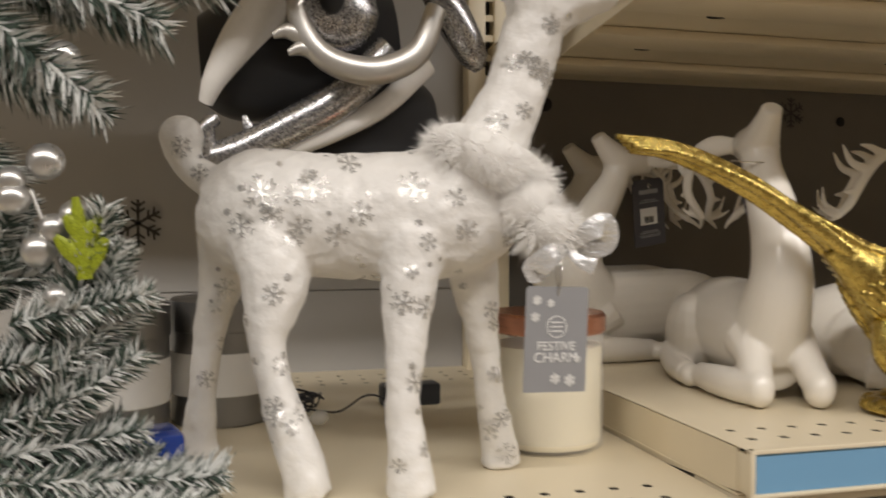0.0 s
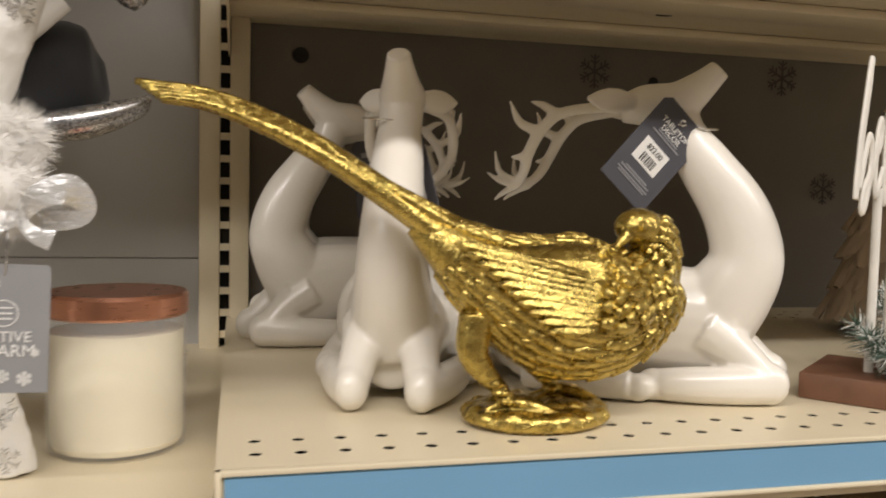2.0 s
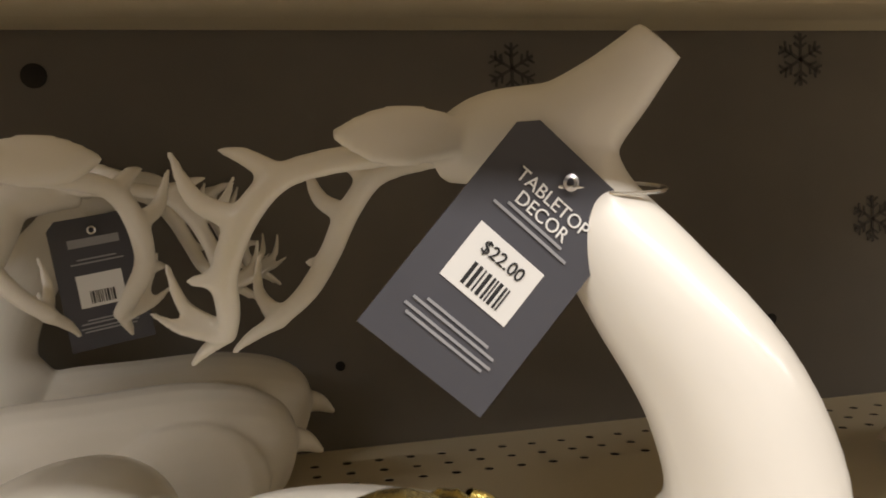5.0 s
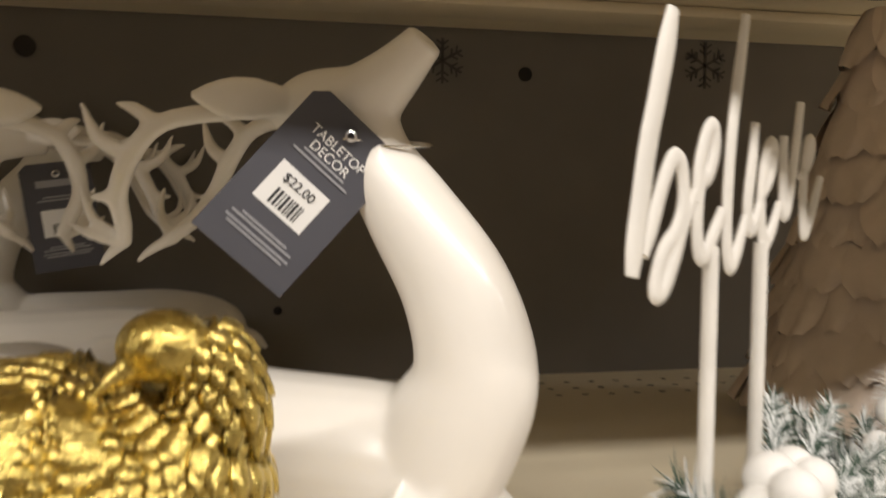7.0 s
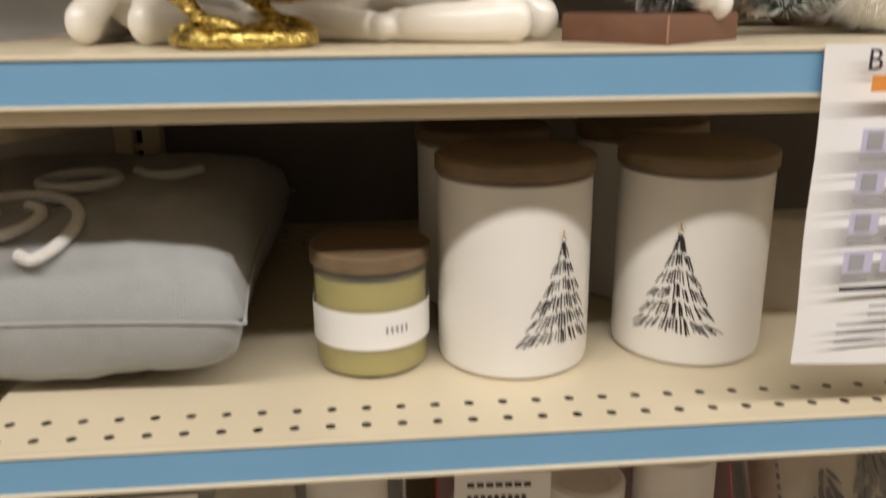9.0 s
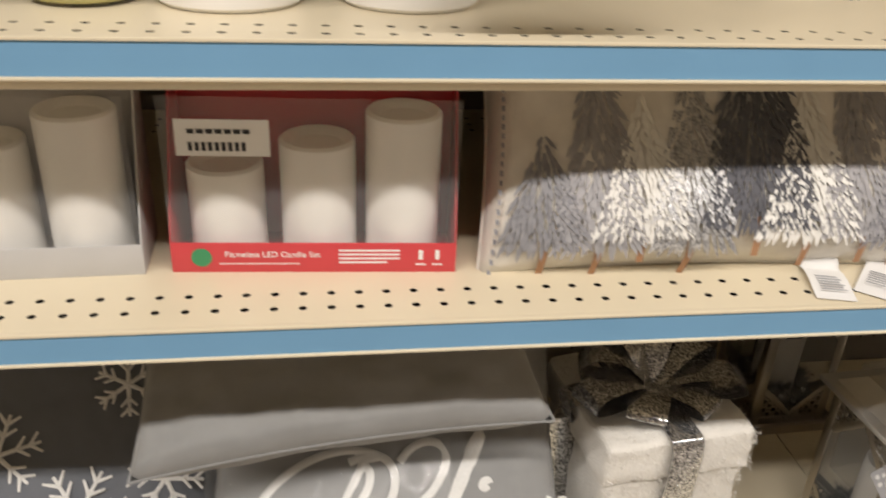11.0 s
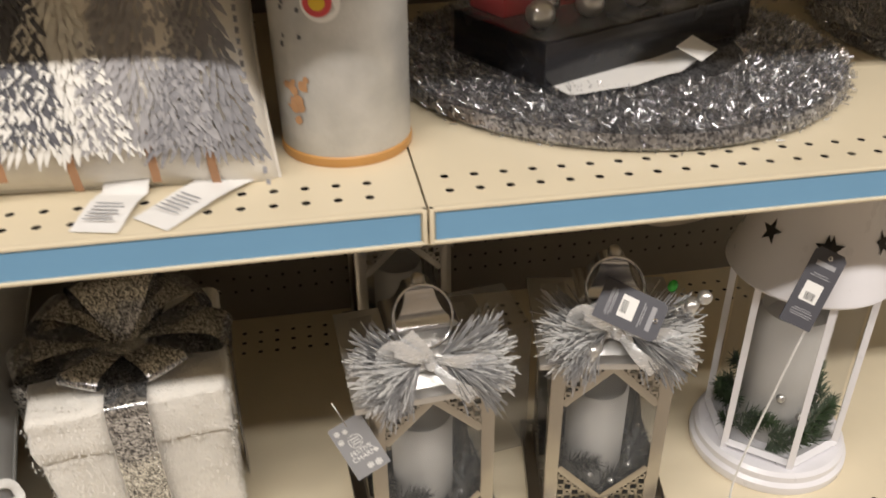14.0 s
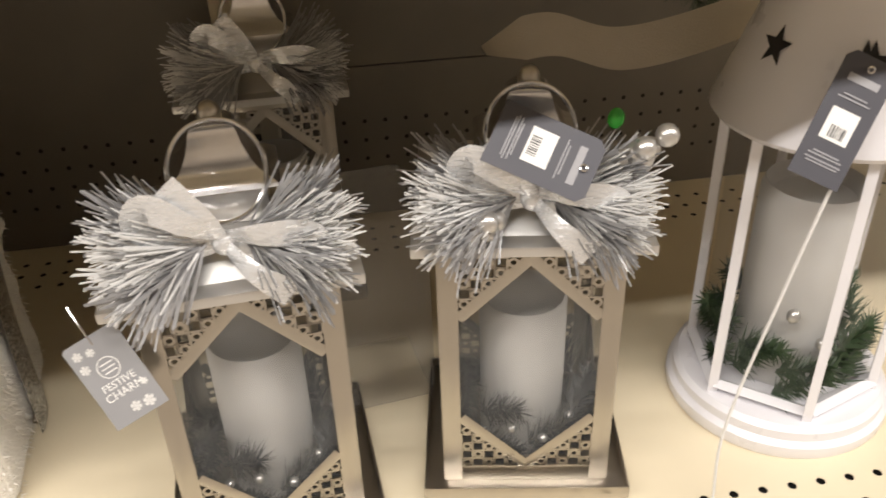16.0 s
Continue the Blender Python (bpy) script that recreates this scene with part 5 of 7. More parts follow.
for a, ln, up in ((96, 0.046, 0.0), (60, 0.022, 0.004), (134, 0.022, 0.008), (64, 0.017, 0.020), (130, 0.016, 0.023)):
    d = Vector((math.cos(radians(a)), 0, math.sin(radians(a))))
    o = Vector((0.042, -0.034, 0.150 + up))
    tube(bm, [(*o, 0.004, 0.0012), (*(o + d * ln * 0.55), 0.0048, 0.0012), (*(o + d * ln), 0.002, 0.001)], 10, 8, up=(0, 1, 0))
part("glitter_leaf", bm, GREENLEAF, pine, "lime green glitter leaf")

# ------------------------------------------------------------------ shelf with canisters
CERAMIC = material("matt_white_ceramic", (0.83, 0.81, 0.77), 0.35, vary=0.03, scale=20, coat=0.15)
BAMBOO = material("bamboo_lid", (0.21, 0.145, 0.08), 0.5, vary=0.3, scale=30, stretch=(0.2, 4, 4), bump=0.1)
GOLDSTAR = material("gold_print", (0.45, 0.28, 0.08), 0.5)


def canister(x, y, turn, drawn=True, r=0.0625, h=0.158):
    c = thing("canister", "white ceramic canister with bamboo lid and sketched fir tree", "canister", pose(x, y, Z2, 0, 0, turn), "tree canisters")
    bm = bmesh.new()
    lathe(bm, [(0, 0.0), (r - 0.006, 0.0), (r - 0.001, 0.004), (r, 0.010), (r, h - 0.002), (r - 0.004, h), (0, h)], 56, False)
    part("jar", bm, CERAMIC, c)
    bm = bmesh.new()
    lathe(bm, [(0, h + 0.0002), (r - 0.002, h + 0.0005), (r + 0.0022, h + 0.002), (r + 0.0022, h + 0.013), (r, h + 0.015), (0, h + 0.0155)], 56, False)
    part("lid", bm, BAMBOO, c, "round bamboo lid")
    if drawn:
        bm = bmesh.new()

        def stroke(a0, z0, a1, z1, w):
            pts = [(a0 + (a1 - a0) * k / 2, z0 + (z1 - z0) * k / 2) for k in range(3)]
            vs = [[bm.verts.new(((r + 0.0004) * math.sin(a + s * w), -(r + 0.0004) * math.cos(a + s * w), z)) for s in (-1, 1)] for a, z in pts]
            for k in range(2):
                bm.faces.new((vs[k][0], vs[k][1], vs[k + 1][1], vs[k + 1][0]))

        for tier in range(6):
            ztop, half = 0.112 - 0.0138 * tier, 0.06 + 0.100 * tier
            n = 5 + 4 * tier
            for k in range(n):
                u = (k + random.uniform(0.1, 0.9)) / n * 2 - 1
                a = u * half
                ln = random.uniform(0.008, 0.0135)
                stroke(a * 0.82, ztop - 0.004 * abs(u) + random.uniform(-0.002, 0.002), a * 1.05 + 0.04 * u, ztop - ln - 0.003 * abs(u), random.uniform(0.006, 0.014))
        for k in range(4):
            stroke(0.012 * (k - 1.5), 0.113, 0.02 * (k - 1.5), 0.106, 0.008)
        part("sketched_tree", bm, INK, c, "black brush-sketched fir tree")
        bm = bmesh.new()
        for k in range(5):
            a = k * 2 * math.pi / 5
            stroke(0, 0.1175, 0.065 * math.sin(a), 0.1175 + 0.0042 * math.cos(a), 0.008)
        part("star", bm, GOLDSTAR, c)
    return c


canister(0.3965, 0.1345, 27)
canister(0.5500, 0.1430, -29)
canister(0.390, 0.285, 0, False)
canister(0.552, 0.295, 10)
OLIVE = material("olive_wax", (0.33, 0.28, 0.07), 0.5, vary=0.1, scale=60)


def small_candle():
    c = thing("label_candle", "olive wax glass candle with white label and wooden lid", "candle", Matrix.Translation((0.2785, 0.1320, Z2)))
    r = 0.0470
    bm = bmesh.new()
    lathe(bm, [(0, 0.004), (r - 0.003, 0.004), (r - 0.002, 0.008), (r - 0.002, 0.080), (0, 0.081)], 44, False)
    part("wax", bm, OLIVE, c)
    bm = bmesh.new()
    lathe(bm, [(0, 0), (r - 0.006, 0), (r, 0.005), (r, 0.088), (r - 0.0015, 0.088), (r - 0.0015, 0.006), (0, 0.003)], 44, False)
    part("glass", bm, glass("thin_glass", (0.9, 0.92, 0.85), 0.03, 0.05), c).visible_shadow = False
    bm = bmesh.new()
    lathe(bm, [(r + 0.0003, 0.027), (r + 0.0006, 0.027), (r + 0.0006, 0.058), (r + 0.0003, 0.058)], 44, False)
    part("label", bm, WHITE, c, "white paper label band")
    bm = bmesh.new()
    lathe(bm, [(0, 0.0885), (r, 0.0885), (r + 0.0018, 0.090), (r + 0.0018, 0.101), (r, 0.1025), (0, 0.1025)], 44, False)
    part("lid", bm, BAMBOO, c, "dark wooden lid")
    bm = bmesh.new()
    for k in range(5):
        a = radians(14 + 5 * k)
        box(bm, -0.0008, 0.0008, -0.0002, 0.0002, 0, 0.006, m=Matrix.Rotation(a, 4, "Z") @ Matrix.Translation((0, -r - 0.0009, 0.040)))
    part("label_print", bm, GREYINK, c)


small_candle()


def fabric(name, color, weave=900.0, rough=0.9):
    return material(name, color, rough, vary=0.10, scale=60, bump=0.5, bump_scale=weave, sheen=0.3)


def cushion(name, w, h, t, mat, label, m, wrinkle=0.004, group="", seam=True, full=0.42):
    """A stuffed pillow lying in x-y with pinched corners, a seam and soft creases."""
    c = thing(name, label, "pillow", m, group)
    bm = bmesh.new()
    n = 40
    grids = []
    for s in (1, -1):
        g = []
        for i in range(n + 1):
            line = []
            for j in range(n + 1):
                u, v = 2 * j / n - 1, 2 * i / n - 1
                pinch = 1 - 0.07 * (1 - u * u) * abs(v) ** 3 - 0.0
                pinch2 = 1 - 0.07 * (1 - v * v) * abs(u) ** 3
                puff = max(0.0, (1 - u ** 4) * (1 - v ** 4)) ** full
                edge = 1 - max(abs(u), abs(v)) ** 8
                wr = wrinkle * (noise.noise(Vector((u * 3.1, v * 3.1, 7.7 * s))) + 0.6 * noise.noise(Vector((u * 8 + 3, v * 8, s)))) * edge
                line.append((u * w / 2 * pinch2, v * h / 2 * pinch, s * (t / 2 * puff + wr)))
            g.append(line)
        grids.append(g)
    vt = [[bm.verts.new(p) for p in line] for line in grids[0]]
    vb = [[vt[i][j] if i in (0, n) or j in (0, n) else bm.verts.new(grids[1][i][j]) for j in range(n + 1)] for i in range(n + 1)]
    for i in range(n):
        for j in range(n):
            bm.faces.new((vt[i][j], vt[i][j + 1], vt[i + 1][j + 1], vt[i + 1][j]))
            bm.faces.new((vb[i][j], vb[i + 1][j], vb[i + 1][j + 1], vb[i][j + 1]))
    part("cover", bm, mat, c, sharp=False)
    if seam:
        bm = bmesh.new()
        rim = [grids[0][0][j] for j in range(n + 1)] + [grids[0][i][n] for i in range(1, n + 1)] + [grids[0][n][j] for j in range(n - 1, -1, -1)] + [grids[0][i][0] for i in range(n - 1, 0, -1)]
        tube(bm, [(x, y, 0, 0.0016) for x, y, z in rim] + [(rim[0][0], rim[0][1], 0, 0.0016)], len(rim) * 2, 6)
        part("seam", bm, mat, c)
    return c


GREYKNIT = fabric("grey_knit", (0.36, 0.37, 0.37))
YARN = material("white_yarn", (0.80, 0.79, 0.76), 0.9, vary=0.1, scale=300, bump=0.6, bump_scale=900)
knit = cushion("knit_pillow", 0.375, 0.44, 0.130, GREYKNIT, "grey knitted pillow with white yarn script on the shelf", pose(0.0, 0.272, Z2 + 0.067, 0, 0, 0), 0.0065, full=0.27)


def yarn(parent, pts, r=0.0038, name="yarn_letter"):
    bm = bmesh.new()
    tube(bm, [(*p, r) for p in pts], len(pts) * 6, 8)
    return part(name, bm, YARN, parent)


def curl(cx, cy, rx, ry, a0, a1, z, n=9):
    return [(cx + rx * math.cos(radians(a0 + (a1 - a0) * k / (n - 1))), cy + ry * math.sin(radians(a0 + (a1 - a0) * k / (n - 1))), z) for k in range(n)]


def on_knit(x, y):
    u, v = x / 0.1875, (y - 0.272) / 0.22
    return (x, y - 0.272, 0.065 * max(0.0, (1 - u ** 4) * (1 - v ** 4)) ** 0.27 + 0.003)


for path in ([(0.030, 0.072), (0.042, 0.068), (0.056, 0.082), (0.060, 0.110), (0.050, 0.145), (0.024, 0.178), (-0.010, 0.188), (-0.030, 0.180)],
             [(x, y) for x, y, z in curl(0.006, 0.125, 0.022, 0.030, 80, -220, 0)], [(x, y) for x, y, z in curl(0.022, 0.245, 0.034, 0.034, 0, 350, 0)],
             [(-0.10, 0.15), (-0.08, 0.11), (-0.05, 0.10), (-0.03, 0.13), (-0.05, 0.17)], [(0.062, 0.285), (0.080, 0.262), (0.104, 0.270), (0.118, 0.300)]):
    yarn(knit, [on_knit(x, y) for x, y in path], 0.0048)


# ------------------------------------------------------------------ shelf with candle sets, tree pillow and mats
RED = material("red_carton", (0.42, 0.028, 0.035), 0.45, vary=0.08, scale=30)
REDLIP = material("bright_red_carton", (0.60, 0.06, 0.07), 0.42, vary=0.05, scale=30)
LEDWAX = material("white_led_wax", (0.74, 0.72, 0.68), 0.5, vary=0.04, scale=40)
FILM = glass("clear_film", (1, 1, 1), 0.08, 0.05)
GREENPRINT = material("green_print", (0.05, 0.28, 0.12), 0.5)
PALECARTON = material("pale_grey_carton", (0.52, 0.51, 0.50), 0.5, vary=0.06)


def candle_set(x, turn, back, lip, red=True):
    w, d, h = 0.268, 0.085, 0.172
    c = thing("candle_set_box", "red carton with three white flameless candles" if red else "pale carton with white flameless candles behind film", "boxed candles", pose(x, 0.093, Z3, 0, 0, turn), "boxed candle sets")
    bm = bmesh.new()
    box(bm, -w / 2, w / 2, d - 0.002, d, 0.0, h, 0.0008)
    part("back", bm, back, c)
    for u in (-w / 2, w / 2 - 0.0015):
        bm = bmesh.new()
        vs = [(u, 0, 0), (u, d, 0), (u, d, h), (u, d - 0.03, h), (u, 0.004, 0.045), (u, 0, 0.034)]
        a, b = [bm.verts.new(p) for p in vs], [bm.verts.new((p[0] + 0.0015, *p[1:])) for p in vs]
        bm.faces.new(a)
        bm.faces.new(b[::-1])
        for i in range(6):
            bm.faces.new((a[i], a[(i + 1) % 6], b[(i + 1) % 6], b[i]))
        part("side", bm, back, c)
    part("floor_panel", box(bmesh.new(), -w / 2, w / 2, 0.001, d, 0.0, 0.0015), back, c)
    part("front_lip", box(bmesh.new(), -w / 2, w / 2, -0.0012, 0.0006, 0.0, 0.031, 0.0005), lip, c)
    for k, (u, hh) in enumerate(((-0.085, 0.098), (0.002, 0.122), (0.083, 0.150))):
        bm = bmesh.new()
        r = 0.036
        lathe(bm, [(0, 0.0018), (r - 0.002, 0.0018), (r, 0.004), (r, hh - 0.003), (r - 0.003, hh), (r - 0.007, hh - 0.001), (r - 0.012, hh - 0.007), (0, hh - 0.009)], 40, False, Matrix.Translation((u, 0.042, 0)))
        part("candle", bm, LEDWAX, c, "white flameless pillar candle")
    f = part("film_front", box(bmesh.new(), -w / 2 + 0.001, w / 2 - 0.001, -0.0008, -0.0002, 0.0315, h), FILM, c, "clear plastic film")
    f.visible_shadow = False
    tl = part("price_label", sheet(bmesh.new(), 0.082, 0.034, 0, Matrix.Translation((-0.078, -0.0016, 0.118)), 0.0003), WHITE, c, "white store label")
    bm = bmesh.new()
    for k in range(9):
        box(bm, -0.108 + 0.0058 * k, -0.1045 + 0.0058 * k, -0.0021, -0.0017, 0.123, 0.131)
    for k in range(7):
        box(bm, -0.108 + 0.008 * k, -0.102 + 0.008 * k, -0.0021, -0.0017, 0.139, 0.143)
    part("label_print", bm, INK, c)
    if red:
        turn90 = Matrix.Rotation(radians(90), 4, "X")
        words("Flameless LED Candle Set", 0.0085, WHITE, c, Matrix.Translation((-0.040, -0.0016, 0.019)) @ turn90)
        bm = bmesh.new()
        lathe(bm, [(0, 0), (0.0095, 0), (0.0095, 0.0004), (0, 0.0006)], 26, False, Matrix.Translation((-0.106, -0.0014, 0.016)) @ turn90)
        part("round_mark", bm, GREENPRINT, c)
        bm = bmesh.new()
        box(bm, -0.09, -0.015, -0.0017, -0.0013, 0.009, 0.0098)
        for k in range(4):
            box(bm, 0.022, 0.080 - 0.012 * (k == 0), -0.0017, -0.0013, 0.010 + 0.0042 * k, 0.0118 + 0.0042 * k)
        for u in (0.100, 0.116):
            box(bm, u - 0.002, u + 0.002, -0.0017, -0.0013, 0.014, 0.024)
            box(bm, u - 0.005, u + 0.005, -0.0017, -0.0013, 0.008, 0.0095)
        part("small_print", bm, WHITE, c)
    return c


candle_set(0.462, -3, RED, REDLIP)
candle_set(0.170, 2, PALECARTON, PALECARTON, False)

CANVAS = fabric("cream_canvas", (0.76, 0.72, 0.65))
LEAF_GREY = material("grey_felt_leaf", (0.27, 0.265, 0.28), 0.9, vary=0.25, scale=200)
LEAF_DARK = material("charcoal_felt_leaf", (0.12, 0.12, 0.135), 0.9, vary=0.3, scale=200)
LEAF_PALE = material("pale_grey_felt_leaf", (0.38, 0.37, 0.38), 0.9, vary=0.2, scale=200)
LEAF_WHITE = material("white_felt_leaf", (0.82, 0.80, 0.75), 0.9, vary=0.08, scale=200)
LEAF_SPARK = glitter("silver_sequin_leaf", (0.66, 0.65, 0.64), (0.24, 0.24, 0.25), 700, 0.35, 0.4)
TRUNK = material("tan_felt_trunk", (0.40, 0.22, 0.12), 0.9, vary=0.15)
PW, PH, PT = 0.475, 0.40, 0.145
LEAN = 52
tree_pillow = cushion("tree_pillow", PW, PH, PT, CANVAS, "cream pillow with grey and white felt fir trees", pose(0.858, 0.202, Z3 + 0.150, LEAN, 0, -1.5), 0.006)
# the pillow lies in x-y and is tipped back, so that its +z face looks out


def pillow_top(x, y, lift=0.0):
    u, v = 2 * x / PW, 2 * y / PH
    puff = max(0.0, (1 - u ** 4) * (1 - v ** 4)) ** 0.42
    return PT / 2 * puff + lift


def felt_tree(x, foot, width, height, mat, trunk=True, barbs=1.0):
    bm = bmesh.new()
    rows = int(height / 0.0090)
    for r in range(rows):
        q = r / rows
        y = foot + 0.020 + (height - 0.020) * (1 - q)
        half = width / 2 * (0.06 + q) * (0.9 + 0.1 * (r % 2))
        n = max(2, int(2 * half / 0.0044))
        for k in range(n):
            u = (k + random.uniform(0.2, 0.8)) / n * 2 - 1
            px = x + u * half
            ln, w = random.uniform(0.012, 0.021), random.uniform(0.0018, 0.0032)
            dx, dy = u * 0.75 + random.uniform(-0.15, 0.15), -1.0
            m = math.hypot(dx, dy)
            dx, dy = dx / m, dy / m
            lift = 0.0012 + 0.0004 * r / rows
            pts = []
            for s, ww, up in ((0.0, 0.5, 0.0), (0.5, 1.0, 0.0016), (1.0, 0.15, 0.0035)):
                cx, cy = px + dx * ln * s, y + dy * ln * s
                pts.append([bm.verts.new((cx - dy * w * ww * e, cy + dx * w * ww * e, pillow_top(max(-PW / 2, min(PW / 2, cx)), max(-PH / 2, min(PH / 2, cy)), lift + up + random.uniform(0, 0.0012)))) for e in (-1, 1)])
            for a, b in zip(pts, pts[1:]):
                bm.faces.new((a[0], a[1], b[1], b[0]))
    t = part("felt_tree", bm, mat, tree_pillow, "", sharp=False)
    if trunk:
        bm = bmesh.new()
        ys = [foot - 0.004, foot + 0.012, foot + 0.03]
        vs = [[bm.verts.new((x + e * 0.0035, y, pillow_top(x, y, 0.0012))) for e in (-1, 1)] for y in ys]
        for a, b in zip(vs, vs[1:]):
            bm.faces.new((a[0], a[1], b[1], b[0]))
        part("felt_trunk", bm, TRUNK, tree_pillow, "tan trunk strip", sharp=False)
    return t


for args in ((-0.178, -0.198, 0.084, 0.122, LEAF_GREY), (-0.126, -0.200, 0.085, 0.225, LEAF_PALE), (-0.084, -0.188, 0.090, 0.150, LEAF_WHITE), (-0.036, -0.200, 0.078, 0.210, LEAF_SPARK), (0.030, -0.184, 0.104, 0.340, LEAF_DARK),
             (0.082, -0.192, 0.100, 0.170, LEAF_WHITE), (0.142, -0.190, 0.092, 0.300, LEAF_PALE), (0.186, -0.196, 0.078, 0.180, LEAF_GREY)):
    felt_tree(*args, trunk=args[1] < -0.1)
bm = bmesh.new()
for k in range(44):
    for side in (-1, 1):
        y = -PH / 2 + PH * (k + 0.3) / 44
        x = side * (PW / 2 - 0.010) * (1 - 0.07 * (1 - (2 * y / PH) ** 2))
        z = pillow_top(x, y, 0.0009)
        bm.faces.new([bm.verts.new(p) for p in ((x - 0.0016, y - 0.0028, z), (x + 0.0016, y - 0.0028, z), (x + 0.0016, y + 0.0028, z), (x - 0.0016, y + 0.0028, z))])
part("edge_stitching", bm, LEAF_GREY, tree_pillow, "grey blanket stitching")
for x, y, turn, ln in ((0.962, 0.047, -14, 0.054), (1.036, 0.060, -42, 0.086)):
    lab = thing("care_label", "white printed cloth care label on the shelf", "care label", pose(x, y, Z3 + 0.001, 0, 0, turn), "care labels")
    bm = bmesh.new()
    rows = [[bm.verts.new((u, -ln * 0.75 + ln * 1.35 * k / 7, 0.0007 + 0.004 * (math.sin(k / 7 * 3.0) ** 2) + (0.012 if k == 7 else 0))) for u in (-0.019, 0.0, 0.019)] for k in range(8)]
    for a, b in zip(rows, rows[1:]):
        for i in range(2):
            bm.faces.new((a[i], a[i + 1], b[i + 1], b[i]))
    part("cloth", bm, WHITE, lab, sharp=False)
    bm = bmesh.new()
    for k in range(6):
        y0 = -ln * 0.55 + 0.0052 * k
        box(bm, -0.012, 0.012 - 0.003 * (k % 2), y0, y0 + 0.0016, 0.0052, 0.0055)
    part("small_print", bm, GREYINK, lab)

GALV = material("galvanised_frost", (0.56, 0.55, 0.53), 0.45, 0.3, vary=0.3, scale=26, bump=0.35, bump_scale=160, second=(0.36, 0.36, 0.35))
RUST = material("rust_wash", (0.46, 0.25, 0.12), 0.7, vary=0.25, scale=120)
ORANGE_RIM = material("amber_rim", (0.52, 0.27, 0.08), 0.4, vary=0.1)
cyl = thing("metal_vase", "frosted grey metal cylinder vase with amber rim and sticker", "vase", Matrix.Translation((1.1525, 0.142, Z3)))
bm = bmesh.new()
lathe(bm, [(0, 0.008), (0.0570, 0.008), (0.0578, 0.010), (0.0592, 0.205), (0.0570, 0.205), (0.0555, 0.012), (0, 0.012)], 56, False)
part("body", bm, GALV, cyl)
bm = bmesh.new()
lathe(bm, [(0, 0), (0.0578, 0), (0.0590, 0.002), (0.0590, 0.0085), (0.0576, 0.010), (0, 0.010)], 56, False)
part("foot_rim", bm, ORANGE_RIM, cyl, "amber coloured foot rim")


def on_vase(bm, a, z, pts, lift):
    vs = []
    for du, dz in pts:
        r = 0.0580 + 0.0014 * (z + dz) / 0.2 + lift
        t = radians(a) + du / 0.056
        vs.append(bm.verts.new((r * math.sin(t), -r * math.cos(t), z + dz)))
    bm.faces.new(vs)


for rad, mat, lift, name in ((0.0155, WHITE, 0.0005, "sticker"), (0.0112, REDLIP, 0.0009, "sticker_ring"), (0.0062, material("yellow_print", (0.75, 0.50, 0.03), 0.5), 0.0013, "sticker_sun")):
    bm = bmesh.new()
    on_vase(bm, -18 if name != "sticker" else -16, 0.141, [(rad * math.cos(k * math.pi / 12), rad * math.sin(k * math.pi / 12)) for k in range(24)], lift)
    part(name, bm, mat, cyl)
bm = bmesh.new()
for k in range(14):
    a, z = -42 + random.uniform(-14, 14), 0.058 + random.uniform(-0.022, 0.022)
    rr = random.uniform(0.002, 0.007)
    on_vase(bm, a, z, [(rr * (0.6 + 0.5 * random.random()) * math.cos(q * 0.785), rr * (0.6 + 0.5 * random.random()) * math.sin(q * 0.785)) for q in range(8)], 0.0004 + 0.00004 * k)
part("rust_patch", bm, RUST, cyl, "rusty brown patches")
bm = bmesh.new()
for k in range(9):
    a, z = -48 + random.uniform(-10, 14), 0.135 + random.uniform(-0.035, 0.035)
    rr = random.uniform(0.0008, 0.0028)
    on_vase(bm, a, z, [(rr * (0.6 + 0.5 * random.random()) * math.cos(q * 0.785), rr * math.sin(q * 0.785)) for q in range(8)], 0.0004 + 0.00004 * k)
part("dark_speckle", bm, LEAF_DARK, cyl)

TINSEL = material("silver_tinsel", (0.72, 0.72, 0.74), 0.25, 0.9, vary=0.45, scale=400, second=(0.12, 0.12, 0.13))


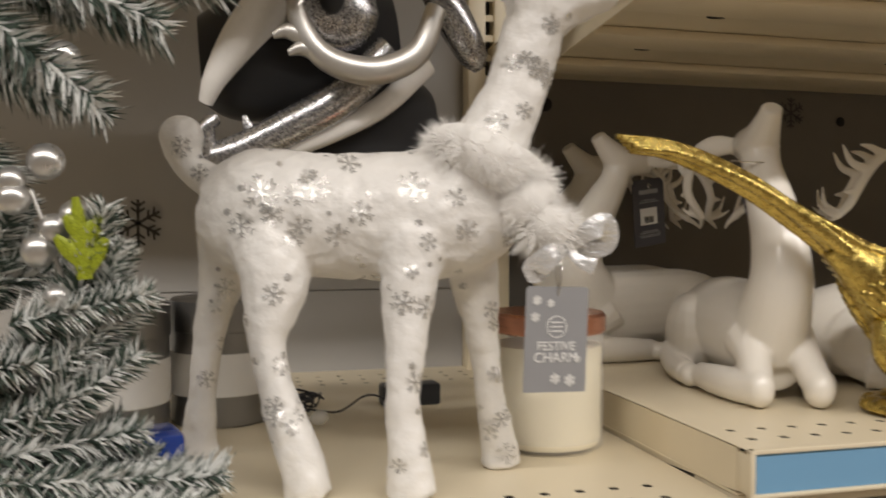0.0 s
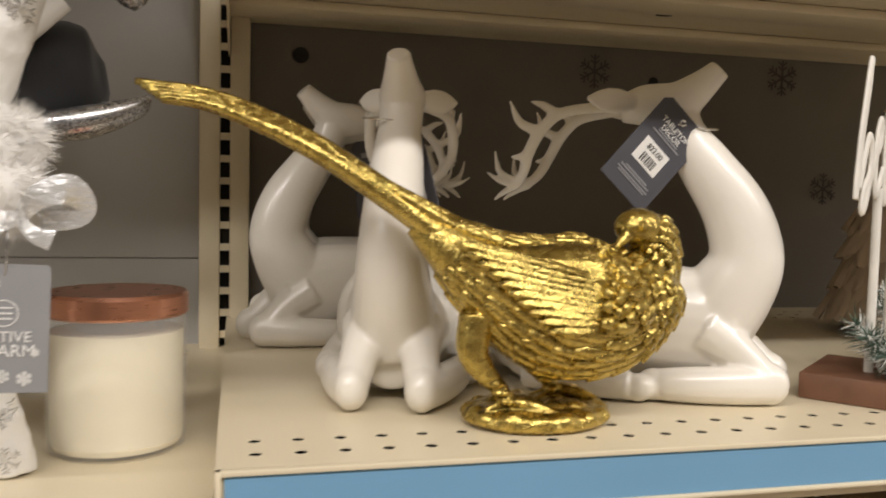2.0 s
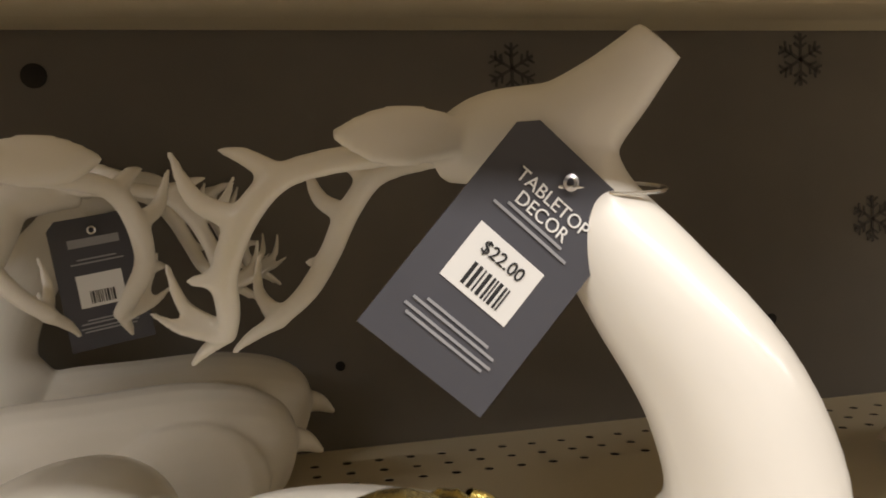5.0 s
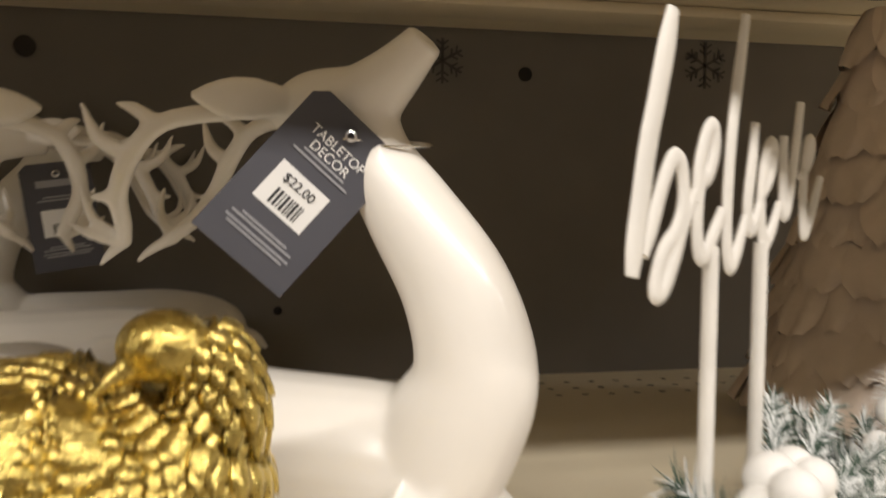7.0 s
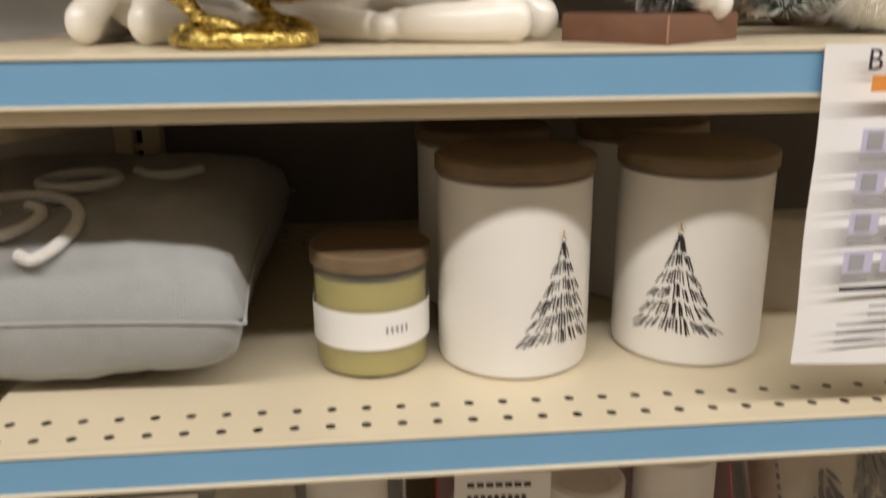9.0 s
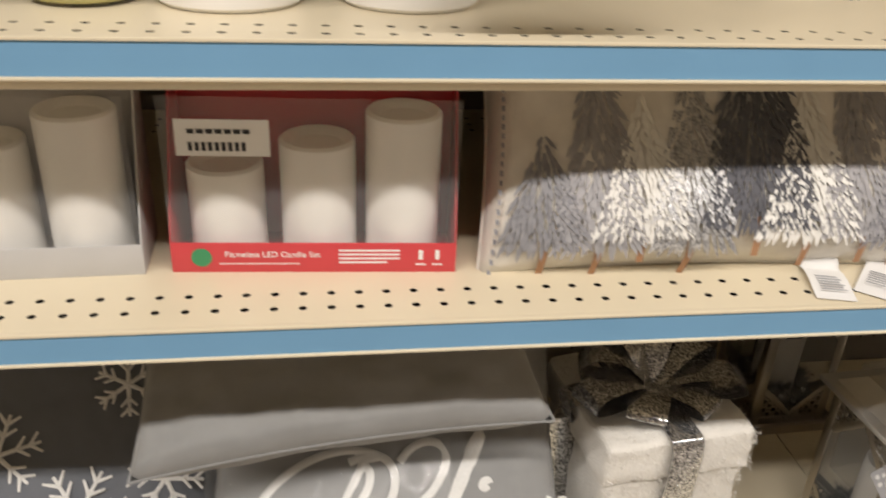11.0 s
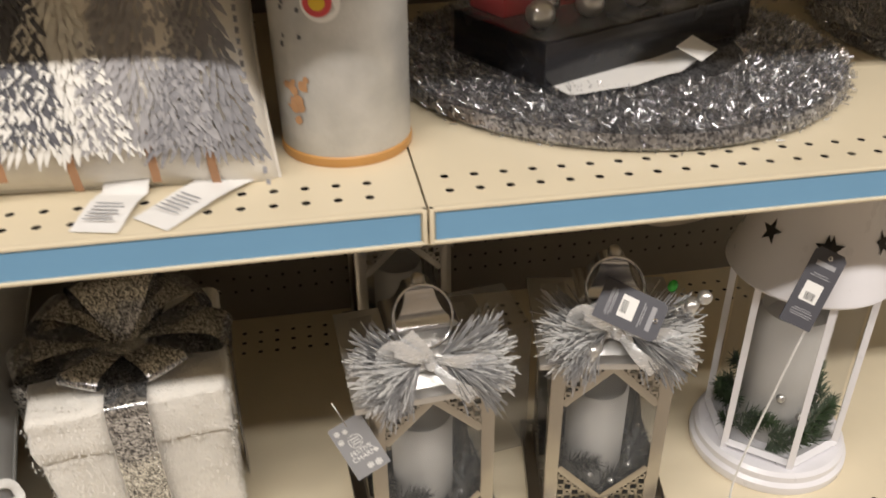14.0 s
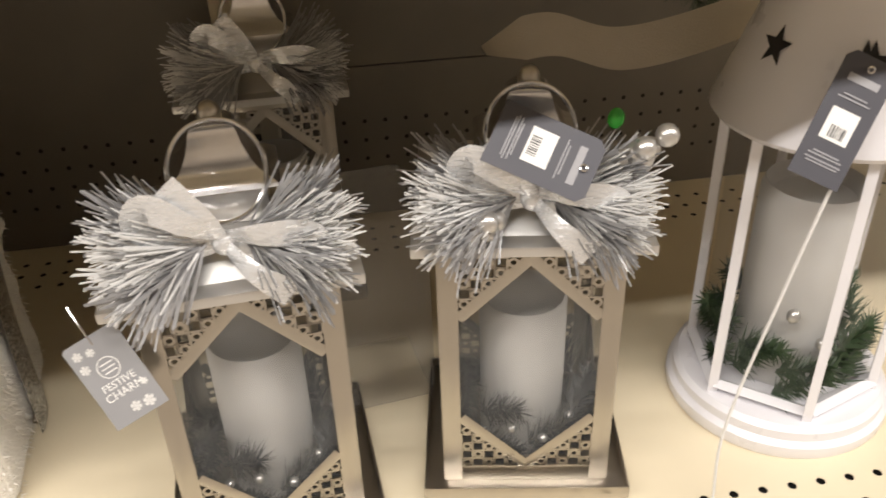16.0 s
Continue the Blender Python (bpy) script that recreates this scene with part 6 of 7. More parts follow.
def tinsel_mat(x, y, r, layers, seed):
    rnd = random.Random(seed)
    t = thing("tinsel_placemat", "round silver tinsel placemat lying on the shelf", "placemat", Matrix.Translation((x, y, Z3)), "tinsel placemats")
    bm = bmesh.new()
    lathe(bm, [(0, 0.001), (r - 0.008, 0.001), (r - 0.003, 0.006), (r - 0.006, 0.006 * layers), (0, 0.006 * layers + 0.002)], 64, False)
    part("backing", bm, glitter("grey_tinsel_weave", (0.62, 0.62, 0.64), (0.10, 0.10, 0.11), 380, 0.9, 0.3), t)
    verts, faces = [], []
    for k in range(20000):
        a = rnd.uniform(0, 2 * math.pi)
        q = r * math.sqrt(rnd.uniform(0.30, 1.0))
        z = 0.006 * layers + 0.002 if q < r - 0.008 else rnd.uniform(0.002, 0.006 * layers)
        p = Vector((q * math.cos(a), q * math.sin(a), z))
        d = Vector((math.cos(a) * rnd.uniform(-0.2, 1.0), math.sin(a) * rnd.uniform(-0.2, 1.0), rnd.uniform(-0.1, 0.9))) + Vector((rnd.uniform(-0.7, 0.7), rnd.uniform(-0.7, 0.7), 0))
        d = d.normalized() * rnd.uniform(0.003, 0.009)
        w = d.cross(Vector((rnd.uniform(-1, 1), rnd.uniform(-1, 1), rnd.uniform(-1, 1)))).normalized() * 0.00055
        e = p + d
        if e.z < 0.0008:
            e.z = 0.0008
        i = len(verts)
        verts += [p - w, p + w, e + w * 0.6, e - w * 0.6]
        faces.append((i, i + 1, i + 2, i + 3))
    me = bpy.data.meshes.new("tinsel")
    me.from_pydata(verts, [], faces)
    me.materials.append(TINSEL)
    o = new("tinsel", me)
    o.parent = t
    tagged(o, "short silver tinsel strands", kind="stuff")
    return t


tinsel_mat(1.458, 0.300, 0.250, 3, 5)
tinsel_mat(1.99, 0.31, 0.25, 3, 6)
BLACKBOX = material("black_gift_box", (0.016, 0.016, 0.019), 0.25, vary=0.2, coat=0.3)
tray = thing("boxed_ornaments", "shiny black tray box of silver ornaments on placemat", "ornament box", pose(1.345, 0.172, Z3 + 0.0225, 0, 0, 25))
part("tray", box(bmesh.new(), 0, 0.30, 0, 0.15, 0, 0.044, 0.0015), BLACKBOX, tray)
for k in range(8):
    bm = bmesh.new()
    ball(bm, 0.03 + 0.033 * k, 0.045 + 0.03 * (k % 2), 0.058, 0.015, 0.015, 0.014)
    part("ornament", bm, GLIT if k % 2 else BALL_SILVER, tray)
part("red_sleeve", box(bmesh.new(), 0.02, 0.13, 0.09, 0.148, 0.0445, 0.09, 0.001), REDLIP, tray, "red printed card sleeve")
c = part("clear_cover", box(bmesh.new(), 0.002, 0.298, 0.002, 0.148, 0.0445, 0.10, 0.003), FILM, tray, "clear plastic cover")
c.visible_shadow = False
napkin = thing("white_napkin", "folded white paper napkin under the black box", "napkin", pose(1.365, 0.150, Z3 + 0.0218, 0, 0, 25))
bm = bmesh.new()
rows = [[bm.verts.new((0.20 * i / 12 + 0.02 * (j / 4) ** 2, -0.020 * math.sin(math.pi * i / 12) + 0.07 * j / 4, 0.0015 + 0.006 * abs(math.sin(i * 0.8)) * (1 - j / 4) * (i / 12))) for j in range(5)] for i in range(13)]
for a, b in zip(rows, rows[1:]):
    for i in range(4):
        bm.faces.new((a[i], b[i], b[i + 1], a[i + 1]))
part("fold", bm, WHITE, napkin, sharp=False)
bm = bmesh.new()
sheet(bm, 0.045, 0.03, 0, pose(0.175, -0.016, 0.010, -70, 0, 20))
part("tag", bm, WHITE, napkin)

# ------------------------------------------------------------------ lowest visible shelf: pillows, gift, lanterns
GREYCLOTH = fabric("grey_cotton", (0.28, 0.28, 0.275))
SLATE = fabric("slate_cotton", (0.15, 0.16, 0.18))
WRAP = glass("crinkled_wrap", (1, 1, 1), 0.07, 0.10)
big = cushion("word_pillow", 0.46, 0.44, 0.12, GREYCLOTH, "grey cotton pillow with white Believe script in plastic", pose(0.545, 0.225, Z4 + 0.155, 40, 0, -3), 0.004)
folded = cushion("folded_pillow", 0.45, 0.34, 0.090, GREYCLOTH, "plain grey pillow folded over the pillow below", pose(0.478, 0.225, Z4 + 0.362, 26, -5, 2), 0.013, full=0.24)
flakes = cushion("snowflake_pillow", 0.34, 0.42, 0.11, SLATE, "slate grey pillow with white snowflakes", pose(0.165, 0.255, Z4 + 0.150, 42, 0, 6), 0.004)


def big_top(x, y, lift, w=0.46, h=0.44, t=0.12):
    u, v = max(-1, min(1, 2 * x / w)), max(-1, min(1, 2 * y / h))
    return t / 2 * max(0.0, (1 - u ** 4) * (1 - v ** 4)) ** 0.42 + lift


def script(pts, r=0.0050, name="white_letter", k=1.0):
    bm = bmesh.new()
    pts = [(x * 1.08 + 0.012 + 0.28 * y, y * 1.1 - 0.096 + 0.10 * x) for x, y in pts]
    tube(bm, [(x, y, big_top(x, y, 0.001), r, 0.0016) for x, y in pts], len(pts) * 6, 8)
    part(name, bm, YARN, big, "white flocked script letter")


def arc(cx, cy, rx, ry, a0, a1, n=8):
    return [(cx + rx * math.cos(radians(a0 + (a1 - a0) * k / (n - 1))), cy + ry * math.sin(radians(a0 + (a1 - a0) * k / (n - 1)))) for k in range(n)]


script(arc(-0.085, 0.010, 0.085, 0.075, 215, 60) + arc(-0.075, 0.045, 0.030, 0.030, 60, -110, 6))
script([(-0.055, 0.080), (-0.070, 0.02), (-0.085, -0.06), (-0.10, -0.09)])
script(arc(-0.055, 0.035, 0.040, 0.042, 120, -90) + arc(-0.055, -0.045, 0.045, 0.038, 80, -120))
script(arc(0.010, 0.055, 0.028, 0.030, 160, 0, 6) + [(0.030, 0.03), (0.010, 0.01)], 0.005)
script([(-0.01, -0.055)] + arc(0.012, -0.035, 0.020, 0.026, 200, 20) + [(0.0, -0.03), (0.012, -0.062), (0.035, -0.05)])
script([(0.035, -0.05), (0.060, 0.03), (0.072, 0.085), (0.062, 0.06), (0.052, -0.03), (0.062, -0.055)], 0.007)
script([(0.085, 0.0), (0.080, -0.04), (0.090, -0.055)], 0.007)
script(arc(0.090, 0.030, 0.004, 0.004, 0, 330, 6), 0.005)
script([(0.100, -0.05)] + arc(0.122, -0.028, 0.018, 0.026, 200, 20) + [(0.110, -0.03), (0.120, -0.058), (0.14, -0.04)])
script([(0.140, 0.0), (0.148, -0.05), (0.165, -0.01), (0.172, 0.008)])
script([(0.172, -0.04)] + arc(0.190, -0.022, 0.014, 0.026, 200, 20) + [(0.182, -0.025), (0.19, -0.055), (0.206, -0.04)])
bm = bmesh.new()
grid = [[bm.verts.new((-0.225 + 0.30 * j / 30, -0.21 + 0.40 * i / 30, big_top(-0.225 + 0.30 * j / 30, -0.21 + 0.40 * i / 30, 0.007 + 0.005 * noise.noise(Vector((j * 0.45, i * 0.35, 3)))))) for j in range(31)] for i in range(31)]
for i in range(30):
    for j in range(30):
        bm.faces.new((grid[i][j], grid[i][j + 1], grid[i + 1][j + 1], grid[i + 1][j]))
part("plastic_wrap", bm, WRAP, big, "crinkled clear plastic wrap", sharp=False).visible_shadow = False
for x, y, r in ((0.0, -0.08, 0.055), (0.10, -0.05, 0.045), (-0.09, 0.0, 0.05), (0.06, 0.07, 0.04)):
    bm = bmesh.new()
    z = big_top(x, y, 0.003, 0.34, 0.42, 0.11)
    for k in range(6):
        a = k * math.pi / 3 + x * 9
        d = Vector((math.cos(a), math.sin(a), 0))
        tube(bm, [(x, y, z, 0.003, 0.001), (x + d.x * r, y + d.y * r, z - 0.002, 0.002, 0.001)], 4, 6)
        for q in (0.45, 0.75):
            for s in (-0.8, 0.8):
                e = Vector((math.cos(a + s), math.sin(a + s), 0)) * r * 0.35
                tube(bm, [(x + d.x * r * q, y + d.y * r * q, z, 0.0024, 0.001), (x + d.x * r * q + e.x, y + d.y * r * q + e.y, z, 0.0016, 0.001)], 4, 6)
    part("flocked_snowflake", bm, YARN, flakes)

PLUSH = material("cream_plush", (0.80, 0.77, 0.71), 0.95, vary=0.10, scale=90, bump=1.0, bump_scale=350, sheen=0.5)


def gift_box():
    g = thing("gift_box", "cream plush gift box with silver glitter ribbon bow", "gift box", pose(0.806, 0.128, Z4, 0, 0, 7))
    for name, z0, z1, o in (("box_body", 0.0, 0.160, 0.0), ("box_lid", 0.158, 0.222, 0.006)):
        bm = bmesh.new()
        box(bm, -o, 0.195 + o, -o, 0.195 + o, z0, z1, 0.010, 3)
        bmesh.ops.subdivide_edges(bm, edges=bm.edges[:], cuts=5, use_grid_fill=True)
        for v in bm.verts:
            if v.co.z > 0.01:
                v.co += Vector((noise.noise(v.co * 42), noise.noise(v.co * 42 + Vector((5, 0, 0))), noise.noise(v.co * 42 + Vector((0, 7, 0))))) * 0.0050
        part(name, bm, PLUSH, g, sharp=False)
    bm = bmesh.new()
    for k in range(7000):
        f = random.random()
        z = random.uniform(0.004, 0.222)
        o = 0.006 if z > 0.158 else 0.0
        p = Vector((random.uniform(-o, 0.195 + o), -o, z)) if f < 0.55 else Vector((0.195 + o, random.uniform(0, 0.19), z)) if f < 0.8 else Vector((random.uniform(0, 0.195), random.uniform(0, 0.19), 0.222))
        out = Vector((0, -1, -0.4)) if f < 0.55 else Vector((1, 0, -0.4)) if f < 0.8 else Vector((0.2, -0.2, 1))
        q = p + (out + Vector((random.uniform(-0.8, 0.8), random.uniform(-0.8, 0.8), random.uniform(-0.5, 0.3)))) * 0.0036
        q.z = max(q.z, 0.0015)
        w = Vector((random.uniform(-1, 1), 0.3, random.uniform(-1, 1))).normalized() * 0.0007
        bm.faces.new((bm.verts.new(p - w), bm.verts.new(p + w), bm.verts.new(q)))
    tagged(part("plush_fur", bm, PLUSH, g, "short cream pile", sharp=False), kind="stuff")
    for pts in (((0.0975, -0.0085, 0.004), (0.0975, -0.0105, 0.10), (0.0975, -0.0145, 0.164), (0.0975, -0.0135, 0.218), (0.0975, 0.01, 0.2275), (0.0975, 0.10, 0.228)),
                ((-0.0085, 0.10, 0.004), (-0.0105, 0.10, 0.12), (-0.0145, 0.10, 0.19), (-0.010, 0.10, 0.2265), (0.10, 0.10, 0.2285), (0.20, 0.10, 0.2265), (0.2085, 0.10, 0.19), (0.2045, 0.10, 0.10), (0.2040, 0.10, 0.004))):
        bm = bmesh.new()
        across = (0, 1, 0) if pts[0][0] > 0 else (1, 0, 0)
        tube(bm, [(*p, 0.0215, 0.0020) for p in pts], len(pts) * 7, 8, up=(0, -1, 0.3) if pts[0][0] > 0 else (0.001, 0, 1))
        part("glitter_band", bm, SEQUIN, g, "silver glitter mesh ribbon")
    for a, ln, lift in ((197, 0.115, 0.030), (343, 0.115, 0.030), (238, 0.085, 0.018), (302, 0.085, 0.018), (160, 0.095, 0.045), (22, 0.095, 0.045), (120, 0.08, 0.055), (70, 0.08, 0.055)):
        d = Vector((math.cos(radians(a)), math.sin(radians(a)), 0))
        n = d.cross(Vector((0, 0, 1)))
        c0 = Vector((0.0975, 0.09, 0.232))
        pts = [c0, c0 + d * ln * 0.45 + Vector((0, 0, lift)), c0 + d * ln * 0.9 + Vector((0, 0, lift * 1.0)), c0 + d * ln * 1.0 + Vector((0, 0, lift * 0.35)), c0 + d * ln * 0.55 + Vector((0, 0, 0.004)), c0 + Vector((0, 0, 0.003))]
        bm = bmesh.new()
        tube(bm, [(*p, 0.024 if 0 < i < 5 else 0.009, 0.0012) for i, p in enumerate(pts)], 36, 8, up=(d.x * 0.2, d.y * 0.2, 1))
        part("bow_loop", bm, SEQUIN, g, "silver glitter bow loop")
    return g


SEQUIN = glitter("silver_sequin_mesh", (0.95, 0.95, 0.95), (0.10, 0.10, 0.105), 560, 0.85, 0.2, 0.50)
gift_box()

# white wax greyed down: the dim light inside the lanterns is painted into it
DIMWAX = material("white_wax_dimmed", (0.56, 0.55, 0.53), 0.6, vary=0.10, scale=25, bump=0.1, bump_scale=60)
LANT = material("champagne_silver_metal", (0.50, 0.465, 0.41), 0.30, 1.0, vary=0.06, scale=30, rough_vary=0.06)
ROOFM = material("satin_aluminium", (0.66, 0.65, 0.63), 0.32, 0.8, vary=0.05, scale=30, rough_vary=0.05)
GREYNEEDLE = material("silver_needles", (0.42, 0.42, 0.43), 0.4, 0.5, vary=0.35, scale=80)
PALENEEDLE = material("frosted_silver_needles", (0.78, 0.78, 0.77), 0.45, 0.2, vary=0.15, scale=80)


def lattice(bm, corner, sx, sz, size, y):
    """A pierced triangle of small rings and bars in the corner of a panel."""
    cx, cz = corner
    n = 5
    step = size / n
    for i in range(n):
        for j in range(n - i):
            x, z = cx + sx * step * (i + 0.5), cz + sz * step * (j + 0.5)
            h, t = step * 0.5, 0.0008
            for a, b, c, d in ((-h, h, -h - t, -h + t), (-h - t, -h + t, -h, h), (-h, h, h - t, h + t), (h - t, h + t, -h, h)):
                if (i * 3 + j) % 4:
                    box(bm, x + a, x + b, y, y + 0.0012, z + c, z + d)
            if (i + j) % 2 == 0:
                lathe(bm, [(h * 0.50, 0), (h * 0.95, 0), (h * 0.95, 0.0012), (h * 0.50, 0.0012)], 8, False, Matrix.Translation((x, y + 0.0012, z)) @ Matrix.Rotation(radians(90), 4, "X"))


def lantern(m, label, pick_turn=0, fancy=True):
    """A square metal lantern: tray foot, pierced sides, glass, flat roof, chimney and ring."""
    lan = thing("lantern", label, "lantern", m, "silver lanterns")
    bm = bmesh.new()
    box(bm, -0.082, 0.082, -0.082, 0.082, 0.005, 0.0085, 0.0008)
    for s in (-1, 1):
        box(bm, -0.082, 0.082, s * 0.082 - 0.001, s * 0.082 + 0.001, 0.0, 0.016, 0.0005)
        box(bm, s * 0.082 - 0.001, s * 0.082 + 0.001, -0.082, 0.082, 0.0, 0.016, 0.0005)
    part("tray_foot", bm, LANT, lan)
    h0, h1, w = 0.0088, 0.238, 0.066
    for k in range(4):
        turn = Matrix.Rotation(k * math.pi / 2, 4, "Z")
        bm = bmesh.new()
        box(bm, -w, -w + 0.014, -w - 0.001, -w + 0.001, h0, h1, 0.0004)
        box(bm, w - 0.014, w, -w - 0.001, -w + 0.001, h0, h1, 0.0004)
        box(bm, -w + 0.014, w - 0.014, -w - 0.001, -w + 0.001, h0, h0 + 0.016, 0.0004)
        box(bm, -w + 0.014, w - 0.014, -w - 0.001, -w + 0.001, h1 - 0.010, h1, 0.0004)
        zb, zt, xi = h0 + 0.016, h1 - 0.010, w - 0.014
        for sx in (-1, 1):
            for z, sz in ((zb, 1), (zt, -1)):
                lattice(bm, (sx * xi, z), -sx, sz, 0.044, -w - 0.0006)
                a = Vector((sx * xi, -w, z + sz * 0.053))
                b = Vector((sx * (xi - 0.053), -w, z))
                tube(bm, [(*a, 0.0046, 0.0012), (*b, 0.0046, 0.0012)], 2, 4, up=(0, 1, 0))
        bmesh.ops.transform(bm, matrix=turn, verts=bm.verts)
        part("pierced_side", bm, LANT, lan)
        bm = bmesh.new()
        box(bm, -w + 0.004, w - 0.004, -w + 0.0022, -w + 0.0032, h0 + 0.004, h1 - 0.004, m=turn)
        part("glass_pane", bm, PANE, lan, "clear glass pane").visible_shadow = False
    bm = bmesh.new()
    box(bm, -0.083, 0.083, -0.083, 0.083, h1, h1 + 0.008, 0.0012)
    part("roof_plate", bm, ROOFM, lan)
    bm = bmesh.new()
    r = bmesh.ops.create_cone(bm, cap_ends=True, segments=4, radius1=0.096, radius2=0.062, depth=0.020)
    bmesh.ops.rotate(bm, verts=bm.verts, matrix=Matrix.Rotation(radians(45), 3, "Z"))
    bmesh.ops.translate(bm, vec=(0, 0, h1 + 0.018), verts=bm.verts)
    part("hipped_roof", bm, ROOFM, lan)
    bm = bmesh.new()
    box(bm, -0.030, 0.030, -0.030, 0.030, h1 + 0.028, h1 + 0.052, 0.002)
    part("chimney", bm, ROOFM, lan)
    bm = bmesh.new()
    ch = spline([(0.039, h1 + 0.052), (0.035, h1 + 0.056), (0.025, h1 + 0.063), (0.018, h1 + 0.076), (0.0145, h1 + 0.088), (0.008, h1 + 0.094)], 18)
    rings = []
    for a, z in ch:
        rings.append([bm.verts.new((sx * a, sy * a * 0.8, z)) for sx, sy in ((-1, -1), (1, -1), (1, 1), (-1, 1))])
    for p, q in zip(rings, rings[1:]):
        for i in range(4):
            bm.faces.new((p[i], p[(i + 1) % 4], q[(i + 1) % 4], q[i]))
    bm.faces.new(rings[-1])
    bm.faces.new(rings[0])
    part("bell_cap", bm, STEEL, lan)
    bm = bmesh.new()
    ball(bm, 0, -0.004, h1 + 0.098, 0.0075)
    part("finial", bm, LANT, lan)
    bm = bmesh.new()
    tube(bm, [(0.031 * math.sin(a), -0.012 - 0.030 * (1 - math.cos(a)) * 0.5, h1 + 0.066 + 0.030 * math.cos(a), 0.0016) for a in np.linspace(0, 2 * math.pi, 17)], 48, 8)
    part("carry_ring", bm, STEEL, lan)
    bm = bmesh.new()
    lathe(bm, [(0, 0.009), (0.034, 0.009), (0.0355, 0.012), (0.0355, 0.148), (0.033, 0.152), (0.028, 0.148), (0, 0.143)], 40, False)
    part("candle", bm, DIMWAX, lan, "white pillar candle")
    for k in range(14):
        a = k * 0.9 + 0.3
        sprig(lan, (0.047 * math.cos(a), 0.047 * math.sin(a), 0.018 + 0.012 * (k % 4)), (-math.sin(a), math.cos(a), 0.35 + 0.3 * (k % 2)), 0.045, 0.028, 190, INNER, "inner_needles", 0.0006)
    for k in range(4):
        bm = bmesh.new()
        ball(bm, 0.053 * math.cos(4.0 + 0.5 * k), 0.053 * math.sin(4.0 + 0.5 * k), 0.040 + 0.012 * (k % 2), 0.0042)
        part("inner_bead", bm, BALL_SILVER, lan)
    if fancy:
        z = h1 + 0.032
        for s in (-1, 1):     # two brushes of straight stiff needles that burst outwards from the knot
            for k in range(4):
                d = Vector((s, -0.25 * s * math.sin(radians(pick_turn)) - 0.22 * k, 0.30 - 0.24 * k))
                sprig(lan, (s * 0.012, -0.054 - 0.004 * k, z + 0.004), d, 0.046, 0.056, 130, PALENEEDLE if k % 3 else GREYNEEDLE, "pine_pick", 0.0008, 0, 1.5, True)
        ribbon(lan, [(0, -0.066, z + 0.008), (-0.018, -0.080, z + 0.026), (-0.040, -0.078, z + 0.040), (-0.046, -0.070, z + 0.022), (-0.022, -0.066, z + 0.006), (-0.004, -0.064, z + 0.004)], 0.0085, RIBBON, "bow_loop")
        ribbon(lan, [(0, -0.066, z + 0.008), (0.020, -0.084, z + 0.016), (0.046, -0.086, z + 0.014), (0.052, -0.078, z + 0.002), (0.026, -0.072, z - 0.002), (0.004, -0.066, z)], 0.0085, RIBBON, "bow_loop")
        ribbon(lan, [(0, -0.070, z + 0.004), (0.016, -0.092, z - 0.006), (0.036, -0.096, z - 0.022)], 0.010, RIBBON, "bow_tail")
        ribbon(lan, [(0, -0.070, z + 0.008), (-0.010, -0.078, z + 0.030), (-0.028, -0.076, z + 0.052)], 0.009, RIBBON, "bow_tail")
        bm = bmesh.new()
        ball(bm, 0, -0.066, z + 0.004, 0.009, 0.007, 0.009)
        part("bow_knot", bm, RIBBON, lan)
    return lan


INNER = material("dark_silver_needles", (0.14, 0.14, 0.14), 0.35, 0.7, vary=0.4, scale=80)
PANE = glass("lantern_glass", (0.30, 0.31, 0.31), 0.03, 0.09)
LB = "square champagne silver metal lantern with candle and tinsel bow"
one = lantern(pose(1.212, 0.145, Z4, 0, 0, 4), LB, 10)
two = lantern(pose(1.428, 0.158, Z4, 0, 0, -10), LB, -8)
three = lantern(pose(1.225, 0.470, Z4, 0, 0, 2), LB, 0)


def berry_bunch(x, y, z, n):
    b = thing("berry_pick", "bunch of satin silver berries on the lantern roof", "berry pick", Matrix.Translation((x, y, z)), "berry picks")
    for k in range(n):
        bm = bmesh.new()
        a = k * 2.4
        ball(bm, 0.0085 * math.cos(a) + 0.003 * k, 0.006 * math.sin(a), 0.006 * math.sin(a * 1.7) + 0.002 * k, 0.0078)
        part("berry", bm, BALL_SILVER, b)


berry_bunch(1.374, 0.078, Z4 + 0.262, 5)
berry_bunch(1.478, 0.085, Z4 + 0.300, 6)
bm = bmesh.new()
ball(bm, 0, 0, 0, 0.0058, 0.003, 0.0075)
solo("green_leaf_charm", bm, glass("green_acrylic", (0.03, 0.33, 0.03), 0.1, 0.8), "small translucent green acrylic leaf", "charm", Matrix.Translation((1.470, 0.095, Z4 + 0.325)))
brand_tag(pose(1.150, 0.045, Z4 + 0.172, -25, -24, 10), 0.038, 0.062)
hang_tag(pose(1.417, 0.072, Z4 + 0.318, -42, 0, -6) @ Matrix.Rotation(radians(118), 4, "Y") @ Matrix.Translation((0, 0, -0.034)), False, 0.043, 0.068)

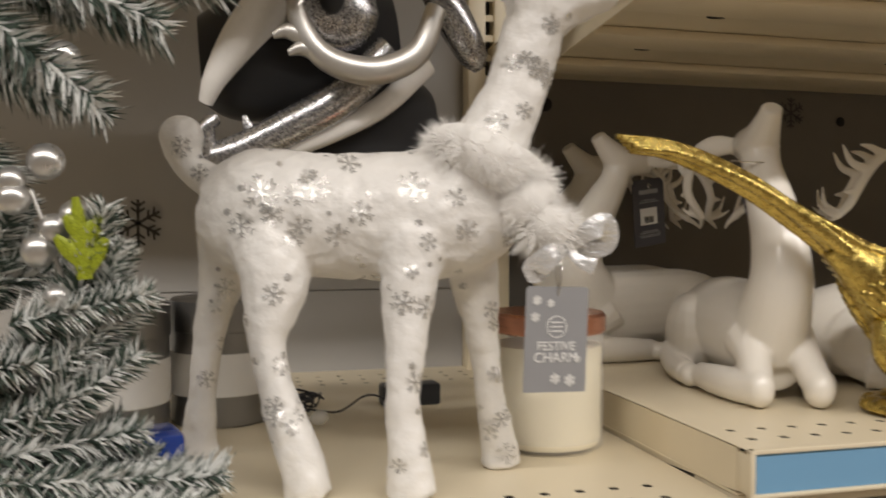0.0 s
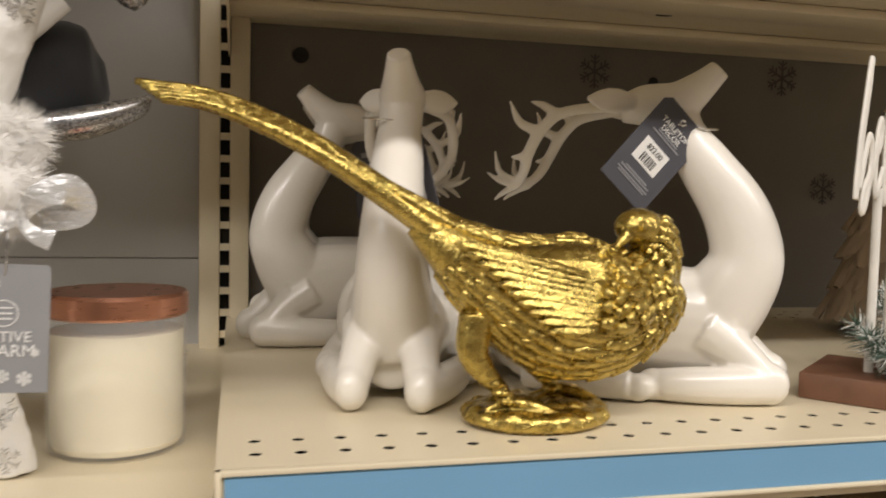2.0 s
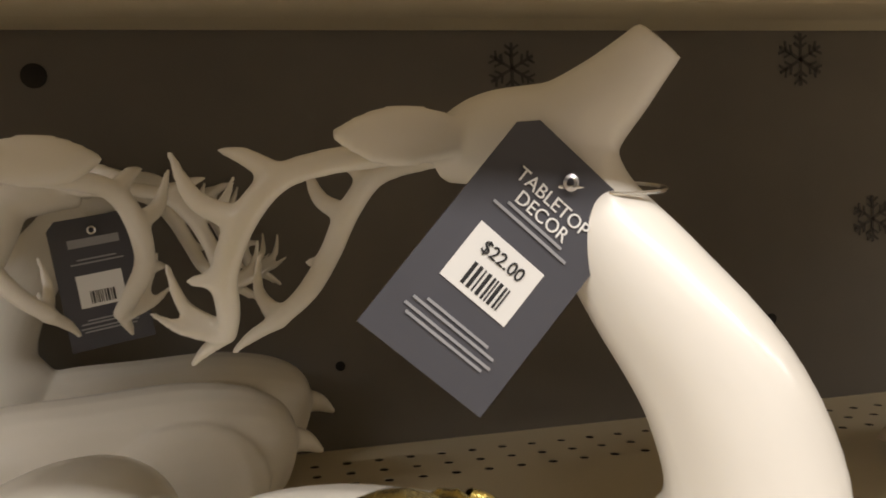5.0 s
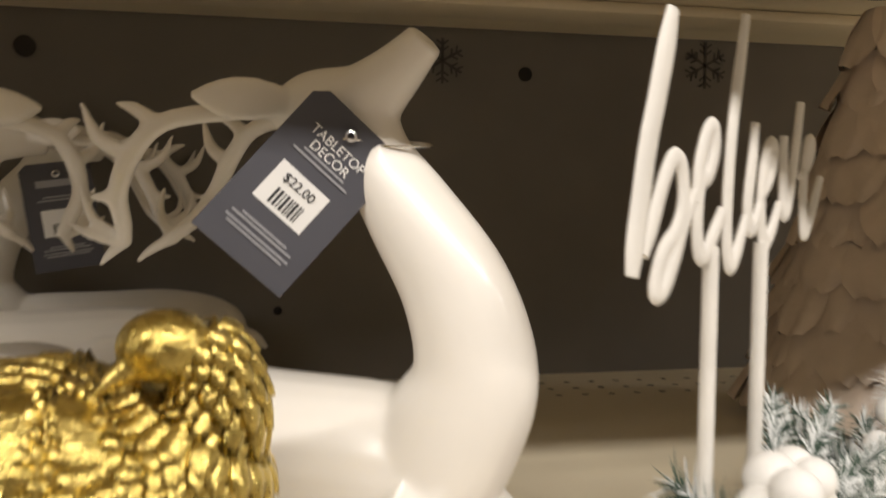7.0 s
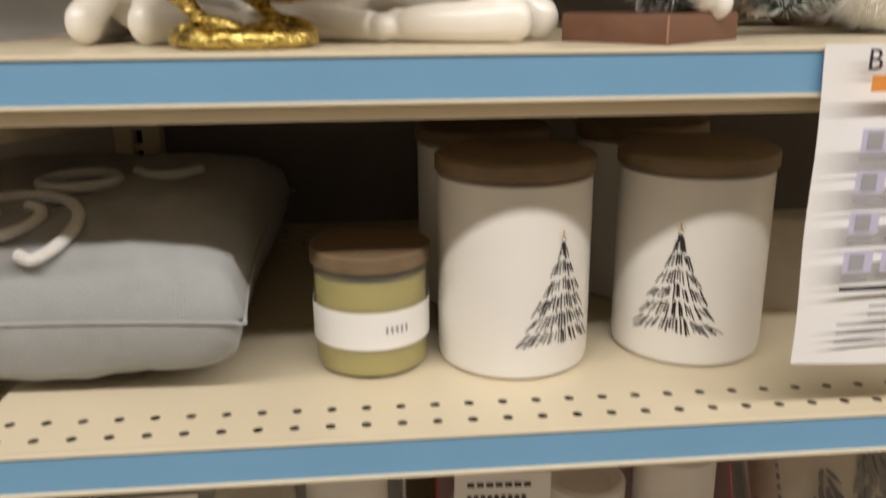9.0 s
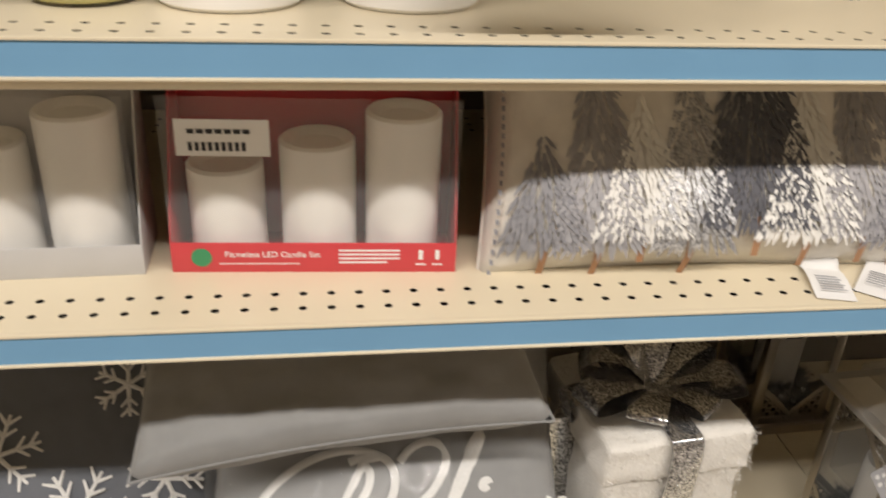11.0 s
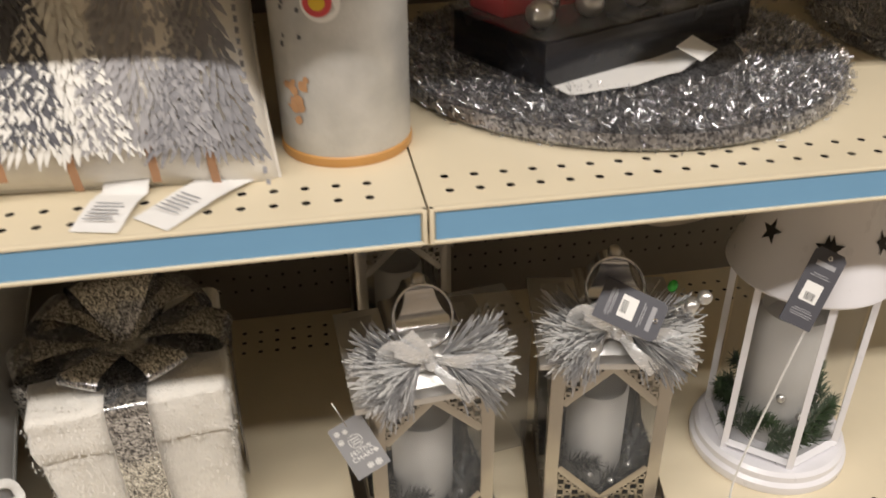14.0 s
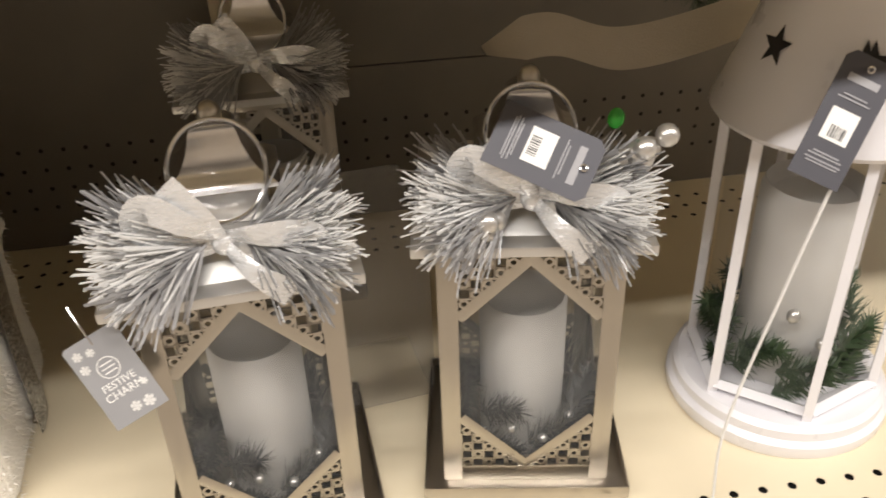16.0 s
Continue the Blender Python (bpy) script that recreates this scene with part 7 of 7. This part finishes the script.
# white lantern with stars
WHITELAC = material("white_lacquer", (0.78, 0.77, 0.80), 0.3, vary=0.03, coat=0.2)
IVY = material("dark_green_leaf", (0.045, 0.075, 0.035), 0.45, vary=0.3, scale=60)
wl = thing("white_lantern", "white lacquered six-sided lantern with star cutouts and candle", "lantern", pose(1.676, 0.172, Z4, 0, 0, 20) @ Matrix.Diagonal((0.91, 0.91, 1.10, 1)))
bm = bmesh.new()
lathe(bm, [(0, 0), (0.106, 0), (0.108, 0.003), (0.108, 0.012), (0.103, 0.016), (0.103, 0.024), (0.098, 0.028), (0, 0.028)], 56, False)
part("round_foot", bm, WHITELAC, wl)
for k in range(6):
    a = k * math.pi / 3
    bm = bmesh.new()
    x, y = 0.088 * math.cos(a), 0.088 * math.sin(a)
    tube(bm, [(x, y, 0.026, 0.0075, 0.005), (x * 1.0, y * 1.0, 0.256, 0.0075, 0.005)], 2, 4, up=(-y, x, 0))
    part("post", bm, WHITELAC, wl)
    b = a + math.pi / 3
    bm = bmesh.new()
    p, q = Vector((0.080 * math.cos(a), 0.080 * math.sin(a), 0)), Vector((0.080 * math.cos(b), 0.080 * math.sin(b), 0))
    bm.faces.new([bm.verts.new(v) for v in (p + Vector((0, 0, 0.03)), q + Vector((0, 0, 0.03)), q + Vector((0, 0, 0.254)), p + Vector((0, 0, 0.254)))])
    part("glass_pane", bm, PANE, wl).visible_shadow = False
    bm = bmesh.new()
    tube(bm, [(0.086 * math.cos(a), 0.086 * math.sin(a), 0.034, 0.008, 0.004), (0.086 * math.cos(b), 0.086 * math.sin(b), 0.034, 0.008, 0.004)], 2, 4, up=(0, 0, 1))
    part("lower_rail", bm, WHITELAC, wl)
bm = bmesh.new()
lathe(bm, [(0.085, 0.252), (0.099, 0.252), (0.103, 0.256), (0.102, 0.261), (0.058, 0.362), (0.050, 0.373), (0.044, 0.373), (0, 0.376)], 56, False)
part("roof", bm, WHITELAC, wl)
bm = bmesh.new()
lathe(bm, [(0, 0.375), (0.042, 0.375), (0.044, 0.379), (0.042, 0.410), (0.032, 0.425), (0, 0.430)], 40, False)
part("cap", bm, WHITELAC, wl)


def star(r, mat, m, parent):
    bm = bmesh.new()
    vs = [bm.verts.new((r * (1 if k % 2 == 0 else 0.42) * math.sin(k * math.pi / 5), -0.0004, r * (1 if k % 2 == 0 else 0.42) * math.cos(k * math.pi / 5))) for k in range(10)]
    bm.faces.new(vs)
    bmesh.ops.transform(bm, matrix=m, verts=bm.verts)
    part("star_cutout", bm, mat, parent, "dark star-shaped cutout")


for a in (-136, -84, -32, 20, 176, 228):
    star(0.0145, DARK, Matrix.Rotation(radians(a + 90), 4, "Z") @ Matrix.Translation((0, -0.0808, 0.3115)) @ Matrix.Rotation(radians(-23.5), 4, "X"), wl)
for a in (-110, -60):
    star(0.007, DARK, Matrix.Rotation(radians(a + 90), 4, "Z") @ Matrix.Translation((0, -0.0446, 0.394)), wl)
bm = bmesh.new()
lathe(bm, [(0, 0.0285), (0.045, 0.0285), (0.0475, 0.032), (0.0475, 0.190), (0.044, 0.198), (0.036, 0.186), (0, 0.176)], 44, False)
part("candle", bm, DIMWAX, wl, "white pillar candle")
for k in range(20):
    a = k * 0.63
    sprig(wl, (0.064 * math.cos(a), 0.064 * math.sin(a), 0.032 + 0.012 * (k % 4)), (-math.sin(a), math.cos(a), 0.35 + 0.35 * (k % 3)), 0.05, 0.024, 110, IVY, "greenery", 0.0016, 0, 0.7)
for a, z in ((-112, 0.085), (-106, 0.075), (-140, 0.11), (-20, 0.07)):
    bm = bmesh.new()
    ball(bm, 0.064 * math.cos(radians(a)), 0.064 * math.sin(radians(a)), z, 0.0062)
    part("silver_berry", bm, BALL_SILVER, wl)
hang_tag(pose(1.592, 0.058, Z4 + 0.285, -26, 24, -20), False, 0.036, 0.085)
bm = bmesh.new()
tube(bm, [(1.612, 0.062, Z4 + 0.285, 0.0013), (1.590, 0.058, Z4 + 0.20, 0.0013), (1.562, 0.052, Z4 + 0.08, 0.0013), (1.560, 0.046, Z4 + 0.0015, 0.0013)], 30, 6)
solo("string", bm, YARN, "thin white string hanging from the lantern tag", "string")

# ribbon and greenery lying over the back of the lanterns
rib = thing("sheer_ribbon", "sheer silver wired ribbon draped behind the lanterns", "ribbon")
bm = bmesh.new()
run = spline([(1.425, 0.300, Z4 + 0.305), (1.480, 0.290, Z4 + 0.318), (1.540, 0.285, Z4 + 0.302), (1.620, 0.290, Z4 + 0.312), (1.740, 0.330, Z4 + 0.330)], 40)
a = [bm.verts.new((x, y - 0.012, z - 0.015 * min(1, k / 6))) for k, (x, y, z) in enumerate(run)]
b = [bm.verts.new((x, y + 0.012, z + 0.015 * min(1, k / 6))) for k, (x, y, z) in enumerate(run)]
for i in range(39):
    bm.faces.new((a[i], a[i + 1], b[i + 1], b[i]))
part("band", bm, material("sheer_silver", (0.55, 0.51, 0.45), 0.45, 0.2, vary=0.1, bump=0.3, bump_scale=600), rib, sharp=False)
wreath = thing("pine_wreath", "dark green pine wreath hung on the back panel", "wreath", Matrix.Translation((1.72, 0.42, Z4 + 0.36)))
for k in range(14):
    a = k * 0.45
    sprig(wreath, (0.07 * math.cos(a), 0.02, 0.07 * math.sin(a)), (-math.sin(a), -0.2, math.cos(a)), 0.06, 0.03, 80, IVY, "pine_branch", 0.0009)

# small clear case standing behind the first lantern
bm = bmesh.new()
box(bm, -0.05, 0.05, -0.05, 0.05, 0, 0.20, 0.004)
o = solo("acetate_box", bm, glass("smoky_acetate", (0.5, 0.5, 0.5), 0.1, 0.25), "clear acetate box standing behind the lantern", "box", pose(1.305, 0.262, Z4, 0, 0, 8))
o.visible_shadow = False

# perforations low in the back panels
verts, faces = [], []
for x in np.arange(0.9, 2.2, PITCH):
    for z in (0.475, 0.500, 0.525, 0.550):
        i = len(verts)
        verts += [(x + 0.0028 * math.cos(q * math.pi / 4), DEPTH - 0.0006, z + 0.0028 * math.sin(q * math.pi / 4)) for q in range(8)]
        faces.append(tuple(range(i, i + 8)))
me = bpy.data.meshes.new("panel_perforation")
me.from_pydata(verts, [], faces)
me.materials.append(DARK)
tagged(new("panel_perforation", me), "rows of small dark peg holes in the back panel", "peg holes", kind="stuff")
